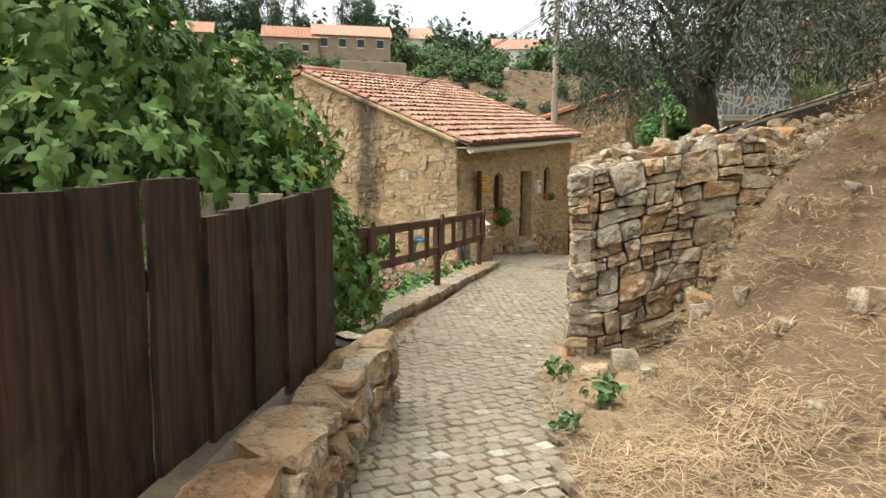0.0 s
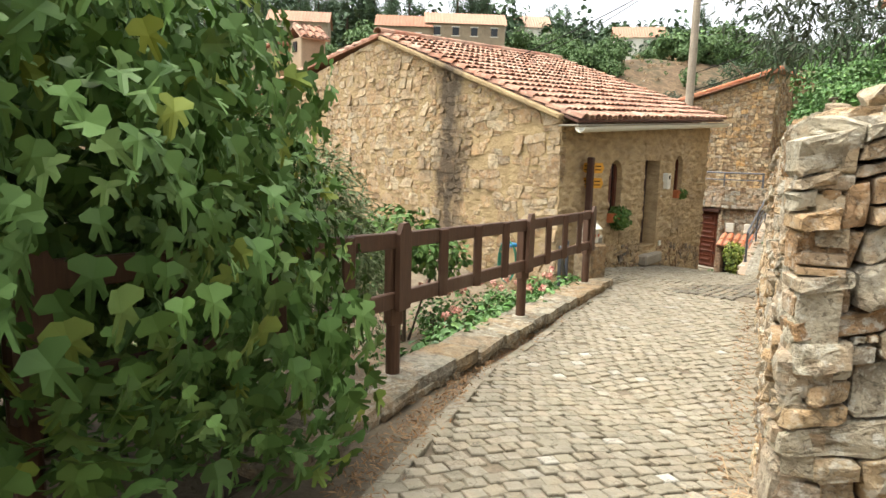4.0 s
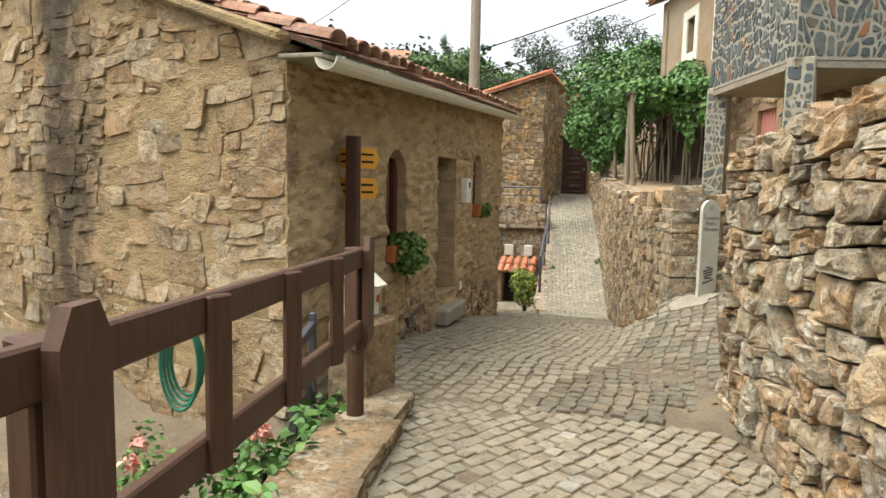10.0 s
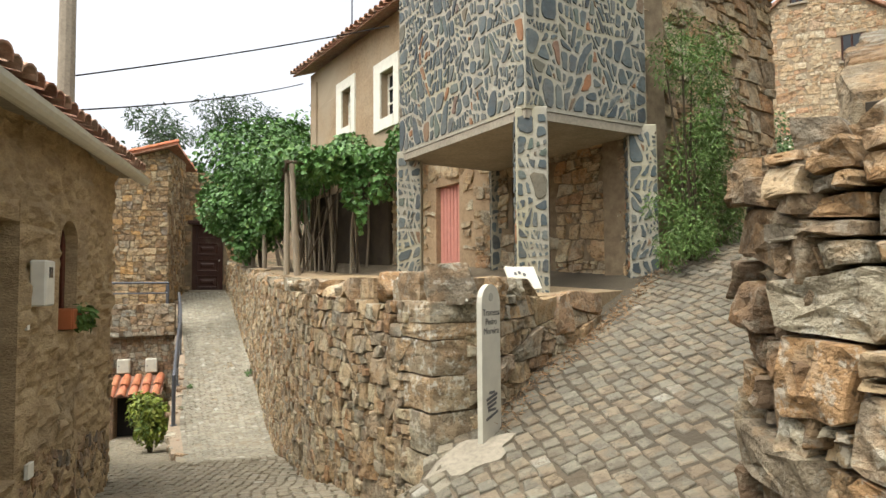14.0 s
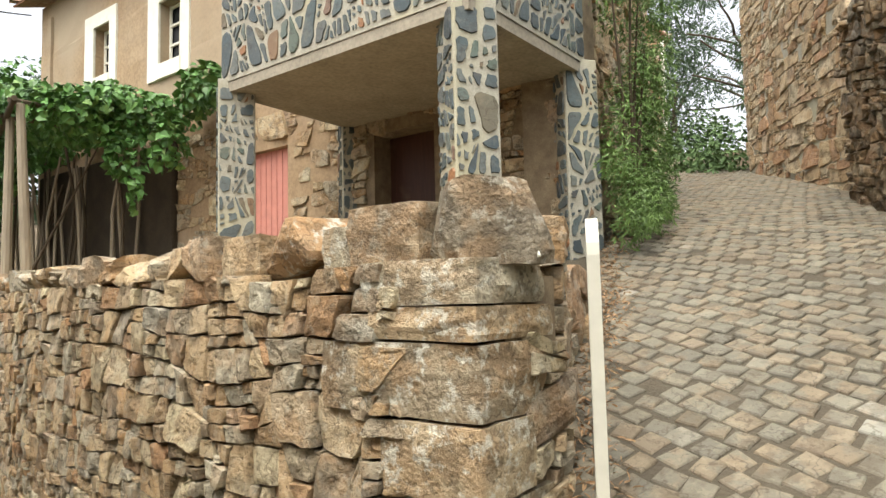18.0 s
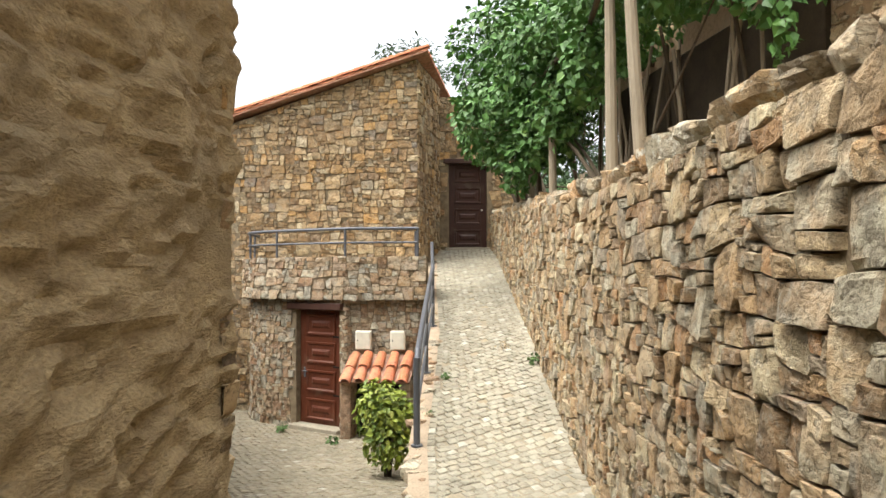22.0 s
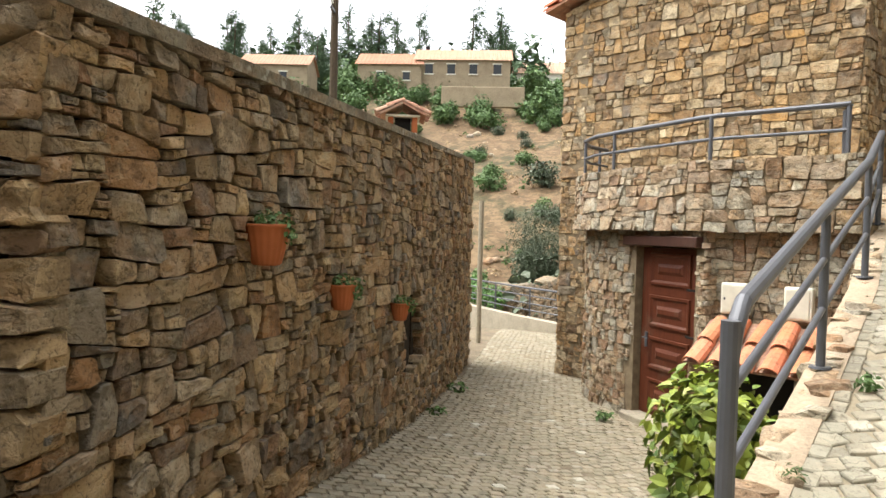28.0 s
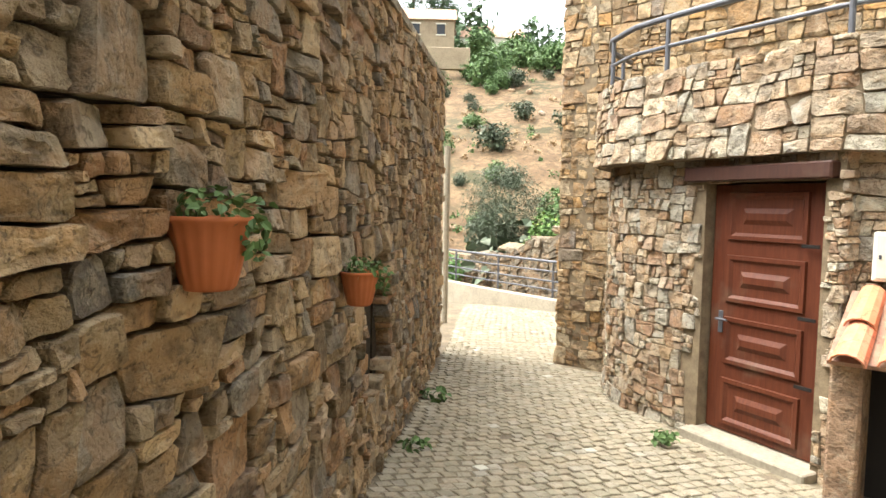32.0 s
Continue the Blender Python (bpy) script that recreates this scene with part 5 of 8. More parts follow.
tile_roof(balcony, "roof", (2.15, 12.85, 6.95), (4.85, 4.75, 6.8), (6.4, 5.3, 7.4), (3.8, 13.3, 7.55), M_TILE, 84, near_rows=1, label="weathered clay tile eaves")
tile_roof(balcony, "roof", (5.9, 1.95, 6.1), (9.8, 3.9, 6.15), (8.9, 5.6, 6.9), (5.2, 4.4, 6.9), M_TILE, 85, near_rows=1)
for c in (CL, CF, CR, CB):
    part("pillar", box(0.34, 0.34, 2.1, 0.01, (c.x + 0.08, c.y + 0.1, 2.22), rz=-17), M_GROUT, balcony)
box_poly = [tuple(CL + Vector((-0.08, 0.05))), tuple(CF + Vector((-0.05, -0.1))), tuple(CR + Vector((0.1, -0.05))), tuple(CB + Vector((0.1, 0.1)))]
part("upper_room", prism(box_poly, 3.24, 6.2), M_GROUT, balcony, "upper room clad in irregular dark slate")
part("porch_ceiling", prism([(p[0] * 0.99 + 0.05, p[1] * 0.99 + 0.03) for p in box_poly], 3.14, 3.235), M_CONC, balcony, "bare concrete underside")


def crazy(owner, line, z0, z1, seed, mat=M_CLAD, size=0.31, piece="slate"):
    """Irregular rounded slates bedded upright in wide pale joints."""
    rng = random.Random(seed)
    cells, made = [], []
    cut(rng, [(0.0, z0), (line.length, z0), (line.length, z1), (0.0, z1)], size, 0.62, cells, 0, (0.34, 0.3))
    for cell in cells:
        c = (sum(p[0] for p in cell) / len(cell), sum(p[1] for p in cell) / len(cell))
        ring = cell
        for _ in range(2):
            ring = [(a[0] + (b[0] - a[0]) * f, a[1] + (b[1] - a[1]) * f) for a, b in zip(ring, ring[1:] + ring[:1]) for f in (0.2, 0.8)]
        mean = sum(math.hypot(p[0] - c[0], p[1] - c[1]) for p in ring) / len(ring)
        if mean < 0.028:
            continue
        shrink = [max(0.45, 1 - rng.uniform(0.016, 0.032) / max(math.hypot(p[0] - c[0], p[1] - c[1]), 0.02)) for p in ring]
        ring = [(c[0] + (p[0] - c[0]) * s, c[1] + (p[1] - c[1]) * s) for p, s in zip(ring, shrink)]
        k2 = len(ring)
        V = [on_line(line, u, 0.002, z) for u, z in ring] + [on_line(line, c[0] + (u - c[0]) * 0.95, 0.014, c[1] + (z - c[1]) * 0.95) for u, z in ring]
        F = [(j, (j + 1) % k2, k2 + (j + 1) % k2, k2 + j) for j in range(k2)] + [tuple(range(k2, 2 * k2))]
        made.append((V, F if line.side > 0 else [f[::-1] for f in F]))
    for vf in made[:120]:
        part(piece, vf, mat, owner)
    if made[120:]:
        tagged(part("cladding", join(*made[120:]), mat, owner), kind="stuff")


crazy(balcony, Line(box_poly[0], box_poly[1], flip=True), 3.26, 6.15, 91)
crazy(balcony, Line(box_poly[1], box_poly[2], flip=True), 3.26, 6.15, 92)
for c in (CL, CF, CR, CB):
    o, ax, ay = c + Vector((0.08, 0.1)), Vector((0.956, -0.292)) * 0.17, Vector((0.292, 0.956)) * 0.17
    crazy(balcony, Line(tuple(o - ax + ay), tuple(o - ax - ay), flip=True), 1.2, 3.2, 93 + int(c.x * 10), size=0.26)
    crazy(balcony, Line(tuple(o - ax - ay), tuple(o + ax - ay), flip=True), 1.2, 3.2, 94 + int(c.x * 10), size=0.26)

# ---- cobbles ----
facade_x = lerp_table((-4.0, 0.27), (1.9, 0.10), (4.6, -0.24))
terr_south = lerp_table((2.95, -0.12), (3.52, 0.10), (3.99, 0.6), (5.0, 1.25), (6.1, 2.15), (9.5, 3.9), (14, 6.5))


low_y = lerp_table((-6.15, 15.9), (-5.15, 15.85), (-5.0, 15.2), (-4.75, 14.75), (-4.35, 14.42), (-3.66, 14.12), (-2.36, 13.58), (-2.3, 13.7), (-0.75, 13.78))


def paved(x, y):
    if y < -3.6:
        return -19 < y and lane_left(y) + 0.02 < x < lane_right(y) + 0.11
    if x < (facade_x(y) + 0.02 if y < 4.5 else -1.6 if y < 6.6 else ruin_x(y) + 0.06):
        return False
    if y < 4.2 or (x > 2.9 and y < 7):
        if x <= 2.95:
            return y < -0.14 or x < terrace_x(y) - 0.02
        return x < 13 and south_y(x) + 0.02 < y < terr_south(x) - 0.03
    if y < 7.0:
        return x < terrace_x(y) - 0.02 and not (y > 6.3 and x > ramp_x(y))
    return y < 20.5 and x < ramp_x(y) - 0.06 and (x < -6.15 or y < low_y(x) - 0.05)


def sett(x, y, a, w, h, zfun, rng, high):
    """A granite sett with worn edges lying on the slope at x, y."""
    e = 0.05
    z0 = zfun(x, y)
    gx, gy = (zfun(x + e, y) - z0) / e, (zfun(x, y + e) - z0) / e
    ca, sa = math.cos(a), math.sin(a)
    top = high + rng.uniform(-0.003, 0.004) + 0.012 * noise.noise((x * 0.7, y * 0.7, 3.3))
    tx, ty = rng.uniform(-0.03, 0.03), rng.uniform(-0.03, 0.03)
    V = []
    j = [(rng.uniform(-0.15, 0.13), rng.uniform(-0.15, 0.13)) for _ in range(4)]
    for f, o in ((1.0, -0.03), (1.0, top - 0.006), (0.89, top)):
        for (sx, sy), (jx, jy) in zip(((-1, -1), (1, -1), (1, 1), (-1, 1)), j):
            u, v = w / 2 * f * (sx + jx), h / 2 * f * (sy + jy)
            dx, dy = u * ca - v * sa, u * sa + v * ca
            V.append((x + dx, y + dy, z0 + gx * dx + gy * dy + o + (u * tx + v * ty) * (o > 0)))
    F = [(i, (i + 1) % 4, 4 + (i + 1) % 4, 4 + i) for i in range(4)] + [(4 + i, 4 + (i + 1) % 4, 8 + (i + 1) % 4, 8 + i) for i in range(4)] + [(8, 9, 10, 11)]
    return V, F


def pave(owner, inside, zfun, bounds, angle, seed, near, high=0.013, stone=None, cell=(0.118, 0.110), joint=(0.006, 0.020)):
    rng = random.Random(seed)
    x0, x1, y0, y1 = bounds
    R = math.hypot(x1 - x0, y1 - y0) / 2 + 0.3
    cx, cy = (x0 + x1) / 2, (y0 + y1) / 2
    joined, dark, count = [], [], 0
    rows, cols = int(2 * R / cell[1]), int(2 * R / cell[0])
    ca, sa = math.cos(angle), math.sin(angle)
    for r in range(rows):
        for c in range(cols):
            u, v = (c + 0.5 * (r % 2) + rng.uniform(-0.12, 0.12)) * cell[0] - R, (r + rng.uniform(-0.09, 0.09)) * cell[1] - R
            v += 0.05 * math.sin(u * 1.3) + 0.03 * math.sin(u * 3.1 + 1)
            x, y = cx + u * ca - v * sa, cy + u * sa + v * ca
            if not (x0 <= x <= x1 and y0 <= y <= y1 and inside(x, y)) or rng.random() < 0.012:
                continue
            s = sett(x, y, angle + rng.uniform(-0.2, 0.2), cell[0] - rng.uniform(*joint), cell[1] - rng.uniform(*joint), zfun, rng, high)
            if count < 300 and near(x, y):
                part("sett", s, M_COBD if 0.35 * (y + 1.2) + 2.7 < x and -3.6 < y < 6.9 and x > 1.9 else stone or M_COB, owner)
                count += 1
            else:
                (dark if 0.35 * (y + 1.2) + 2.7 < x and -3.6 < y < 6.9 and x > 1.9 else joined).append(s)
    for some, mat in ((joined, stone or M_COB), (dark, M_COBD)):
        if some:
            tagged(part("paving", join(*some), mat, owner), kind="stuff")


road = thing("road", "narrow lane paved with worn grey granite setts", "road", kind="structure")
pave(road, lambda x, y: paved(x, y) and y < -3.6, ground_z, (1, 9.6, -19, -3.6), radians(62), 101, lambda x, y: -9.6 < y < -6.2 and x > 2.4)
pave(road, lambda x, y: paved(x, y) and -3.6 <= y, ground_z, (-1.7, 13, -3.6, 6.99), radians(86), 102, lambda x, y: 2.6 < x < 5.0 and -2.6 < y < 0.4, cell=(0.126, 0.122), joint=(0.008, 0.030), high=0.016)
pave(road, paved, ground_z, (-12, 0.6, 7.0, 20.5), radians(64), 103, lambda x, y: 9.5 < y < 12.6 and x > -3.6)
pave(ramp_ob, lambda x, y: ramp_x(y) + 0.2 < x < terrace_x(y) - 0.02, lambda x, y: ramp_z(y) - 0.03, (-1.2, 2.1, 6.4, 18.3), radians(38), 104, lambda x, y: y < 10.2, 0.014, M_COBL)
# border courses along the ramp and the first lane
rng = random.Random(9)
edge = []
for k in range(88):
    y = 6.6 + k * 0.132
    edge.append(sett(ramp_x(y) + 0.16, y, radians(96), 0.12, 0.1, lambda x, y: ramp_z(y) - 0.03, rng, 0.013))
    edge.append(sett(terrace_x(y) - 0.06, y, radians(98), 0.12, 0.1, lambda x, y: ramp_z(y) - 0.03, rng, 0.012))
tagged(part("border_paving", join(*edge), M_COBL, ramp_ob), kind="stuff")
edge = []
for k in range(118):
    y = -17.5 + k * 0.115
    edge.append(sett(lane_left(y) - 0.03, y, math.atan2(0.115, lane_left(y + 0.115) - lane_left(y)), 0.125, 0.1, ground_z, rng, 0.013))
tagged(part("border_paving", join(*edge), M_COB, road), kind="stuff")

# ---- kerb with the timber rail fence ----
kerb = thing("kerb", "low kerb wall of flat schist slabs beside the lane", "kerb", kind="structure")
kl = Line((2.85, -11.2), (2.36, -9.7), (2.14, -8.8), (1.78, -7.2), (1.2, -4.05))
kz = lerp_table((0, 0.22), (1.6, 0.16), (2.6, 0.10), (4.2, 0.05), (kl.length, 0.0))
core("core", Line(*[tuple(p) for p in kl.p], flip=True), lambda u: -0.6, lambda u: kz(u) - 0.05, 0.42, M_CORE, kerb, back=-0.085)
rubble(kerb, Line(*[tuple(p) for p in kl.p], flip=True), lambda u: kz(u) - 0.26, lambda u: kz(u) - 0.05, M_KERB, 111, size=0.17, aspect=2.4, proud=0.05, near=(0, 9))
u, k, rng = 0.0, 0, random.Random(12)
while u < kl.length - 0.1:
    w = rng.uniform(0.3, 0.75)
    q, nrm = kl.at(u + w / 2)
    d = kl.at(u + w / 2 + 0.05)[0] - kl.at(u + w / 2 - 0.05)[0]
    boulder("slab", (q.x + nrm.x * 0.17, q.y + nrm.y * 0.17, kz(u) - 0.04), (w * 1.04, 0.46 + rng.uniform(-0.06, 0.05), rng.uniform(0.10, 0.13)), M_KERB, kerb, math.degrees(math.atan2(d.y, d.x)) + rng.uniform(-4, 4), k, tilt=rng.uniform(-1.5, 1.5), lump=0.4)
    u += w
    k += 1

fence = thing("rail_fence", "brown-stained timber rail fence with pointed posts", "fence")
POSTS = [((2.78, -12.35), 0.25, 1.47), ((2.13, -9.69), 0.12, 1.32), ((1.60, -7.08), 0.055, 1.215), ((1.03, -4.44), 0.0, 1.145)]
for (x, y), z0, z1 in POSTS:
    p = part("post", join(tube([(x, y, z0), (x, y, z0 + 0.55)], 0.055, 14), box(0.11, 0.11, z1 - z0 - 0.5, 0.008, (x, y, (z0 + z1) / 2 + 0.2), rz=-14)), M_RAILW, fence)
    V = [(-0.085, -0.02, -0.33), (0.085, -0.02, -0.33), (0.085, -0.02, 0.24), (0.045, -0.02, 0.32), (-0.045, -0.02, 0.32), (-0.085, -0.02, 0.24)]
    plank = V + [(a, 0.02, c) for a, b, c in V], [tuple(range(6)), tuple(range(6, 12))[::-1]] + [(i, 6 + i, 6 + (i + 1) % 6, (i + 1) % 6) for i in range(6)]
    part("post_plank", moved(plank, pose(x + 0.075, y + 0.02, z1 - 0.30, 0, 0, 103)), M_RAILW, p)
    part("footing", moved(lathe([(0.001, 0.035), (0.085, 0.03), (0.11, 0.0), (0.115, -0.05)], 14), pose(x, y, z0)), M_CONC, p, "pale mortar footing")
for (a, az, at), (b, bz, bt) in zip(POSTS, POSTS[1:]):
    for dz in (0.11, 0.555):
        part("rail", beam((a[0] + 0.03, a[1] - 0.03, at - dz), (b[0] + 0.03, b[1] + 0.03, bt - dz), 0.045, 0.12, 0.008), M_RAILW, fence)
    for f in (0.25, 0.5, 0.75):
        x, y, t = a[0] + (b[0] - a[0]) * f + 0.07, a[1] + (b[1] - a[1]) * f, at + (bt - at) * f
        part("baluster", box(0.03, 0.09, 0.56, 0.006, (x, y, t - 0.335), rz=-13), M_RAILW, fence)

# ---- plank fence on its low wall ----
wall_low = thing("wall_low", "low rough stone wall under the plank fence", "wall", kind="structure")
lw = Line((6.25, -16.6), (4.55, -12.95), (4.4, -12.5), (3.9, -12.35), flip=True)
core("core", lw, lambda u: 0.1, lambda u: 0.80, 0.42, M_CORE, wall_low, back=-0.085)
rubble(wall_low, lw, lambda u: 0.12 + 0.33 * max(0.0, 1 - u / 4.2), lambda u: 0.86 + 0.04 * max(0, 3.4 - u), M_TERR, 121, size=0.23, aspect=1.6, proud=0.1, warp=0.08, near=(0, 6))
u, k, rng = 0.0, 0, random.Random(31)
while u < lw.s[2] - 0.1:
    w = rng.uniform(0.25, 0.45)
    q, nrm = lw.at(u + w / 2)
    boulder("capstone", (q.x - nrm.x * 0.12, q.y - nrm.y * 0.12, 0.84 + 0.04 * max(0, 3.4 - u)), (w, 0.32, 0.13), M_TERR, wall_low, 115 + rng.uniform(-12, 12), k, tilt=rng.uniform(-6, 6))
    u += w
    k += 1
planks = thing("plank_fence", "tall close-boarded fence of dark brown stained planks", "fence")
fl = Line((4.2, -12.83), (4.86, -14.36), (6.0, -17.0))


def waney_plank(rng, w, low, high, thick=0.03):
    """An upright board with wandering edges and a slightly slanting sawn top, on its own axes."""
    V, F, k = [], [], 13
    ph = rng.uniform(0, 90)
    slant = rng.uniform(-0.004, 0.004)
    for i in range(k):
        f = i / (k - 1)
        z = low + (high - low) * f
        a = -w / 2 - 0.014 * noise.noise((ph, z * 1.6, 0)) - 0.006 * noise.noise((ph, z * 6, 3))
        b = w / 2 + 0.014 * noise.noise((ph + 20, z * 1.6, 0)) + 0.006 * noise.noise((ph + 20, z * 6, 3))
        y = 0.008 * noise.noise((ph, z * 0.9, 7))
        za, zb = z - slant * f, z + slant * f
        V += [(a, y - thick / 2 + 0.006, za), (a + 0.008, y - thick / 2, za), (b - 0.008, y - thick / 2, zb), (b, y - thick / 2 + 0.006, zb), (b, y + thick / 2, zb), (a, y + thick / 2, za)]
    for i in range(k - 1):
        F += [(6 * i + q, 6 * i + (q + 1) % 6, 6 * i + 6 + (q + 1) % 6, 6 * i + 6 + q) for q in range(6)]
    return V, F + [tuple(range(6))[::-1], tuple(range(6 * k - 6, 6 * k))]


rng, u, k = random.Random(41), 0.0, 0
while u < fl.length:
    w = rng.uniform(0.16, 0.26)
    q, nrm = fl.at(u + w / 2)
    d = math.degrees(math.atan2(fl.p[1].y - fl.p[0].y, fl.p[1].x - fl.p[0].x))
    tall = 1.985 - 0.04 * (u - fl.s[1]) + rng.uniform(-0.008, 0.008) if u > fl.s[1] - 0.1 else 1.885 - 0.035 * u + 0.008 * rng.random()
    z0 = 0.83 + 0.1 * u + rng.uniform(-0.02, 0.02)
    side = 0.012 if k % 2 else -0.008
    b = part("plank", waney_plank(rng, w + 0.006, z0, tall), M_FENCE, planks)
    b.matrix_basis = Matrix.Translation((q.x + nrm.x * side, q.y + nrm.y * side, 0)) @ pose(0, 0, 0, 0, rng.uniform(-0.6, 0.6), d)
    u += w
    k += 1
for z in (1.0, 1.65):
    part("crossbar", beam((4.15, -12.86, z), (5.9, -17.0, z), 0.05, 0.08), M_FENCE, planks)
for k in range(8):
    f = (k + 0.5) / 8
    part("plank", box(0.15, 0.024, 1.05, 0.004, (4.17 - 1.5 * f, -12.9 - 0.75 * f, 1.32), rz=27, ry=rng.uniform(-0.6, 0.6)), M_GREYW, planks, "unstained weathered board of the return panel")

# ---- steel rails ----
rail = thing("ramp_railing", "grey painted tubular steel railing along the ramp", "railing")
RP = [(-0.04, 8.48), (-0.27, 10.45), (-0.48, 12.35), (-0.80, 14.25)]
for k, (x, y) in enumerate(RP):
    z = ramp_z(y)
    part("post", tube([(x, y, z - 0.03), (x, y, z + 0.93)], 0.027 if k else 0.036, 12), M_IRON, rail)
    part("base_flange", moved(lathe([(0.001, 0.015), (0.06, 0.015), (0.065, 0.0)], 14), pose(x, y, z - 0.005)), M_IRON, rail)
for dz, r in ((0.97, 0.034), (0.66, 0.02), (0.36, 0.02)):
    pts = [(x, y, ramp_z(y) + dz) for x, y in RP]
    if dz > 0.9:
        pts = [(RP[0][0], RP[0][1], ramp_z(8.48) + 0.78), (RP[0][0], RP[0][1] + 0.04, ramp_z(8.48) + 0.90)] + [(pts[0][0] - 0.01, pts[0][1] + 0.14, pts[0][2] + 0.02)] + pts[1:]
    part("handrail" if dz > 0.9 else "rail", tube(pts, r, 12), M_IRON, rail)
brail = thing("platform_railing", "grey tubular steel railing curving round the platform", "railing")
rl = Line((-5.1, 15.9), (-5.05, 15.2), (-4.83, 14.72), (-4.4, 14.34), (-3.9, 14.15), (-2.4, 13.7), (-1.0, 13.85))
us = np.linspace(0.1, rl.length, 28)
for z, r in ((1.47, 0.030), (1.20, 0.02)):
    part("handrail" if z > 1.4 else "rail", tube([(*rl.at(u)[0], z) for u in us], r, 10), M_IRON, brail)
part("handrail", tube([(*rl.at(rl.length)[0], 1.47), (-1.05, 13.87, 1.40), (-1.05, 13.9, 0.9)], 0.03, 10), M_IRON, brail)
for u in (0.35, 1.3, 2.25, 3.9, 5.3):
    q = rl.at(u)[0]
    part("post", tube([(q.x, q.y, 0.85), (q.x, q.y, 1.47)], 0.024, 10), M_IRON, brail)

# ---- small fittings on the schist house ----
for x, y, w in ((-2.02, 13.64, 0.30), (-1.36, 13.66, 0.28)):
    cab = tagged(part("meter_box", box(w, 0.12, 0.36, 0.012, (x, y, -0.66), rz=2), M_WHITE), "white metal meter box on the stone wall", "meter box", "meter boxes")
    part("door", box(w - 0.05, 0.012, 0.31, 0.004, (x, y - 0.066, -0.66), rz=2), M_CREAM, cab)
    part("lock", box(0.02, 0.012, 0.03, 0.003, (x - w / 2 + 0.05, y - 0.074, -0.66), rz=2), M_IRON, cab)
canopy = thing("tiled_niche", "small stone niche under a canopy of orange curved tiles", "niche")
tile_roof(canopy, "canopy", (-2.32, 12.98, -1.34), (-1.02, 13.05, -1.34), (-1.02, 13.66, -0.92), (-2.28, 13.6, -0.92), M_NEWTILE, 131, pitch=0.26, course=0.36, near_rows=3)
for x in (-2.22, -1.12):
    part("pier", box(0.2, 0.5, 1.15, 0.02, (x, 13.35, -1.9)), M_PALE, canopy)
# a black slab stands in for the shade under the canopy
part("recess_shade", box(0.9, 0.1, 1.0, 0, (-1.67, 13.55, -1.9)), M_BLACK, canopy)
for kx, u, z in ((0, 1.14, -0.62), (0, 1.14, -1.75), (0, 1.14, -1.2)):
    h = tagged(part("hinge", beam(on_line(door_seg, u - 0.09, -0.06, z), on_line(door_seg, u + 0.06, -0.06, z), 0.012, 0.03, 0.003), M_BLACK, schist))
part("door_handle", tube([on_line(door_seg, 0.30, -0.1, -1.32), on_line(door_seg, 0.30, -0.02, -1.32), on_line(door_seg, 0.42, -0.02, -1.32)], 0.011, 8), M_IRON, schist, "worn steel lever handle")
part("lock_plate", beam(on_line(door_seg, 0.30, -0.085, -1.45), on_line(door_seg, 0.30, -0.085, -1.25), 0.04, 0.01, 0.003), M_IRON, schist)
part("lintel", beam(on_line(d2, UD0 - 0.14, -0.05, UDZ1 + 0.05), on_line(d2, UD1 + 0.14, -0.05, UDZ1 + 0.05), 0.22, 0.12, 0.01), M_DOORD, schist)
part("threshold", beam(on_line(d2, UD0 - 0.1, 0.05, UDZ0 - 0.05), on_line(d2, UD1 + 0.1, 0.05, UDZ0 - 0.05), 0.4, 0.1, 0.01), M_CONC, schist)
part("door_knob", moved(lathe([(0.001, 0.03), (0.02, 0.025), (0.024, 0.01), (0.012, 0.0)], 10), Matrix.Translation(on_line(d2, UD1 - 0.12, -0.17, UDZ0 + 1.0)) @ pose(0, 0, 0, 90)), M_WHITE, schist)


# ---- flower pots on the ruin wall ----
def wall_pot(p, r, h, nrm, seed, spread=0.10, n=60, mat=M_BUSH):
    pot = thing("flower_pot", "terracotta wall pot with a small trailing succulent", "flower pot", "pots on the ruin wall", at=p)
    prof = [(r * 0.58, 0.0), (r * 0.66, h * 0.05), (r * 0.78, h * 0.3), (r * 0.93, h * 0.7), (r * 1.02, h * 0.9), (r * 1.07, h * 0.93), (r * 1.08, h), (r * 0.97, h), (r * 0.92, h * 0.85)]
    V, F = lathe(prof, 72)
    rib = lambda x, y, z: 1 + (0.022 * math.cos(18 * math.atan2(y, x)) if 0.04 * h < z < 0.91 * h else 0.0)
    V = [(x * rib(x, y, z), y * rib(x, y, z), z) for x, y, z in V]
    F.append(tuple(range(72))[::-1])
    part("pot", (V, F), M_TERRA, pot, smooth=True)
    part("soil", moved(lathe([(0.001, 0.0), (r * 0.88, 0.0)], 24), pose(0, 0, h * 0.86)), M_SOIL, pot)
    part("plant", leaves(seed, [((0, 0, h + 0.02), (spread, spread, 0.06)), ((0.09, 0.07, h - 0.02), (0.05, 0.05, 0.09))], n * 3, 0.03, "leaf", 0.2, 0.3), mat, pot)
    part("hook", tube([(0, 0, h * 0.9), (-nrm[0] * r, -nrm[1] * r, h * 1.0), (-nrm[0] * (r + 0.05), -nrm[1] * (r + 0.05), h * 1.02)], 0.006, 6), M_IRON, pot)
    return pot


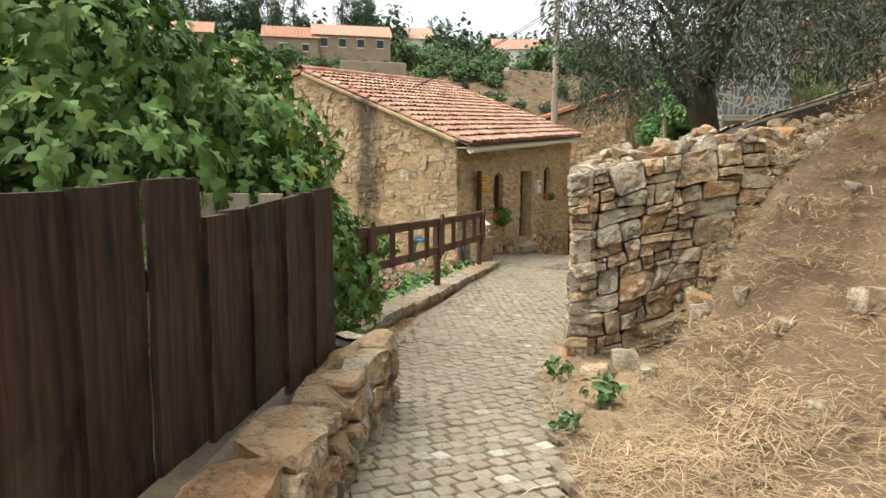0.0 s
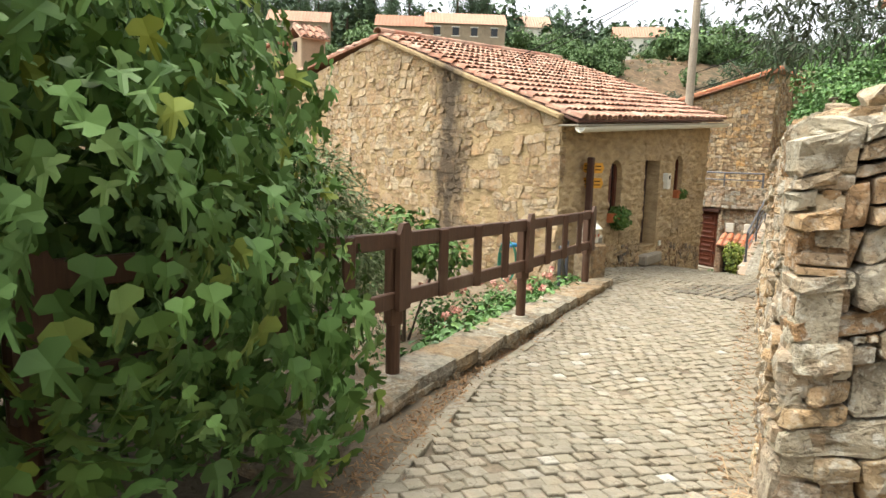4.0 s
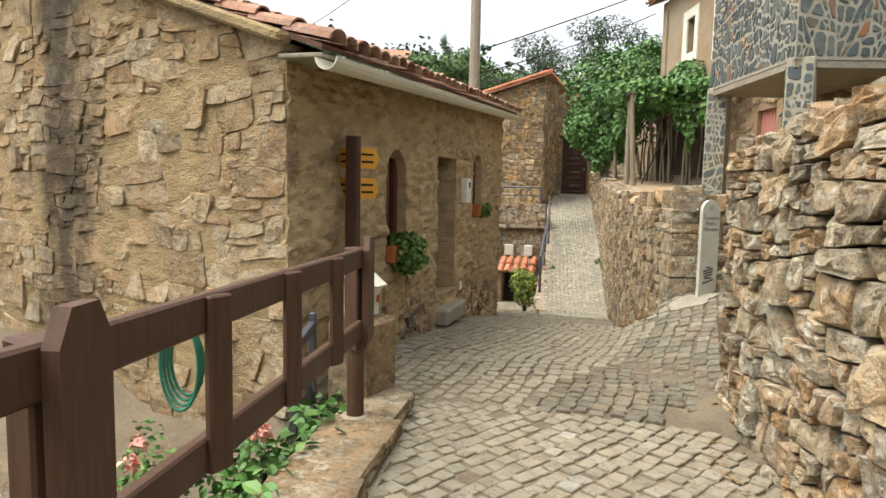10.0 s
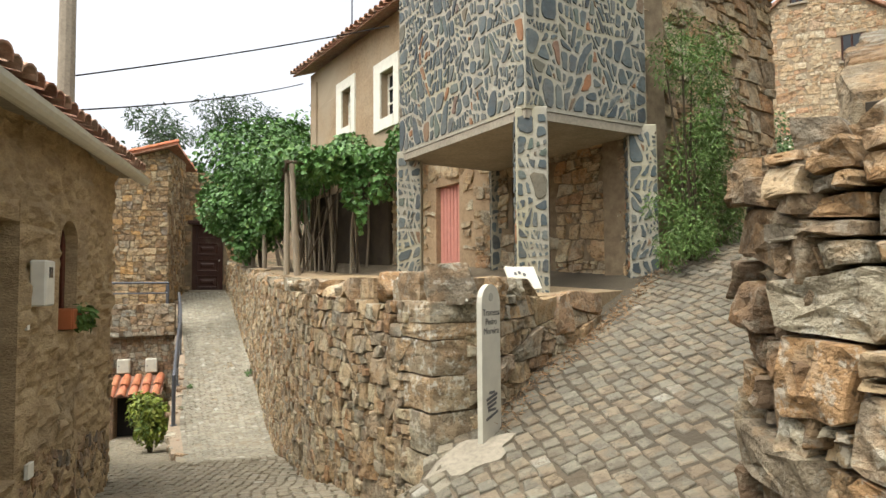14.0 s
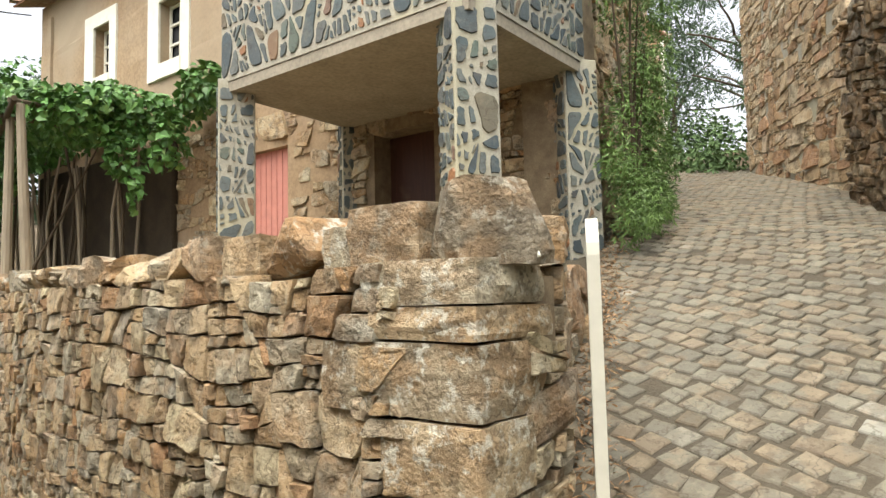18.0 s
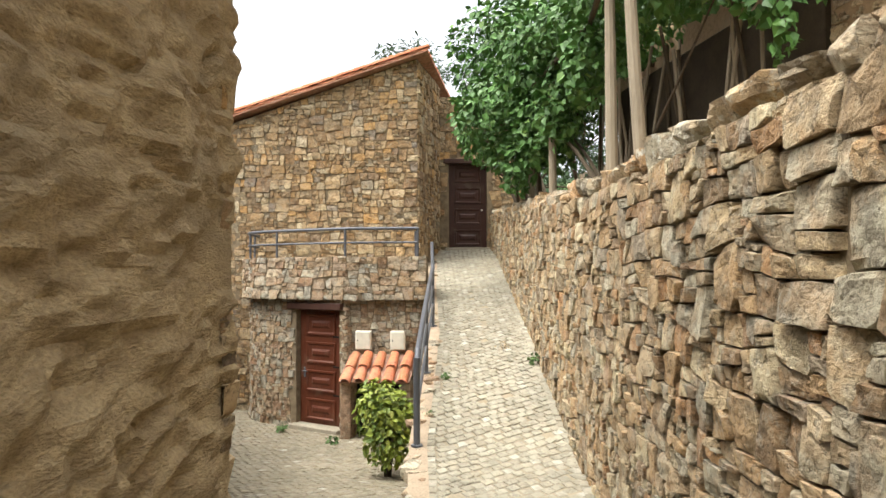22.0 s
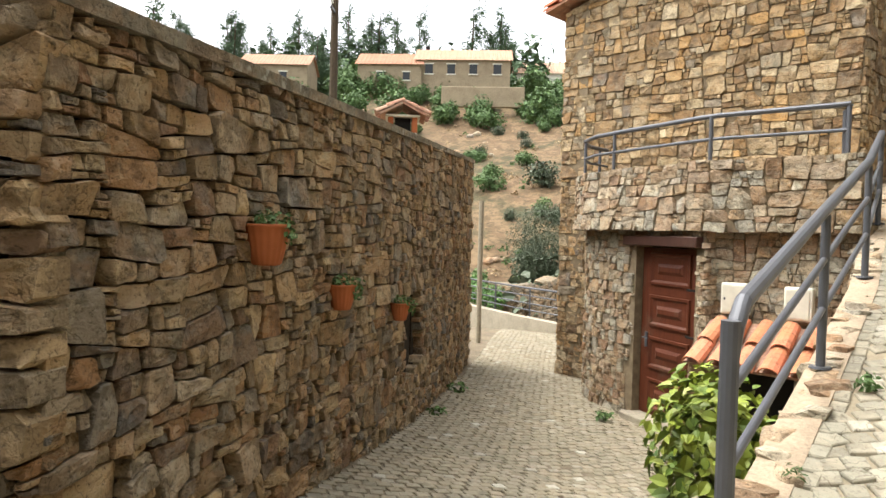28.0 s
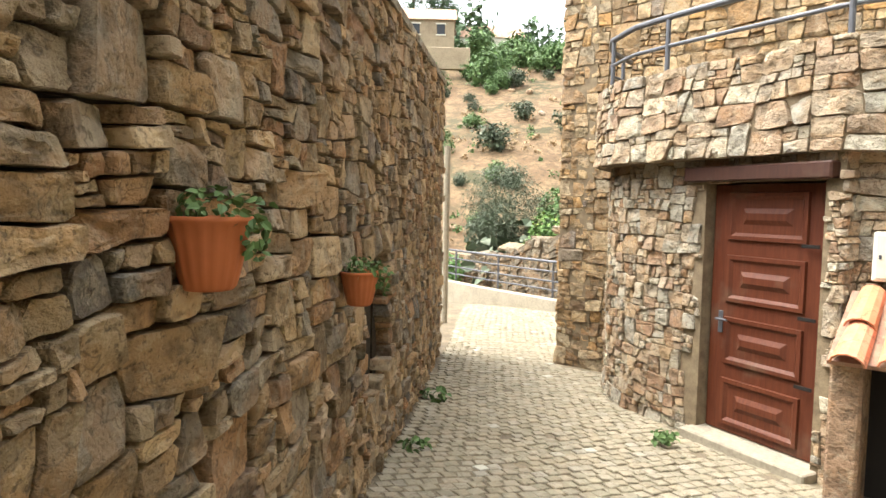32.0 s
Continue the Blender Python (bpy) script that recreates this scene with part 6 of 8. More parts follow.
def leaves(seed, blobs, n, size, kind="leaf", hang=0.0, flat=0.5, shell=0.55, droop=0.22):
    """Many single leaves spread through ellipsoids (centre, radii), denser near their surface."""
    rng = random.Random(seed)
    shapes = {"leaf": [(0, 0), (0.32, 0.25), (0.38, 0.55), (0.2, 0.85), (0, 1.05), (-0.2, 0.85), (-0.38, 0.55), (-0.32, 0.25)],
              "fig": [(0, 0), (0.2, -0.05), (0.47, 0.16), (0.44, 0.33), (0.19, 0.36), (0.37, 0.72), (0.27, 0.84), (0.11, 0.58), (0.09, 1.02), (0, 1.12), (-0.09, 1.02), (-0.11, 0.58), (-0.27, 0.84), (-0.37, 0.72), (-0.19, 0.36), (-0.44, 0.33), (-0.47, 0.16), (-0.2, -0.05)],
              "vine": [(0, 0), (0.34, -0.08), (0.5, 0.35), (0.28, 0.62), (0, 0.95), (-0.28, 0.62), (-0.5, 0.35), (-0.34, -0.08)],
              "thin": [(0, 0), (0.1, 0.3), (0.11, 0.65), (0, 1.0), (-0.11, 0.65), (-0.1, 0.3)],
              "blade": [(0.07, 0), (0.1, 0.5), (0, 1.0), (-0.1, 0.5), (-0.07, 0)]}
    shape = shapes[kind]
    vol = [b[1][0] * b[1][1] * b[1][2] for b in blobs]
    V, F = [], []
    for _ in range(n):
        c, r = rng.choices(blobs, [v ** 0.7 for v in vol])[0]
        d = Vector((rng.gauss(0, 1), rng.gauss(0, 1), rng.gauss(0, 1))).normalized()
        d *= 1 - shell * rng.random() ** 1.6
        p = Vector(c) + Vector((d.x * r[0], d.y * r[1], d.z * r[2]))
        p += Vector((noise.noise(p * 0.9), noise.noise(p * 0.9 + Vector((9, 0, 0))), noise.noise(p * 0.9 + Vector((0, 9, 0))))) * min(r) * 0.35
        up = (Vector((0, 0, 1)) * flat + d.normalized() * (1 - flat) + Vector((rng.gauss(0, 0.45), rng.gauss(0, 0.45), rng.gauss(0, 0.3)))).normalized()
        out = d + Vector((rng.gauss(0, 0.6), rng.gauss(0, 0.6), -hang + rng.gauss(0, 0.4)))
        y = (out - up * out.dot(up))
        y = y.normalized() if y.length > 1e-3 else up.orthogonal().normalized()
        x = y.cross(up)
        s = size * rng.uniform(0.55, 1.25)
        k = len(V)
        for a, b in shape:
            V.append(tuple(p + s * (a * x + b * y + up * (0.35 * abs(a) - droop * b * b))))
        m = len(shape)
        V.append(tuple(p + s * (0.45 * y - 0.06 * up)))
        F += [(k + i, k + (i + 1) % m, k + m) for i in range(m)]
    return V, F


nw = (0.817, 0.577)
for (x, y, z), r, h, sd in (((-2.30, 7.84, -0.18), 0.122, 0.225, 1), ((-3.055, 8.89, -0.575), 0.104, 0.19, 2), ((-4.055, 10.33, -0.885), 0.098, 0.18, 3)):
    wall_pot((x, y, z), r, h, nw, sd)


# ---- trees ----
def limb(rng, p, d, length, r, depth, out, tips, bend=0.35):
    pts, rad = [p.copy()], [r]
    steps = 4
    for k in range(steps):
        d = (d + Vector((rng.gauss(0, bend), rng.gauss(0, bend), rng.gauss(0, bend * 0.6) + 0.05)) * 0.5).normalized()
        p = p + d * length / steps
        pts.append(p.copy())
        rad.append(r * (1 - 0.45 * (k + 1) / steps))
    out.append(tube(pts, rad, 8))
    tips.append(p)
    if depth > 0:
        for _ in range(rng.choice((2, 3))):
            nd = (d + Vector((rng.gauss(0, 0.7), rng.gauss(0, 0.7), rng.gauss(0.1, 0.4)))).normalized()
            limb(rng, pts[rng.choice((2, 3, 4))], nd, length * rng.uniform(0.6, 0.85), r * 0.55, depth - 1, out, tips, bend)


def tree(name, label, at, height, trunk_r, blobs, n, size, mat, seed, kind="leaf", depth=2, hang=0.2, lean=(0, 0), stems=1, flat=0.5, group="", droop=0.22):
    rng = random.Random(seed)
    ob = thing(name, label, "tree", group, at=at)
    wood, tips = [], []
    for s in range(stems):
        d = Vector((lean[0] + (rng.gauss(0, 0.35) if stems > 1 else 0), lean[1] + (rng.gauss(0, 0.35) if stems > 1 else 0), 1)).normalized()
        limb(rng, Vector((0, 0, -0.2)), d, height * 0.5, trunk_r, depth, wood, tips)
    part("trunk", join(*wood), M_BARK, ob, smooth=True)
    crown = part("crown", leaves(seed, blobs, n, size, kind, hang, flat, droop=droop), mat, ob)
    return ob


def offset(at, blobs):
    return [((c[0] - at[0], c[1] - at[1], c[2] - at[2]), r) for c, r in blobs]


at = (0.9, -11.6, -0.1)
tree("fig_tree", "large fig tree with broad lobed green leaves", at, 2.6, 0.09, offset(at, [((0.75, -11.7, 1.9), (1.9, 1.9, 1.7)), ((-0.6, -12.6, 2.3), (2.0, 1.9, 1.9)), ((1.7, -10.95, 1.05), (0.95, 0.85, 1.1)), ((2.2, -12.2, 2.0), (1.1, 1.2, 1.0)), ((2.6, -13.6, 1.7), (1.1, 1.3, 0.95)), ((0.5, -10.3, 1.2), (1.0, 0.8, 1.1)), ((2.75, -11.3, 0.95), (0.6, 0.65, 0.75)), ((2.95, -12.1, 1.3), (0.65, 0.7, 0.85)), ((2.2, -13.4, 2.6), (1.2, 1.3, 0.9)), ((0.8, -13.8, 2.9), (1.5, 1.4, 1.1))]), 21000, 0.128, M_FIG, 201, "fig", stems=4, hang=1.1, flat=0.22, droop=0.40)
at = (5.45, -7.0, 1.75)
tree("olive_tree", "old olive tree with a dark leaning trunk on the bank", at, 3.2, 0.24, offset(at, [((5.3, -7.2, 4.5), (2.0, 1.8, 1.1)), ((4.2, -6.6, 3.5), (0.9, 1.1, 0.9)), ((7.0, -7.8, 4.3), (1.8, 1.8, 1.3)), ((4.8, -8.3, 4.0), (1.1, 0.9, 0.9)), ((6.2, -5.4, 4.2), (1.6, 1.3, 1.1)), ((8.2, -9.0, 3.3), (1.5, 1.4, 1.4)), ((5.2, -8.0, 3.2), (0.8, 0.7, 0.6)), ((6.4, -8.6, 3.6), (1.0, 0.8, 0.8))]), 30000, 0.10, M_OLIVE, 202, "thin", lean=(0.12, -0.05), hang=0.3, depth=3)

# ---- more planting ----
def bush(name, label, at, blobs, n, size, mat, seed, kind="leaf", category="shrub", stems=3, hang=0.2, flat=0.45, group=""):
    rng = random.Random(seed)
    ob = thing(name, label, category, group, at=at)
    wood = []
    for _ in range(stems):
        c, r = rng.choice(blobs)
        top = Vector(c) + Vector((rng.uniform(-0.4, 0.4) * r[0], rng.uniform(-0.4, 0.4) * r[1], 0))
        wood.append(tube([(rng.uniform(-0.05, 0.05), rng.uniform(-0.05, 0.05), -0.15), tuple(top * 0.5 + Vector((rng.uniform(-0.1, 0.1) * r[0], 0, 0))), tuple(top)], [0.02 + 0.02 * r[2], 0.014 + 0.012 * r[2], 0.006], 6))
    part("stem", join(*wood), M_BARK, ob)
    part("foliage", leaves(seed, blobs, n, size, kind, hang, flat), mat, ob)
    return ob


def grass_tuft(name, label, spots, n, length, mat, seed, spread=0.12, lay=0.5):
    """Many thin stalks standing or lying about the spots (x, y, z)."""
    rng = random.Random(seed)
    V, F = [], []
    for _ in range(n):
        x, y, z = rng.choice(spots)
        x, y = x + rng.gauss(0, spread), y + rng.gauss(0, spread)
        a, up = rng.uniform(0, 6.283), rng.uniform(0.05, 1.0) ** (1 + 2 * lay) * (1.1 - lay)
        d = Vector((math.cos(a) * (1 - up * 0.8), math.sin(a) * (1 - up * 0.8), up)).normalized()
        s = Vector((-math.sin(a), math.cos(a), 0)) * rng.uniform(0.0014, 0.0036)
        l = length * (rng.uniform(0.15, 0.7) if rng.random() < 0.75 else rng.uniform(0.7, 1.8))
        p = Vector((x, y, z))
        m, e = p + d * l * 0.55 + Vector((0, 0, 0.03 * l)), p + d * l + Vector((0, 0, -0.12 * l * (1 - up)))
        k = len(V)
        V += [tuple(p - s), tuple(p + s), tuple(m + s), tuple(m - s), tuple(e)]
        F += [(k, k + 1, k + 2, k + 3), (k + 3, k + 2, k + 4)]
    return V, F


at = (2.2, 9.5, 1.5)
bush("grape_vine", "grape vine trained over a timber pergola", at, offset(at, [((2.6, 8.8, 3.85), (1.2, 1.3, 0.26)), ((2.2, 11.0, 3.95), (1.1, 1.5, 0.4)), ((3.3, 7.9, 3.8), (1.0, 0.8, 0.25)), ((2.7, 7.6, 3.6), (0.6, 0.25, 0.28)), ((3.35, 7.45, 3.1), (0.14, 0.16, 0.75)), ((3.7, 7.3, 3.35), (0.25, 0.2, 0.4)), ((3.1, 7.55, 3.3), (0.10, 0.12, 0.5)), ((1.85, 9.6, 3.2), (0.3, 0.4, 0.6)), ((1.6, 11.4, 3.2), (0.4, 0.6, 0.7)), ((1.5, 12.6, 3.2), (0.6, 0.7, 0.9)), ((3.3, 9.8, 4.3), (0.5, 0.9, 0.4)), ((4.1, 7.0, 4.0), (0.3, 0.6, 0.3))]), 9500, 0.115, M_VINE, 211, "vine", "vine", 4)
at = (1.35, 14.2, 1.6)
tree("laurel_tree", "leafy green tree behind the pergola", at, 3.0, 0.08, offset(at, [((1.3, 14.0, 4.6), (1.7, 1.6, 1.4)), ((0.7, 13.2, 3.5), (0.9, 0.9, 0.8)), ((2.2, 14.8, 5.3), (1.5, 1.4, 1.1)), ((0.3, 15.2, 3.8), (0.7, 0.7, 0.9)), ((0.95, 12.9, 2.7), (0.5, 0.6, 0.8)), ((1.6, 12.2, 4.2), (1.0, 1.0, 0.8))]), 12500, 0.125, M_VINE, 212, "leaf", stems=3)
# dark colour for the shade at the back of the pergola
M_PERGSHADE = rough_mat("pergola_shade", (0.035, 0.026, 0.018), (0.06, 0.045, 0.03), 3)
pergola = thing("pergola", "rustic pergola of grey weathered poles", "pergola")
for x, y, lean in ((2.2, 7.6, 0.07), (2.0, 8.25, 0.0), (1.5, 11.6, 0.0), (1.2, 13.0, 0.04)):
    part("pole", tube([(x, y, 1.3), (x - lean, y - lean * 0.5, 2.5), (x - lean * 1.8, y - lean, 3.62)], [0.062, 0.058, 0.05], 9), M_GREYW, pergola)
for a, b in (((2.0, 7.3, 3.62), (1.9, 9.6, 3.62)), ((1.95, 7.55, 3.66), (3.9, 8.2, 3.7)), ((1.9, 8.3, 3.64), (3.75, 8.9, 3.68)), ((1.9, 9.5, 3.62), (1.0, 13.2, 3.7)), ((1.6, 11, 3.66), (3.3, 11.6, 3.7))):
    part("crossbar", tube([a, b], 0.035, 8), M_BARK, pergola)
# added dark slab in place of the deep shade under the vine
part("shade_screen", box(0.1, 4.4, 2.1, 0.02, (3.35, 10.3, 2.5), rz=18), M_PERGSHADE, pergola)
r = random.Random(65)
for k in range(26):
    f = r.uniform(-2.1, 2.1)
    x, y = 3.2 - 0.31 * f + r.uniform(-0.5, -0.05), 10.25 + 0.95 * f
    part("stake", tube([(x, y, 1.45), (x + r.uniform(-0.1, 0.1), y + r.uniform(-0.1, 0.1), 2.5), (x + r.uniform(-0.15, 0.15), y + r.uniform(-0.15, 0.15), r.uniform(3.2, 3.75))], [0.03, 0.025, 0.02], 6), r.choice((M_BARK, M_GREYW)), pergola)
M_FEATHER = leaf_mat("feathery_leaf", [(0.0, (0.11, 0.19, 0.045)), (0.5, (0.15, 0.25, 0.065)), (1.0, (0.065, 0.12, 0.03))])
at = (6.65, 2.15, 1.75)
r = random.Random(64)
sprays = [((6.6, 2.05, 2.6), (0.4, 0.32, 0.7)), ((7.0, 2.25, 2.6), (0.45, 0.32, 0.75))]
for _ in range(34):
    f = r.random()
    w = 1.0 * (1 - 0.45 * f)
    g = r.uniform(-1, 1)
    sprays.append(((6.75 + g * w * 0.9, 2.1 + g * w * 0.4 + r.uniform(-0.25, 0.2), 1.75 + 2.7 * f), (r.uniform(0.1, 0.28), r.uniform(0.1, 0.22), r.uniform(0.12, 0.4))))
bush("climbing_shrub", "tall bright green climber against the house wall", at, offset(at, sprays), 15000, 0.06, M_FEATHER, 213, "thin", stems=12)
at = (-0.72, 10.0, -2.0)
bush("hydrangea", "yellow-green broad-leaved bush below the ramp railing", at, offset(at, [((-0.74, 10.05, -1.22), (0.42, 0.45, 0.36)), ((-0.85, 10.35, -1.15), (0.36, 0.4, 0.34)), ((-0.66, 9.85, -1.5), (0.3, 0.34, 0.34))]), 1500, 0.085, M_LIME, 214, "leaf", stems=6)
at = (0.02, -7.3, -0.5)
bush("camellia", "round shrub with glossy dark leaves", at, offset(at, [((0.02, -7.3, 0.85), (0.6, 0.6, 0.36)), ((0.35, -7.0, 0.7), (0.4, 0.4, 0.3)), ((-0.4, -7.5, 0.6), (0.45, 0.45, 0.35))]), 1500, 0.095, M_FIG, 215, "leaf", stems=5)
M_WISP = leaf_mat("wispy_leaf", [(0.0, (0.13, 0.18, 0.075)), (0.4, (0.18, 0.23, 0.10)), (0.8, (0.09, 0.13, 0.05)), (1.0, (0.24, 0.28, 0.15))], 0.6)
at = (1.0, -9.3, -0.1)
bush("wispy_shrub", "pale wispy grey-green shrub behind the rail fence", at, offset(at, [((1.0, -9.3, 1.0), (0.65, 0.65, 0.85)), ((0.4, -8.9, 0.7), (0.6, 0.6, 0.6)), ((1.2, -9.5, 1.5), (0.35, 0.35, 0.5))]), 6500, 0.085, M_WISP, 219, "thin", stems=12)
at = (-1.6, -8.6, -0.6)
bush("wispy_shrub", "pale wispy grey-green shrub by the gable", at, offset(at, [((-1.7, -8.5, 0.9), (0.9, 0.9, 0.9)), ((-2.8, -7.6, 1.0), (0.8, 0.8, 0.8)), ((-0.6, -9.2, 0.6), (0.7, 0.6, 0.7)), ((-3.8, -7.8, 1.3), (0.9, 0.9, 0.9)), ((-1.2, -9.4, 1.5), (0.8, 0.8, 0.7)), ((-2.6, -8.9, 1.7), (0.9, 0.8, 0.8))]), 15000, 0.09, M_WISP, 216, "thin", stems=9)
M_ROSE = leaf_mat("rose_petal", [(0.0, (0.62, 0.28, 0.24)), (0.5, (0.70, 0.42, 0.36)), (1.0, (0.60, 0.12, 0.12))])
rng = random.Random(8)
for k, (x, y, h) in enumerate(((1.0, -7.6, 0.45), (0.75, -7.0, 0.55), (0.6, -6.3, 0.5), (0.45, -5.7, 0.45), (0.75, -5.3, 0.3), (1.15, -6.3, 0.25), (0.2, -6.9, 0.5))):
    at = (x, y, ground_z(x, y))
    b = bush("rose_bush", "straggly rose bush with pink blooms", at, [((0, 0, h * 0.6), (0.28, 0.28, h * 0.6))], 260, 0.06, M_VINE, 220 + k, "leaf", group="roses in the garden", stems=4)
    for j in range(3):
        part("bloom", leaves(300 + 7 * k + j, [((rng.uniform(-0.2, 0.2), rng.uniform(-0.2, 0.2), h * 1.15 + rng.uniform(0, 0.18)), (0.035, 0.035, 0.03))], 26, 0.04, "leaf", 0, 0.2), M_ROSE, b)
edge = [(kl.at(u)[0].x - 0.45, kl.at(u)[0].y, kz(u) - 0.25) for u in np.linspace(2.0, 7.2, 26)]
tagged(part("garden_plants", join(*(leaves(400 + k, [((x, y, z + 0.12), (0.22, 0.24, 0.2))], 70, 0.085, "leaf", 0.1) for k, (x, y, z) in enumerate(edge))), M_VINE), "low green garden plants along the kerb", "plants", kind="stuff")

# straw, leaf litter and weeds
rng = random.Random(17)
spots = []
while len(spots) < 2600:
    x, y = rng.uniform(4.8, 9.5), rng.uniform(-16.5, -9.4)
    if x > lane_right(y) + 0.1 and noise.noise((x * 0.9, y * 0.9, 2)) > -0.75:
        spots.append((x, y, ground_z(x, y) + 0.005))
tagged(part("dry_grass", grass_tuft("", "", spots, 95000, 0.2, M_STRAW, 18, 0.14, 0.85), M_STRAW), "trampled dry straw on the bank", "dry grass", kind="stuff")
spots = [(x, y, ground_z(x, y) + 0.04) for x, y in ((lane_left(yy) - rng.uniform(0.05, 0.32), yy) for yy in np.linspace(-12, -4.3, 420))]
spots += [(x, y, ground_z(x, y) + 0.02) for x, y in ((lane_right(yy) - rng.uniform(0.0, 0.16), yy) for yy in np.linspace(-10, -3.8, 130))]
spots += [(x, terr_south(x) - rng.uniform(0.06, 0.22), ground_z(x, terr_south(x) - 0.12) + 0.02) for x in np.linspace(3.4, 7.6, 330)]
M_LITTER = leaf_mat("fallen_leaf", [(0.0, (0.34, 0.20, 0.11)), (0.5, (0.26, 0.14, 0.07)), (1.0, (0.42, 0.27, 0.15))], 0.8)
V, F = [], []
for x, y, z in spots:
    for _ in range(7):
        v, f = leaves(rng.randrange(9999), [((x + rng.gauss(0, 0.06), y + rng.gauss(0, 0.06), z), (0.01, 0.01, 0.004))], 1, 0.045, "thin", 0, 0.9)
        k = len(V)
        V += v
        F += [tuple(i + k for i in q) for q in f]
tagged(part("leaf_litter", (V, F), M_LITTER), "dry brown leaves gathered along the wall foot", "leaf litter", kind="stuff")
for k, (x, y, z, s) in enumerate(((0.74, 11.36, ramp_z(11.36), 0.1), (1.2, 10.85, ramp_z(10.85), 0.09), (0.02, 10.27, ramp_z(10.3), 0.06), (-0.02, 9.2, ramp_z(9.2), 0.05), (-5.9, 13.1, -2.4, 0.12), (-4.9, 11.7, -2.3, 0.1), (-2.3, 12.6, -2.36, 0.12), (-3.6, 13.5, -2.38, 0.1), (5.6, -11.6, 0.42, 0.13), (5.1, -11.1, 0.36, 0.10), (5.55, -12.2, 0.4, 0.08))):
    tagged(part("weed", leaves(500 + k, [((0, 0, s * 0.5), (s, s, s * 0.7))], 46, s * 0.62, "blade" if k in (0, 3) else "leaf", 0, 0.3), M_STRAW if k == 0 else M_BUSH), "small green weed growing in a joint", "weed", "weeds").location = (x, y, z)
rng = random.Random(29)
spots = []
while len(spots) < 900:
    x, y = rng.uniform(-4.5, 1.3), rng.uniform(-11, -4.3)
    if x < lane_left(y) - 0.5 and y < -4.25 - 0.214 * x and noise.noise((x * 0.8, y * 0.8, 5)) > -0.2:
        spots.append((x, y, ground_z(x, y) + 0.005))
tagged(part("dry_stalks", grass_tuft("", "", spots, 9000, 0.16, M_LITTER, 30, 0.1, 0.5), M_LITTER), "dry brown stalks and litter on the garden soil", "litter", kind="stuff")
tagged(part("garden_weeds", join(*(leaves(1400 + k, [((x, y, z + 0.1), (0.16, 0.16, 0.16))], 34, 0.06, "leaf", 0.1) for k, (x, y, z) in enumerate(spots[::7]))), M_VINE), "low weeds scattered over the garden bed", "weeds", kind="stuff")
# fallen stones below the dry wall
rng = random.Random(23)
for k, (x, y, w, h) in enumerate(((5.35, -10.85, 0.26, 0.16), (5.75, -10.75, 0.24, 0.22), (6.1, -10.5, 0.22, 0.2), (5.6, -11.1, 0.16, 0.07), (5.95, -11.2, 0.2, 0.08), (6.4, -11.0, 0.16, 0.14), (6.7, -11.6, 0.15, 0.1), (7.1, -11.9, 0.2, 0.16), (7.4, -11.1, 0.34, 0.22), (7.6, -12.2, 0.2, 0.13), (6.9, -12.4, 0.14, 0.1), (6.5, -12.0, 0.10, 0.06), (7.9, -11.4, 0.26, 0.2), (6.0, -10.1, 0.3, 0.3), (5.5, -10.5, 0.22, 0.28), (7.3, -10.4, 0.3, 0.14), (6.2, -11.4, 0.09, 0.06), (6.6, -10.7, 0.12, 0.09), (7.0, -11.2, 0.1, 0.07), (7.2, -12.6, 0.12, 0.08), (6.3, -12.5, 0.08, 0.05), (7.9, -12.3, 0.3, 0.16), (6.8, -10.2, 0.2, 0.14), (5.9, -11.7, 0.07, 0.05), (7.6, -10.8, 0.16, 0.12), (8.3, -11.9, 0.24, 0.18))):
    boulder("fallen_stone", (x, y, ground_z(x, y) + h * 0.22), (w, w * rng.uniform(0.6, 0.9), h), M_DRY, None, rng.uniform(0, 180), 40 + k, "pale angular stone fallen from the dry wall", "fallen stones", tilt=rng.uniform(-20, 20))

# ---- street things ----
pole = thing("utility_pole", "grey concrete utility pole with a street lamp", "utility pole", at=(-0.86, 4.72, 0))
part("shaft", tube([(0, 0, -1.4), (0, 0, 3), (0, 0, 7.4)], [0.125, 0.11, 0.09], 10), M_CONC, pole)
lamp = part("lamp_arm", tube([(0.05, 0, 6.0), (0.35, 0.22, 6.2), (0.75, 0.48, 6.2)], 0.025, 8), M_IRON, pole)
part("lamp_head", moved(box(0.5, 0.2, 0.09, 0.03), pose(0.95, 0.62, 6.19, 0, 4, 33)), M_CREAM, lamp)


def wire(a, b, sag, r=0.012):
    a, b = Vector(a), Vector(b)
    return tube([tuple(a.lerp(b, f) - Vector((0, 0, 4 * sag * f * (1 - f)))) for f in np.linspace(0, 1, 16)], r, 5)


cables = thing("overhead_cable", "thin black overhead cables from the pole", "cable")
for a, b, s in (((-0.86, 4.72, 7.0), (-3.6, 0.2, 4.15), 0.1), ((-0.86, 4.72, 4.15), (3.9, 7.6, 6.4), 0.05), ((-0.86, 4.72, 3.7), (2.4, 12.0, 6.5), 0.1), ((-0.86, 4.72, 7.1), (-16.3, 17.9, 6.9), 0.5)):
    part("cable", wire(a, b, s), M_BLACK, cables)

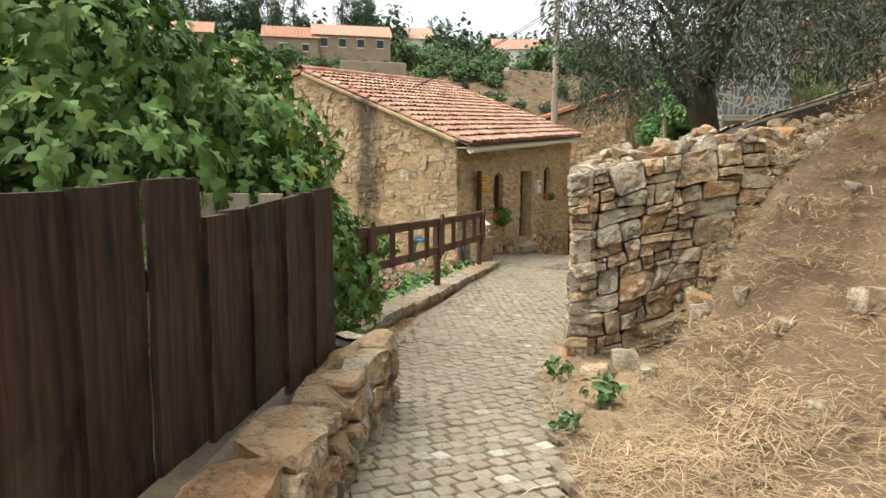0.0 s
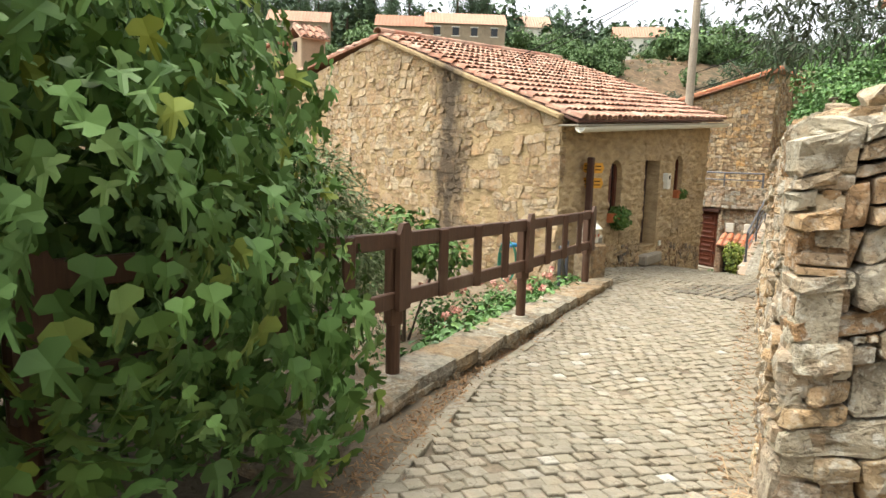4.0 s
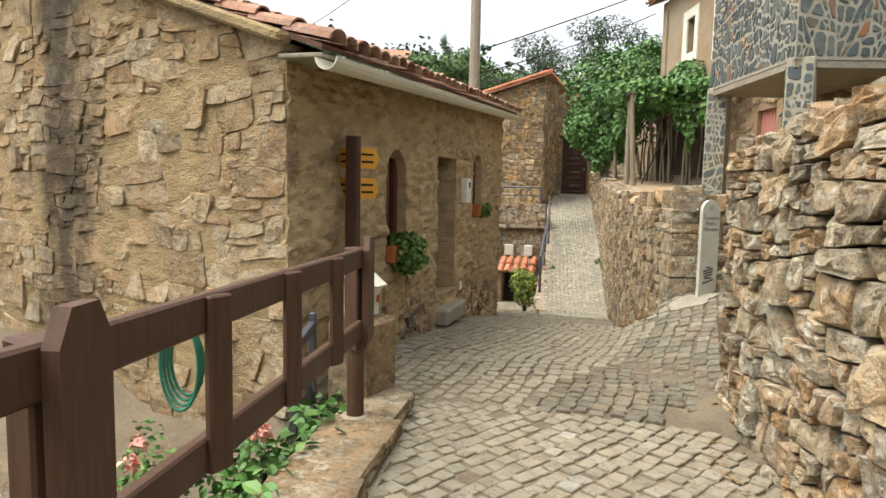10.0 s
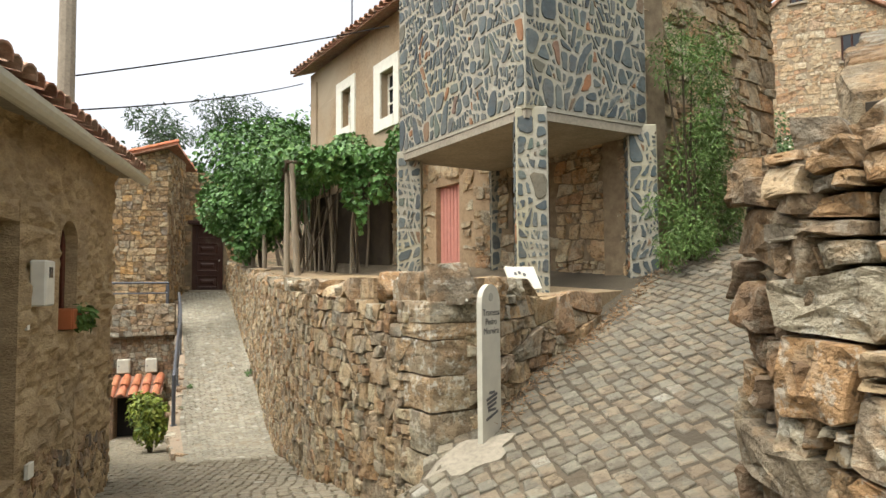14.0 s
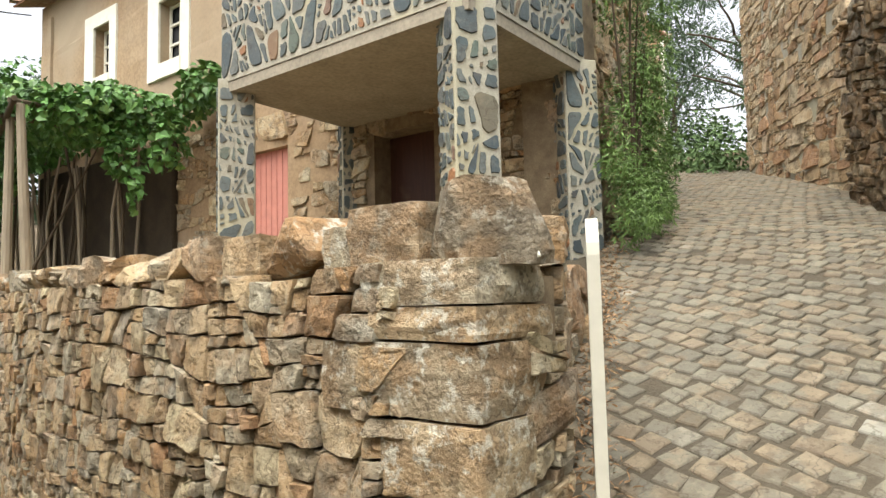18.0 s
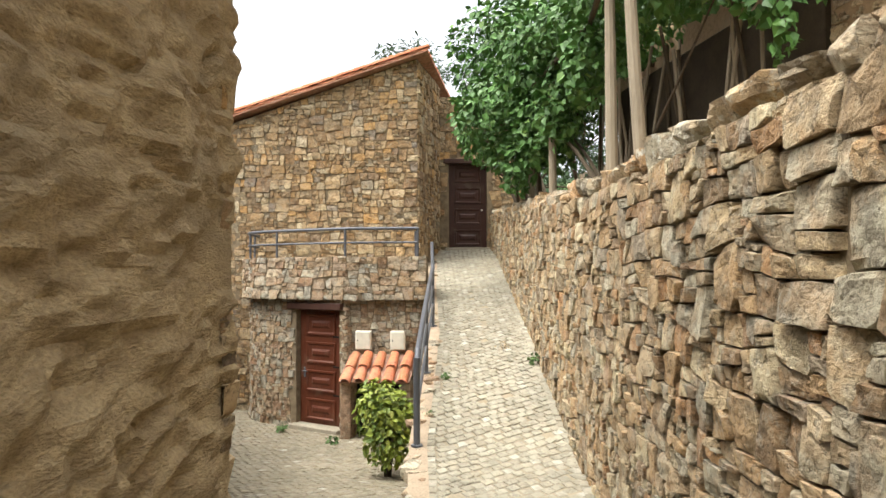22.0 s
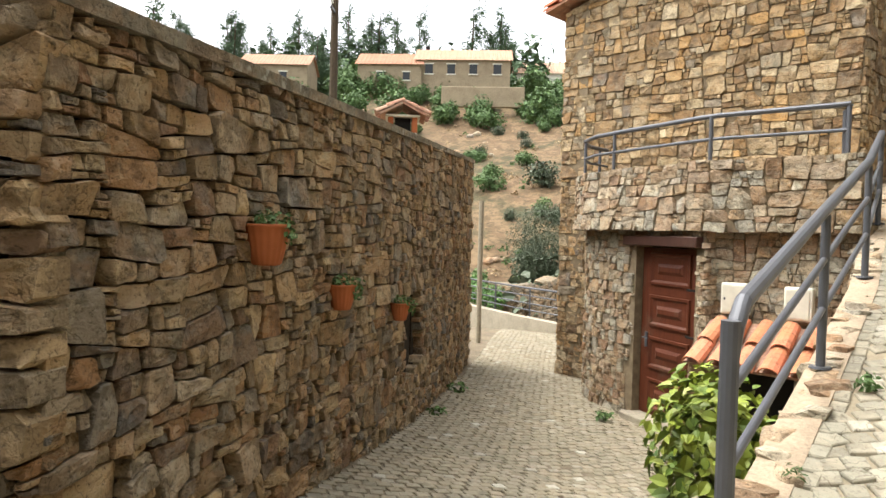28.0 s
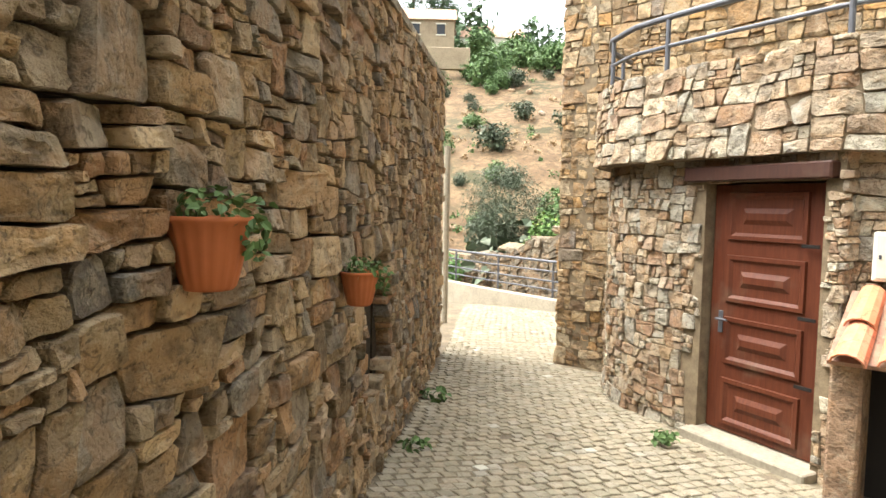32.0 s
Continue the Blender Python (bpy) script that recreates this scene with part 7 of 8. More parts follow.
finger = thing("signpost", "brown timber post with yellow direction boards", "signpost", at=(0.40, -3.22, 0))
part("post", box(0.10, 0.10, 2.15, 0.01, (0, 0, 0.80), rz=4), M_DOORD, finger)
M_YEL = plain_mat("yellow_sign_paint", (0.62, 0.30, 0.035), 0.5)
for z in (1.70, 1.45):
    for x0, x1, tip in ((0.05, 0.22, 0.04), (-0.05, -0.17, -0.04)):
        V = [(x0, -0.012, -0.085), (x1, -0.012, -0.085), (x1 + tip, -0.012, 0), (x1, -0.012, 0.085), (x0, -0.012, 0.085)]
        brd = V + [(a, 0.012, c) for a, b, c in V], [tuple(range(5)), tuple(range(5, 10))[::-1]] + [(i, 5 + i, 5 + (i + 1) % 5, (i + 1) % 5) for i in range(5)]
        m = pose(0, 0, z, 0, 0, 62 if x0 > 0 else -28)
        b = part("direction_board", moved(brd, m), M_YEL, finger, "yellow pointed direction board")
        lo, hi = min(x0, x1), max(x0, x1)
        for j, dz in enumerate((0.03, -0.03)):
            part("lettering", moved(box((hi - lo) * 0.7, 0.004, 0.018, 0, ((lo + hi) / 2, -0.014, dz)), m), M_BLACK, b)

stele = thing("street_sign", "slim pale metal street name stele with a rounded top", "street sign", at=(3.34, -0.22, 0.27))
V = [(-0.13, 0)] + [(0.13, 0)] + [(0.13 * math.cos(t), 0.99 + 0.13 * math.sin(t)) for t in np.linspace(0, math.pi, 11)]
k = len(V)
slab = [(x, -0.02, z) for x, z in V] + [(x, 0.02, z) for x, z in V], [tuple(range(k)), tuple(range(k, 2 * k))[::-1]] + [(i, k + i, k + (i + 1) % k, (i + 1) % k) for i in range(k)]
TURN = pose(0, 0, 0, 0, 0, 42)
M_STELE = plain_mat("pale_sign_metal", (0.52, 0.50, 0.45), 0.4)
part("panel", moved(slab, TURN), M_STELE, stele)
M_INK = plain_mat("grey_sign_print", (0.10, 0.10, 0.10), 0.6)


def lettering(text, size, m, mat, owner):
    cu = bpy.data.curves.new("lettering", "FONT")
    cu.body, cu.size, cu.align_x, cu.extrude = text, size, "CENTER", 0.0008
    tmp = bpy.data.objects.new("lettering", cu)
    me = bpy.data.meshes.new_from_object(tmp)
    bpy.data.objects.remove(tmp)
    me.materials.clear()
    me.materials.append(mat)
    me.transform(m)
    ob = new("lettering", me)
    ob.parent = owner
    return ob


for text, z in (("Travessa", 0.90), ("Pedro", 0.835), ("Moreira", 0.77)):
    lettering(text, 0.066, TURN @ pose(0, -0.0215, z, 90, 0, 0), M_INK, stele)
for z, w, a in ((0.36, 0.05, 0), (0.33, 0.10, 12), (0.30, 0.09, 12), (0.27, 0.08, 12), (0.24, 0.07, 0), (0.20, 0.11, 14)):
    part("emblem", moved(box(w * 1.5, 0.004, 0.018, 0, (0, 0, 0), ry=-a), TURN @ pose(0, -0.0215, z)), M_INK, stele)
part("emblem", moved(tube([(0, 0, 0), (0, 0.003, 0)], 0.03, 14), TURN @ pose(0, -0.0225, 1.03)), plain_mat("faint_print", (0.36, 0.35, 0.32), 0.5), stele)
for k, (x, y, z, w, h, rz, rx) in enumerate(((4.05, 0.95, 1.44, 0.34, 0.24, 18, -30), (3.22, -0.02, 1.39, 0.12, 0.27, 40, -22))):
    b = tagged(part("information_board", box(w, 0.025, h, 0.004), M_WHITE), "weathered white board leaning on the terrace wall", "board", "boards on the terrace wall")
    b.matrix_world = pose(x, y, z, rx, 0, rz)
    if w > 0.2:
        for dx, dz in ((-0.08, 0.04), (-0.03, 0.05), (0.02, 0.03)):
            part("print", box(0.03, 0.004, 0.03, 0, (dx, -0.014, dz)), M_INK, b)

patch = [(3.16 + (0.27 + 0.06 * math.sin(3 * t) + 0.03 * math.sin(7 * t)) * math.cos(t), -0.40 + 0.2 * (1 + 0.15 * math.sin(5 * t)) * math.sin(t)) for t in np.linspace(0, 2 * math.pi, 26, endpoint=False)]
tagged(part("mortar_patch", prism(patch, lambda x, y: ground_z(x, y) - 0.08, lambda x, y: ground_z(x, y) + 0.028), M_CONC), "pale mortar patch at the foot of the street sign", "mortar patch")

pillar = thing("gate_pillar", "squat dark stone pillar beside the garden gate", "pillar", at=(0.83, -3.92, -0.3))
part("body", box(0.34, 0.40, 0.85, 0.03, (0, 0, 0.42), rz=-12), M_RUIN, pillar)
mail = thing("letter_box", "white miniature-house letter box with a tiled roof", "letter box", at=(0.80, -3.92, 0.56))
part("body", box(0.17, 0.26, 0.24, 0.008, (0, 0, 0.11), rz=-12), M_WHITE, mail)
for s in (-1, 1):
    part("roof", box(0.17, 0.31, 0.02, 0.004, (s * 0.063, -s * 0.013, 0.25), rz=-12, ry=s * 34), M_CREAM, mail, "pale scalloped roof pitch")
for k in range(5):
    part("roof_rib", box(0.18, 0.016, 0.012, 0.003, (0.063, -0.013 + 0.064 * (k - 2), 0.262), rz=-12, ry=34), M_WHITE, mail)
for dy in (-0.08, 0.0, 0.08):
    part("window", box(0.01, 0.035, 0.05, 0.002, (0.10 + dy * 0.2, dy, 0.11), rz=-12), M_TERRA, mail)
gate = thing("garden_gate", "grey weathered garden gate between pillar and house", "gate", at=(0.55, -4.25, -0.3))
for z in (0.15, 0.75):
    part("rail", box(0.72, 0.05, 0.07, 0.006, (0, 0, z), rz=-70), M_IRON, gate)
part("brace", beam((-0.11, 0.31, 0.18), (0.11, -0.31, 0.74), 0.05, 0.06), M_IRON, gate)
for f in (-0.34, 0.34):
    part("stile", box(0.06, 0.05, 0.85, 0.006, (f * 0.342, -f * 0.94, 0.42), rz=-70), M_IRON, gate)

reel = thing("hose_reel", "garden hose coiled on a blue wall bracket", "hose reel", at=(-0.53, -4.02, -0.16))
M_BLUE, M_HOSE = plain_mat("blue_plastic", (0.02, 0.16, 0.34), 0.4), plain_mat("green_hose", (0.02, 0.16, 0.10), 0.45)
part("bracket", box(0.26, 0.22, 0.06, 0.02, (0, -0.1, 0.55), rz=-12), M_BLUE, reel)
for k in range(4):
    part("coil", tube([(0.15 * math.cos(t) * (1 + 0.05 * k), -0.1 - 0.03 * k, 0.28 + (0.26 + 0.03 * k) * math.sin(t)) for t in np.linspace(0.5 * math.pi, 2.45 * math.pi, 26)], 0.013, 7), M_HOSE, reel)

meter = tagged(part("meter_box", box(0.11, 0.22, 0.34, 0.012), M_WHITE), "white electricity meter box on the cottage wall", "meter box", "meter boxes")
meter.matrix_world = Matrix.Translation(on_line(front, FU(0.78), 0.05, 1.42)) @ pose(0, 0, 0, 0, 0, 2)
part("window", box(0.01, 0.08, 0.08, 0.002, (0.056, 0, 0.08)), M_GLASS, meter)
panel = tagged(part("meter_box", box(0.05, 0.24, 0.36, 0.01), M_WHITE), "white-framed grey meter box low on the cottage wall", "meter box", "meter boxes")
panel.matrix_world = Matrix.Translation(on_line(front, FU(-2.55), 0.06, 0.33)) @ pose(0, 0, 0, 0, 0, 2)
part("door", box(0.012, 0.17, 0.27, 0.004, (0.03, 0, 0)), M_CONC, panel)
plate = tagged(part("cover_plate", box(0.03, 0.11, 0.11, 0.004), M_WHITE), "small white cover plate low on the wall", "cover plate")
plate.matrix_world = Matrix.Translation(on_line(front, FU(0.66), 0.03, 0.08))
bell = tagged(part("bell_push", box(0.02, 0.05, 0.07, 0.004), M_WHITE), "white bell push beside the cottage door", "bell push")
bell.matrix_world = Matrix.Translation(on_line(front, FU(0.58), 0.02, 1.12))
for y, z, w, n, s in ((-1.83, 0.70, 0.46, 700, 0.2), (1.66, 1.03, 0.34, 170, 0.1)):
    tr = thing("window_planter", "terracotta window trough with a drooping green plant", "planter", "planters on the sills", at=on_line(front, FU(y), -0.02, z))
    part("trough", join(box(0.2, w, 0.02, 0, (0, 0, 0.01)), box(0.02, w, 0.17, 0.004, (0.1, 0, 0.085)), box(0.02, w, 0.17, 0.004, (-0.1, 0, 0.085)), box(0.2, 0.02, 0.17, 0.004, (0, w / 2, 0.085)), box(0.2, 0.02, 0.17, 0.004, (0, -w / 2, 0.085))), M_TERRA, tr)
    part("soil", box(0.18, w - 0.03, 0.02, 0, (0, 0, 0.14)), M_SOIL, tr)
    part("plant", leaves(600 + n, [((0.12, 0.02, 0.10), (s, s * 1.1, s * 1.15))], n, 0.06, "leaf", 0.6, 0.3), M_FIG, tr)

dish = thing("satellite_dish", "pale satellite dish on the far end of the gable", "satellite dish", at=(-12.3, -2.0, 3.35))
part("dish", moved(lathe([(0.001, 0.0), (0.2, 0.03), (0.38, 0.11), (0.39, 0.12), (0.2, 0.045), (0.001, 0.015)], 22), pose(0, 0, 0, 72, 0, 35)), M_CREAM, dish)
part("arm", tube([(0, 0, 0), (-0.05, 0.25, -0.3), (-0.08, 0.6, -0.6)], 0.02, 6), M_IRON, dish)

# timber gate beside the ruin
tg = thing("timber_gate", "dark stained timber gate frame with lattice beside the ruin", "gate")
part("post", box(0.13, 0.13, 2.35, 0.01, (-1.9, 6.3, -0.52), rz=30), M_FENCE, tg)
part("post", box(0.14, 0.14, 2.35, 0.01, (-3.3, 5.75, -0.52), rz=25), M_FENCE, tg)
part("beam", beam((-1.80, 6.42, 0.71), (-3.9, 5.4, 0.71), 0.14, 0.11), M_FENCE, tg)
part("beam", beam((-2.1, 6.3, 0.55), (-3.9, 5.2, 0.55), 0.1, 0.12), M_FENCE, tg)
for k in range(9):
    f = k / 9
    part("lattice_bar", beam((-2.18 - 1.1 * f, 6.30 - 0.56 * f, -1.3 + 0.2 * f), (-2.18 - 1.1 * min(1, f + 0.45), 6.30 - 0.56 * min(1, f + 0.45), 0.6), 0.03, 0.03), M_FENCE, tg)
# added black sheet for the shade behind the lattice
part("shade_panel", box(2.4, 0.05, 2.36, 0, (-2.84, 5.97, -0.53), rz=30), M_BLACK, tg)
for k in range(3):
    part("ridge_tile", moved(tile_mesh(0.4, 0.10, 0.085), Matrix.Translation((-1.66 - 0.26 * k, 6.50 - 0.16 * k, 0.745 - 0.05 * k)) @ pose(0, 0, 0, -11, 0, 121)), M_NEWTILE, tg)
at = (-2.3, 6.15, -1.45)
bush("climber", "thin climber with yellowish leaves on the timber gate", at, [((0.05, 0.0, 0.35), (0.3, 0.18, 0.4)), ((0.1, 0.05, 1.5), (0.12, 0.12, 0.5))], 170, 0.06, M_LIME, 217, "leaf")

# ---- beyond the lower lane ----
low_rail = thing("lane_end_railing", "low steel railing on a concrete kerb at the lane end", "railing")
ll = Line((-15.0, 22.6), (-11.5, 21.5), (-6.2, 20.3))
core("kerb", ll, lambda u: -3.2, lambda u: -2.45, 0.3, M_CONC, low_rail)
for u in np.arange(0.3, ll.length, 1.9):
    q = ll.at(u)[0]
    part("post", tube([(q.x, q.y + 0.1, -2.5), (q.x, q.y + 0.1, -1.62)], 0.028, 8), M_IRON, low_rail)
for z in (-1.62, -1.85, -2.08, -2.28):
    part("rail", tube([(p.x, p.y + 0.1, z) for p in ll.p], 0.032 if z > -1.7 else 0.02, 7), M_IRON, low_rail)
wall_far = thing("wall_field", "broken dry stone field wall beyond the railing", "wall", kind="structure")
wf = Line((-24, 28.5), (-15.5, 25.5), (-9.0, 23.6), flip=True)
field_top = lambda u: float(np.interp(u, [0, 8.8, 11.2, 14, 16], [-2.6, -2.15, -1.85, -1.05, -0.8])) + 0.2 * noise.noise((u * 0.9, 0, 0))
for k, (x, y, z, w, d) in enumerate(((-15.6, 26.0, -2.1, 1.5, 0.9), (-14.2, 25.5, -1.95, 1.2, 0.8), (-12.8, 25.1, -1.62, 1.3, 0.8), (-11.6, 24.7, -1.3, 1.3, 0.7), (-10.4, 24.3, -0.98, 1.2, 0.7))):
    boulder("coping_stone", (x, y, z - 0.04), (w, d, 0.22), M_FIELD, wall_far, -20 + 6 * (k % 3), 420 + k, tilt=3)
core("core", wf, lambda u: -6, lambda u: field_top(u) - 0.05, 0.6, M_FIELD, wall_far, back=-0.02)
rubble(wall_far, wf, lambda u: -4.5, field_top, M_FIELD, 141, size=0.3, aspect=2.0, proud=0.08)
cpost = tagged(part("concrete_post", tube([(-9.4, 17.4, -3.0), (-9.4, 17.4, 0.75)], 0.06, 8), M_CONC), "short whitewashed concrete post beyond the ruin", "post")
at = (-15.6, 28.0, -4.6)
bush("olive_bush", "round grey-green olive bush behind the field wall", at, [((0, 0, 4.3), (1.5, 1.4, 1.5)), ((-0.7, 0.4, 3.6), (1.2, 1.1, 1.1)), ((0.9, 0.3, 3.7), (1.2, 1.1, 1.2)), ((0.2, -0.3, 5.1), (0.9, 0.9, 0.8))], 9000, 0.13, M_OLIVE, 431, "thin", stems=5)
at = (-13.4, 28.9, -4.6)
bush("green_bush", "dark green bush beside the olive", at, [((0, 0, 3.7), (1.2, 1.0, 1.2)), ((0.8, 0.3, 4.0), (0.9, 0.8, 0.9))], 3200, 0.14, M_BUSH, 432, stems=4)
at = (-12.2, 25.9, -4.2)
bush("wild_fig", "pale green wild fig bush against the field wall", at, [((0, 0, 2.9), (0.8, 0.6, 0.75)), ((0.6, 0.3, 3.3), (0.5, 0.5, 0.5)), ((-0.6, 0.1, 2.5), (0.6, 0.5, 0.5))], 1300, 0.15, M_FIG, 433, stems=4)
at = (-16.6, 25.2, -3.9)
bush("bramble", "low green bramble at the foot of the field wall", at, [((0, 0, 1.6), (1.0, 0.6, 0.6)), ((1.2, -0.3, 1.4), (0.6, 0.4, 0.5))], 1300, 0.11, M_VINE, 434, stems=3)
wp = thing("wooden_pole", "brown wooden power pole with a crossarm", "utility pole", at=(-16.3, 17.9, -4))
part("shaft", tube([(0, 0, 0), (0, 0, 11.2)], [0.16, 0.12], 9), M_BARK, wp)
part("crossarm", beam((-0.55, 0.5, 10.9), (0.6, -0.55, 10.7), 0.07, 0.09), M_IRON, wp)
for f in (-1, 0, 1):
    part("insulator", tube([(0.5 * f, -0.45 * f, 10.85), (0.5 * f, -0.45 * f, 11.02)], 0.04, 7), M_WHITE, wp)
shed = thing("shed", "low roofed shed with an orange chimney behind the ruin", "shed", at=(0, 0, 0))
part("wall", prism([(-8.15, 15.0), (-7.75, 14.35), (-9.6, 12.9), (-10.4, 14.0)], -3, 0.9), M_RENDER, shed)
CH = pose(-8.68, 14.27, 0.40, 0, 0, -40) @ Matrix.Scale(0.84, 4)
part("chimney", moved(box(0.74, 0.66, 2.6, 0.02, (0, 0, 0.45)), CH), M_WHITE, shed, "cream rendered chimney shaft")
for x in (-0.3, 0.0, 0.3):
    for y in (-0.27, 0.27):
        part("chimney_pier", moved(box(0.13, 0.12, 0.34, 0.01, (x, y, 1.92)), CH), M_TERRA, shed, "orange brick pier of the chimney vent")
# solid black block painted as the shade between the piers
part("flue_shade", moved(box(0.5, 0.36, 0.33, 0.01, (0, 0, 1.915)), CH), M_BLACK, shed)
part("chimney_plate", moved(box(0.86, 0.78, 0.05, 0.01, (0, 0, 2.115)), CH), M_CREAM, shed)
for sd, face in ((151, 1), (152, -1)):
    a, b, c, d = [tuple(CH @ Vector(p)) for p in ((-0.62 * face, -0.52 * face, 2.13), (0.62 * face, -0.52 * face, 2.13), (0.5 * face, 0.0, 2.42), (-0.5 * face, 0.0, 2.42))]
    tile_roof(shed, "chimney_cap", a, b, c, d, M_TILE, sd, near_rows=2, pitch=0.2, course=0.3)

# ---- wall and houses up the branch lane ----
wall_south = thing("wall_branch", "high stone wall along the branch lane, shade in its colour", "wall", kind="structure")
sw = Line((4.3, -2.4), (5.15, -1.7), (9.25, 1.29))
sw_b, sw_t = lerp_table((0, 0.2), (1.1, 0.55), (6.4, 2.1), (8.3, 2.4)), lerp_table((0, 2.2), (1.1, 2.8), (3.7, 3.6), (5.06, 4.05), (8.3, 4.2))
core("core", sw, lambda u: sw_b(u) - 0.3, lambda u: sw_t(u) - 0.05, 0.6, M_CORE, wall_south, back=-0.03)
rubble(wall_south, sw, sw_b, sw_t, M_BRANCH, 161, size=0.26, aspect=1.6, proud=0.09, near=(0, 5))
pale_house = thing("brick_stone_house", "tall house of pale coursed stone up the lane", "house")
for ln, sd in ((Line((9.85, 1.45), (12.65, 4.25)), 171), (Line((12.65, 4.25), (16.1, 2.1)), 172)):
    core("wall", ln, lambda u: 1.5, lambda u: 9.5, 0.5, M_GROUT, pale_house, back=-0.01)
    rubble(pale_house, ln, lambda u: 2.0, lambda u: 9.5, M_BRICKY, sd, size=0.24, aspect=2.0, proud=0.02, gap=0.02, warp=0.03, near=(0, 3.2))
part("roof", prism([(10.2, 1.8), (12.8, 4.5), (16.8, 2.4), (14.2, -0.5)], 9.5, 9.7), M_TILE, pale_house)


def dwelling(name, label, c, w, d, h, rz, wall, roofm, wins, base=0.0, rise=0.31, chimney=None, seed=0, flipgable=False):
    """A plain gabled house: walls, tiled roof, and windows (x, z, width, height) on its front."""
    ob = thing(name, label, "house", at=c)
    m = pose(0, 0, 0, 0, 0, rz)
    r = rise * d
    V = [(-w / 2, -d / 2, -2), (w / 2, -d / 2, -2), (w / 2, d / 2, -2), (-w / 2, d / 2, -2), (-w / 2, -d / 2, h), (w / 2, -d / 2, h), (w / 2, d / 2, h), (-w / 2, d / 2, h), (-w / 2, 0, h + r), (w / 2, 0, h + r)]
    part("wall", moved((V, [(0, 1, 5, 4), (2, 3, 7, 6), (1, 2, 6, 9, 5), (3, 0, 4, 8, 7), (4, 5, 9, 8), (6, 7, 8, 9)]), m), wall, ob)
    o = 0.3
    for s in (-1, 1):
        a, b = Vector((-w / 2 - o, s * (d / 2 + o), h - o * 2 * rise + 0.06)), Vector((w / 2 + o, s * (d / 2 + o), h - o * 2 * rise + 0.06))
        c1, c0 = Vector((w / 2 + o, 0, h + r + 0.06)), Vector((-w / 2 - o, 0, h + r + 0.06))
        n_c = max(6, int(w / 0.42))
        V, F = [], []
        for i in range(n_c * 4 + 1):
            f = i / (n_c * 4)
            bumpz = 0.06 * abs(math.sin(f * n_c * math.pi))
            V += [tuple(a.lerp(b, f) + Vector((0, 0, bumpz))), tuple(c0.lerp(c1, f) + Vector((0, 0, bumpz)))]
        F = [(2 * i, 2 * i + 2, 2 * i + 3, 2 * i + 1) for i in range(n_c * 4)]
        part("roof", moved((V, F), m), roofm, ob)
    for x, z, ww, hh in wins:
        win = part("window", moved(box(ww, 0.1, hh, 0, (x, -d / 2 - 0.01, z)), m), M_GLASS, ob)
        part("frame", moved(join(box(ww + 0.24, 0.08, 0.14, 0, (x, -d / 2 - 0.02, z + hh / 2 + 0.07)), box(ww + 0.24, 0.12, 0.12, 0, (x, -d / 2 - 0.03, z - hh / 2 - 0.06))), m), M_WHITE, win)
    for x, y, hh in chimney or ():
        part("chimney", moved(box(0.5, 0.5, 1.6, 0.03, (x, y, h + hh)), m), M_BLACK if wall is not M_WHITE else M_WHITE, ob)
    return ob


M_FARW = rough_mat("far_house_stone", (0.36, 0.29, 0.21), (0.28, 0.22, 0.16), 1.2)
far_house = thing("far_stone_house", "weathered stone house with its gable to the lane", "house", at=(18.0, 11.95, 5.0))
far_line = Line((-1.45, 1.40), (1.44, -1.39), flip=True)
far_gable = lambda u: 4.46 + 1.52 * (1 - abs(u - 2.01) / 2.01)
prof = [(0.0, -3.0), (4.02, -3.0), (4.02, 4.46), (2.01, 5.98), (0.0, 4.46)]
V = [on_line(far_line, u, out, z) for out in (0.0, -6.0) for u, z in prof]
part("wall", (V, [(0, 1, 2, 3, 4), (9, 8, 7, 6, 5)] + [(i, 5 + i, 5 + (i + 1) % 5, (i + 1) % 5) for i in range(5)]), M_FARW, far_house)
for u, sd in ((-0.22, 182), (4.24, 183)):
    tile_roof(far_house, "roof", on_line(far_line, u, 0.16, 4.36), on_line(far_line, u, -6.2, 4.36), on_line(far_line, 2.01, -6.2, 6.05), on_line(far_line, 2.01, 0.16, 6.05), M_TILE, sd, near_rows=0)
FAR_WIN = ((1.45, 1.80, 5.22, 5.60), (2.79, 3.30, 3.12, 3.91))
rubble(far_house, far_line, lambda u: -1.6, far_gable, M_BRICKY, 181, size=0.26, aspect=1.5, proud=0.022, gap=0.012, warp=0.03, level=True, skip=lambda u, z, c: any(u0 - 0.12 < u < u1 + 0.12 and z0 - 0.12 < z < z1 + 0.12 for u0, u1, z0, z1 in FAR_WIN))
for u0, u1, z0, z1 in FAR_WIN:
    zm = (z0 + z1) / 2
    win = part("window", beam(on_line(far_line, u0, 0.012, zm), on_line(far_line, u1, 0.012, zm), 0.03, z1 - z0, 0.0), M_GLASS, far_house, "small dark window")
    for u in (u0, (u0 + u1) / 2, u1):
        part("frame", beam(on_line(far_line, u, 0.03, z0), on_line(far_line, u, 0.03, z1), 0.05, 0.04, 0.004), M_DOORD, win)
    part("window_sill", beam(on_line(far_line, u0 - 0.1, 0.03, z0 - 0.04), on_line(far_line, u1 + 0.1, 0.03, z0 - 0.04), 0.1, 0.07, 0.008), M_CONC, far_house)
    part("window_lintel", beam(on_line(far_line, u0 - 0.12, 0.02, z1 + 0.06), on_line(far_line, u1 + 0.12, 0.02, z1 + 0.06), 0.06, 0.11, 0.008), M_FARW, far_house)
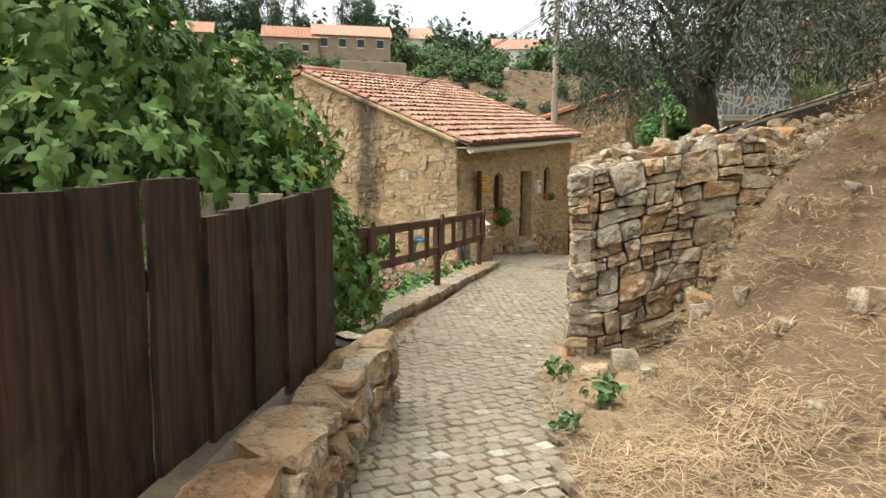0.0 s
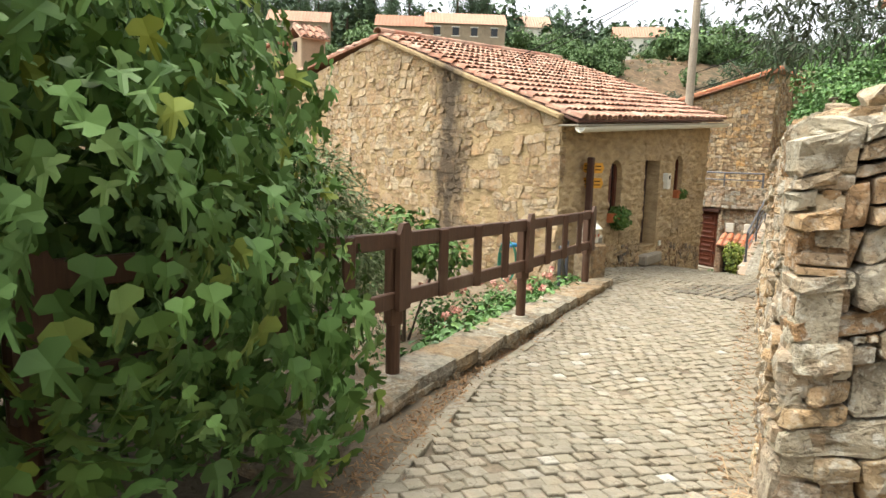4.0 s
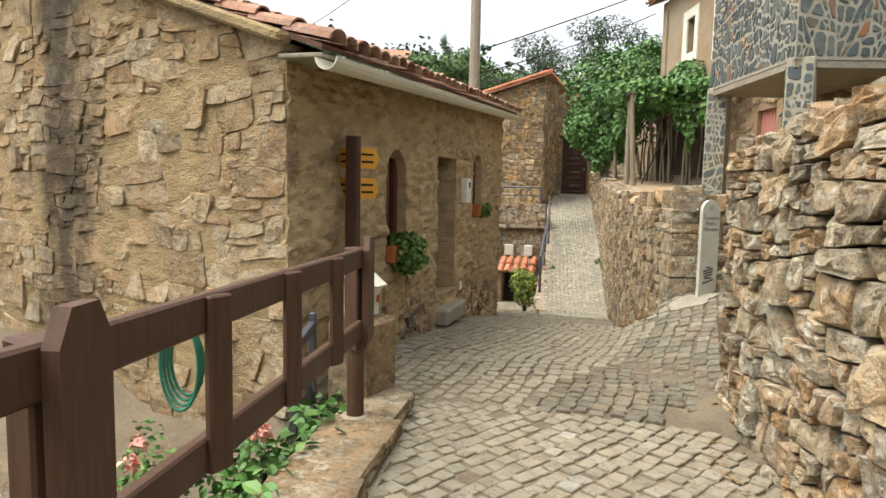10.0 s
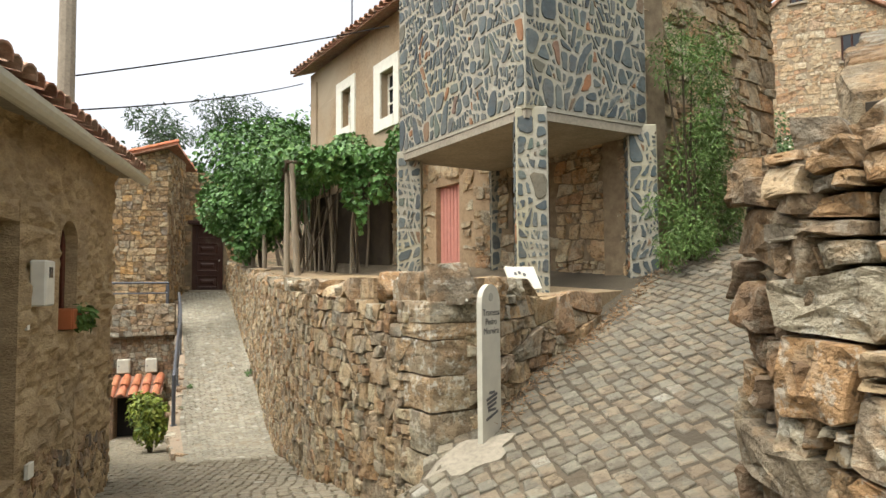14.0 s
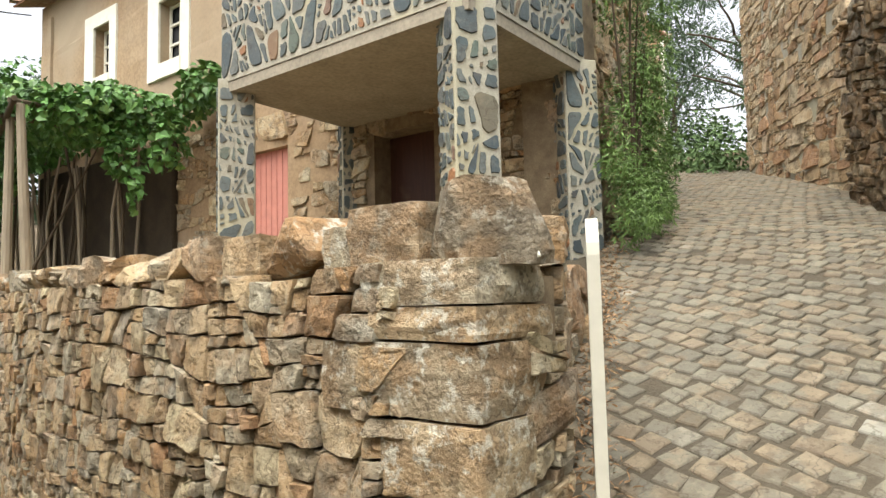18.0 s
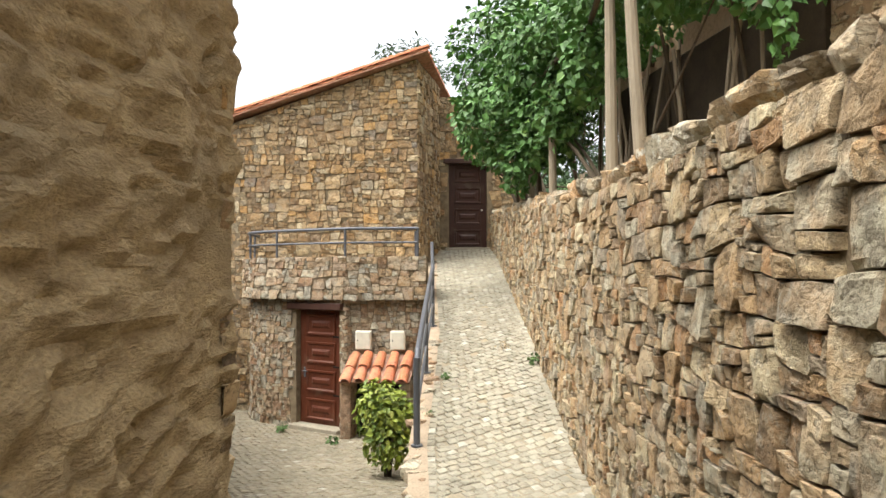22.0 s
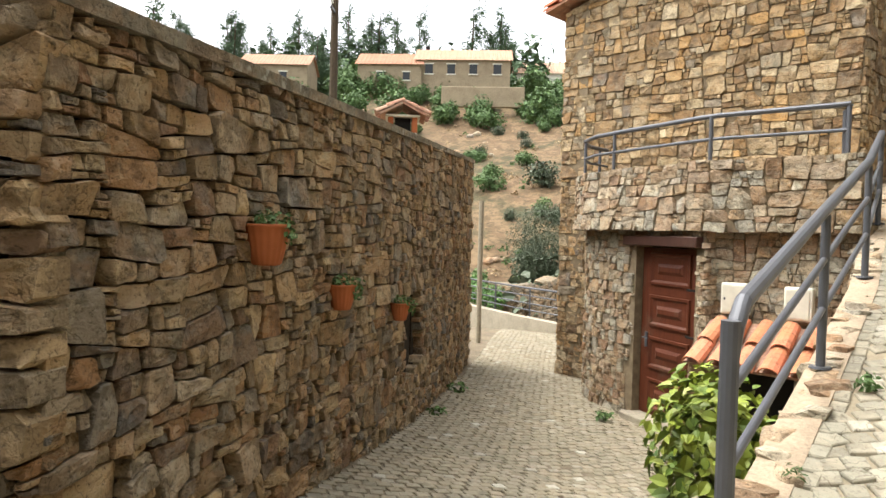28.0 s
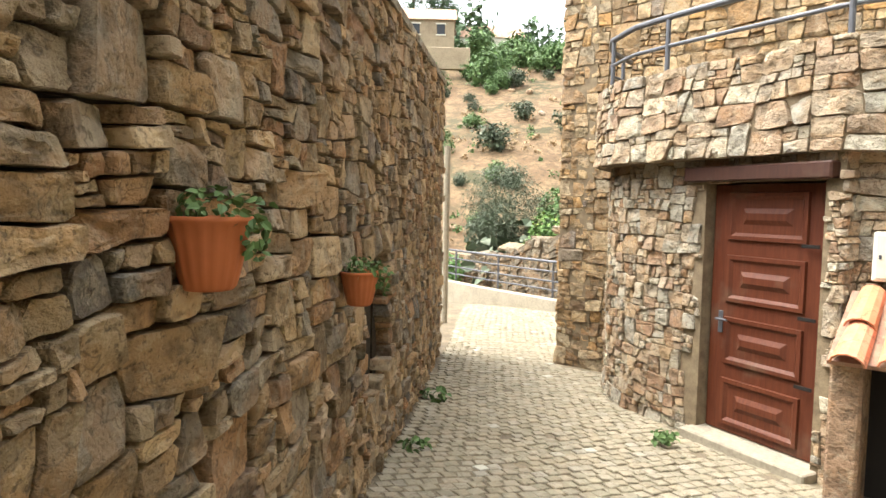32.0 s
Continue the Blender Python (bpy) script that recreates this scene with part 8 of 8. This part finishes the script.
part("downpipe", tube([on_line(far_line, 4.25, 0.10, 4.40), on_line(far_line, 4.0, 0.12, 4.18), on_line(far_line, 4.0, 0.10, 1.2)], 0.06, 8), M_WHITE, far_house, "white painted downpipe")
cc = on_line(far_line, 3.44, -0.6, 5.05)
part("chimney", box(0.5, 0.5, 1.5, 0.03, cc, rz=-44), M_FARW, far_house, "stone chimney with a clay tile cap")
part("chimney_cap", join(box(0.78, 0.78, 0.07, 0.02, (cc[0], cc[1], cc[2] + 0.79), rz=-44), box(0.5, 0.5, 0.16, 0.05, (cc[0], cc[1], cc[2] + 0.9), rz=-44)), M_TILE, far_house)
at = (12.5, 7.2, 3.0)
hedge = bush("hedge", "clipped flowering hedge up the lane", at, [((0, 0, 0.65), (1.8, 0.8, 0.75)), ((1.2, -1.3, 0.9), (0.8, 0.8, 1.0)), ((0.6, -2.2, 0.5), (0.5, 0.6, 0.9)), ((0.4, 1.4, 1.5), (1.1, 0.9, 1.1))], 9500, 0.085, M_BUSH, 218, "leaf")
part("blossom", leaves(219, [((0, 0, 0.85), (1.75, 0.85, 0.62))], 900, 0.04, "leaf", 0, 0.3, 0.05), M_WHITE, hedge)
hill_wins = [(-4, 1.6, 0.9, 1.1), (-1.4, 1.6, 0.9, 1.1), (1.2, 1.6, 0.9, 1.1), (4, 1.6, 0.9, 1.1)]
dwelling("hill_house", "long tan farmhouse with a clay tile roof on the hill", (-54.5, 63.2, 17.4), 11.0, 6, 2.7, 42, M_FARW, M_TILE, hill_wins, chimney=[(-4.5, 0.3, 1.6)])
dwelling("hill_house", "small tan farmhouse on the hillside", (-60.5, 57.0, 16.8), 7.5, 6, 2.6, 42, M_FARW, M_TILE, [(-1, 1.2, 0.9, 0.9), (2, 1.2, 0.8, 0.9)])
dwelling("hill_house", "plain two-storey farmhouse on the hillside", (-75, 50.0, 17.0), 8.5, 6, 3.4, 45, M_FARW, M_TILE, [(1.2, 1.9, 0.9, 1.1), (-2.6, 1.9, 0.9, 1.1)])
dwelling("white_house", "white rendered house on the hill crest", (-64, 92, 20.5), 10, 9, 4.5, 40, M_WHITE, M_TILE, [(-2, 2.5, 1, 1.2), (2, 2.5, 1, 1.2)], rise=0.3, chimney=[(1, 0, 2.2)])
dwelling("white_house", "distant white house on the hill crest", (-46, 104, 19.5), 9, 8, 4, 30, M_WHITE, M_TILE, [(-2, 2, 1, 1.2)], rise=0.3)
tagged(part("field_terrace", box(9, 0.6, 2.2, 0.05, (-47, 58.5, 14.6), rz=42), M_FARW), "low stone retaining wall on the hillside", "wall", kind="structure")

# ---- trees on the hill ----
def hill_tree(kind, seed):
    rng = random.Random(seed)
    if kind == "pine":
        ob = thing("pine_tree", "tall slender pine on the hill crest", "tree", "pines on the hill")
        h = 11.0
        part("trunk", tube([(0, 0, -1), (0.2, 0, h * 0.5), (0.1, 0.1, h)], [0.2, 0.15, 0.05], 6), M_BARK, ob)
        blobs = [((rng.uniform(-0.8, 0.8), rng.uniform(-0.8, 0.8), h * f), (rng.uniform(1.1, 2.2) * (1.35 - f), rng.uniform(1.1, 2.2) * (1.35 - f), 1.0)) for f in (0.42, 0.52, 0.62, 0.72, 0.82, 0.92, 1.0)]
        part("crown", leaves(seed, blobs, 1300, 0.5, "thin", 0.1, 0.3, 0.9), M_PINE, ob)
    else:
        ob = thing("hill_bush", "rounded green bush on the dry slope", "bush", "bushes on the hillside")
        part("trunk", tube([(0, 0, -0.6), (0, 0, 1)], [0.12, 0.08], 6), M_BARK, ob)
        blobs = [((rng.uniform(-0.8, 0.8), rng.uniform(-0.8, 0.8), 1.0 + rng.uniform(-0.3, 0.6)), (rng.uniform(0.8, 1.4), rng.uniform(0.8, 1.4), rng.uniform(0.8, 1.2))) for _ in range(4)]
        part("crown", leaves(seed, blobs, 900, 0.26, "leaf", 0.1, 0.3, 0.7), M_BUSH if kind == "bush" else M_OLIVE, ob)
    return ob


rng = random.Random(44)
protos = {k: [hill_tree(k, s) for s in ss] for k, ss in (("pine", (701, 702, 703)), ("bush", (711, 712, 713)), ("olive", (721, 722)))}
for k, obs in protos.items():
    for i, ob in enumerate(obs):
        ob.location = {"pine": (-92 + 4 * i, 58 + 6 * i, far_hill(-92 + 4 * i, 58 + 6 * i)), "bush": (-50 + 3 * i, 60.5 - 2 * i, far_hill(-50 + 3 * i, 60.5 - 2 * i)), "olive": (-16.3 - 5 * i, 29.1 + 6 * i, far_hill(-16.3 - 5 * i, 29.1 + 6 * i))}[k]
E_AX, P_AX = Vector((-0.65, 0.76)), Vector((0.76, 0.65))


def plant(kind, q, p, s):
    c = Vector((-9, 20)) + E_AX * q + P_AX * p
    copy_thing(rng.choice(protos[kind]), Matrix.Translation((c.x, c.y, far_hill(c.x, c.y) - 0.1)) @ Matrix.Rotation(rng.uniform(0, 6.28), 4, "Z") @ Matrix.Scale(s, 4))


copy_thing(protos["olive"][1], Matrix.Translation((-14.8, 27.2, far_hill(-14.8, 27.2))) @ Matrix.Scale(1.9, 4))
copy_thing(protos["bush"][1], Matrix.Translation((-13.0, 26.0, far_hill(-13.0, 26.0))) @ Matrix.Scale(0.8, 4))
for _ in range(75):
    plant("pine", rng.uniform(84, 120), rng.uniform(-75, 0), rng.uniform(0.8, 1.35))
for _ in range(40):
    plant("pine", rng.uniform(100, 170), rng.uniform(0, 110), rng.uniform(0.7, 1.2))
for _ in range(46):
    plant("bush", rng.uniform(50, 60), rng.uniform(-38, 26), rng.uniform(0.7, 1.5))
for _ in range(70):
    plant("bush", rng.uniform(62, 96), rng.uniform(-50, 60), rng.uniform(0.9, 2.1))
for _ in range(70):
    plant(rng.choice(("bush", "olive")), rng.uniform(14, 50), rng.uniform(-16, 40), rng.uniform(0.4, 0.9))
for _ in range(70):
    plant(rng.choice(("bush", "olive", "olive")), rng.uniform(16, 52), rng.uniform(-20, 40), rng.uniform(0.25, 0.6))
for _ in range(60):
    plant("bush", rng.uniform(60, 150), rng.uniform(20, 120), rng.uniform(1.4, 2.8))
for _ in range(40):
    plant("pine", rng.uniform(26, 44), rng.uniform(-62, -30), rng.uniform(0.8, 1.3))
for k, (x, y, h) in enumerate(((24.5, 13.0, 9.5), (27.5, 15.5, 11.0), (21.5, 8.6, 7.0), (29, 11, 10))):
    r = random.Random(950 + k)
    tree("pine_tree", "tall dark pine behind the houses up the lane", (x, y, 4.5), h * 0.9, 0.16, [((r.uniform(-1.3, 1.3), r.uniform(-1.3, 1.3), h * f), (r.uniform(0.9, 1.6), r.uniform(0.9, 1.6), r.uniform(0.5, 0.9))) for f in (0.35, 0.45, 0.55, 0.62, 0.7, 0.78, 0.86, 0.94, 1.0)], 5200, 0.22, M_PINE, 950 + k, "thin", stems=1, group="pines up the lane")
for k, (x, y, h) in enumerate(((-2.6, 24, 7.2), (-0.4, 26.5, 8.6), (2.2, 24.5, 7.4), (4.6, 28, 9.0), (-5.6, 28.5, 6.2), (-8.2, 31, 5.5))):
    at = (x, y, 1.2)
    r = random.Random(900 + k)
    tree("eucalyptus_tree", "tall loose-crowned eucalyptus behind the houses", at, h * 0.9, 0.12, [((r.uniform(-0.9, 0.9), r.uniform(-0.9, 0.9), h * f), (r.uniform(0.5, 1.1), r.uniform(0.5, 1.1), r.uniform(0.4, 0.8))) for f in (0.45, 0.55, 0.65, 0.72, 0.8, 0.86, 0.93, 0.98)], 3600, 0.24, M_PINE, 900 + k, "thin", stems=2, group="trees behind the houses")
woods = []
for k in range(420):
    c = Vector((-9, 20)) + E_AX * rng.uniform(82, 175) + P_AX * rng.uniform(-95, 170)
    s, z = rng.uniform(2.0, 4.4), far_hill(c.x, c.y)
    woods.append(leaves(2000 + k, [((c.x, c.y, z + s * 1.1), (s, s, s * rng.uniform(0.8, 1.5))), ((c.x + s * 0.5, c.y, z + s * 2.0), (s * 0.6, s * 0.6, s * 0.7))], 90, 1.1, "leaf", 0.1, 0.3, 0.6))
tagged(part("far_woods", join(*woods), M_PINE), "far woods on the hill crest", "woods", kind="stuff")
scrub, srng = [], random.Random(88)
for k in range(1500):
    q = srng.uniform(9, 62) if k % 2 else srng.uniform(9, 36)
    c = Vector((-9, 20)) + E_AX * q + P_AX * srng.uniform(-24, 44)
    if noise.noise((c.x * 0.11, c.y * 0.11, 6)) < -0.12:
        continue
    r1, z = srng.uniform(0.15, 0.5), far_hill(c.x, c.y)
    scrub.append(leaves(6000 + k, [((c.x, c.y, z + r1 * 0.4), (r1, r1, r1 * 0.7))], 30, 0.17, "leaf", 0.1, 0.3, 0.8))
tagged(part("hill_scrub", join(*scrub[::2]), M_BUSH), "low green scrub over the dry hillside", "scrub", kind="stuff")
tagged(part("dry_scrub", join(*scrub[1::2]), M_STRAW), "tufts of bleached dry grass over the hillside", "dry grass", kind="stuff")
srng = random.Random(89)
rocks = []
for k in range(420):
    c = Vector((-9, 20)) + E_AX * srng.uniform(10, 52) + P_AX * srng.uniform(-22, 40)
    if noise.noise((c.x * 0.16, c.y * 0.16, 16)) < 0.05:
        continue
    w = srng.uniform(0.25, 0.9)
    rocks.append(moved(box(w, w * 0.7, w * 0.6, w * 0.2), pose(c.x, c.y, far_hill(c.x, c.y) + w * 0.08, srng.uniform(-30, 30), srng.uniform(-30, 30), srng.uniform(0, 180))))
tagged(part("hill_rocks", join(*rocks), M_PALE), "pale rock outcrops on the dry hillside", "rocks", kind="stuff")
aerial = thing("antenna", "thin television antenna on the house roof", "antenna", at=(3.4, 9.7, 7.05))
part("mast", tube([(0, 0, -0.1), (0, 0, 1.75)], 0.018, 6), M_IRON, aerial)
for z, w in ((1.7, 0.5), (1.58, 0.35), (1.46, 0.4)):
    part("rod", tube([(-w, -w * 0.4, z + 0.05), (w, w * 0.4, z - 0.05)], 0.009, 5), M_IRON, aerial)
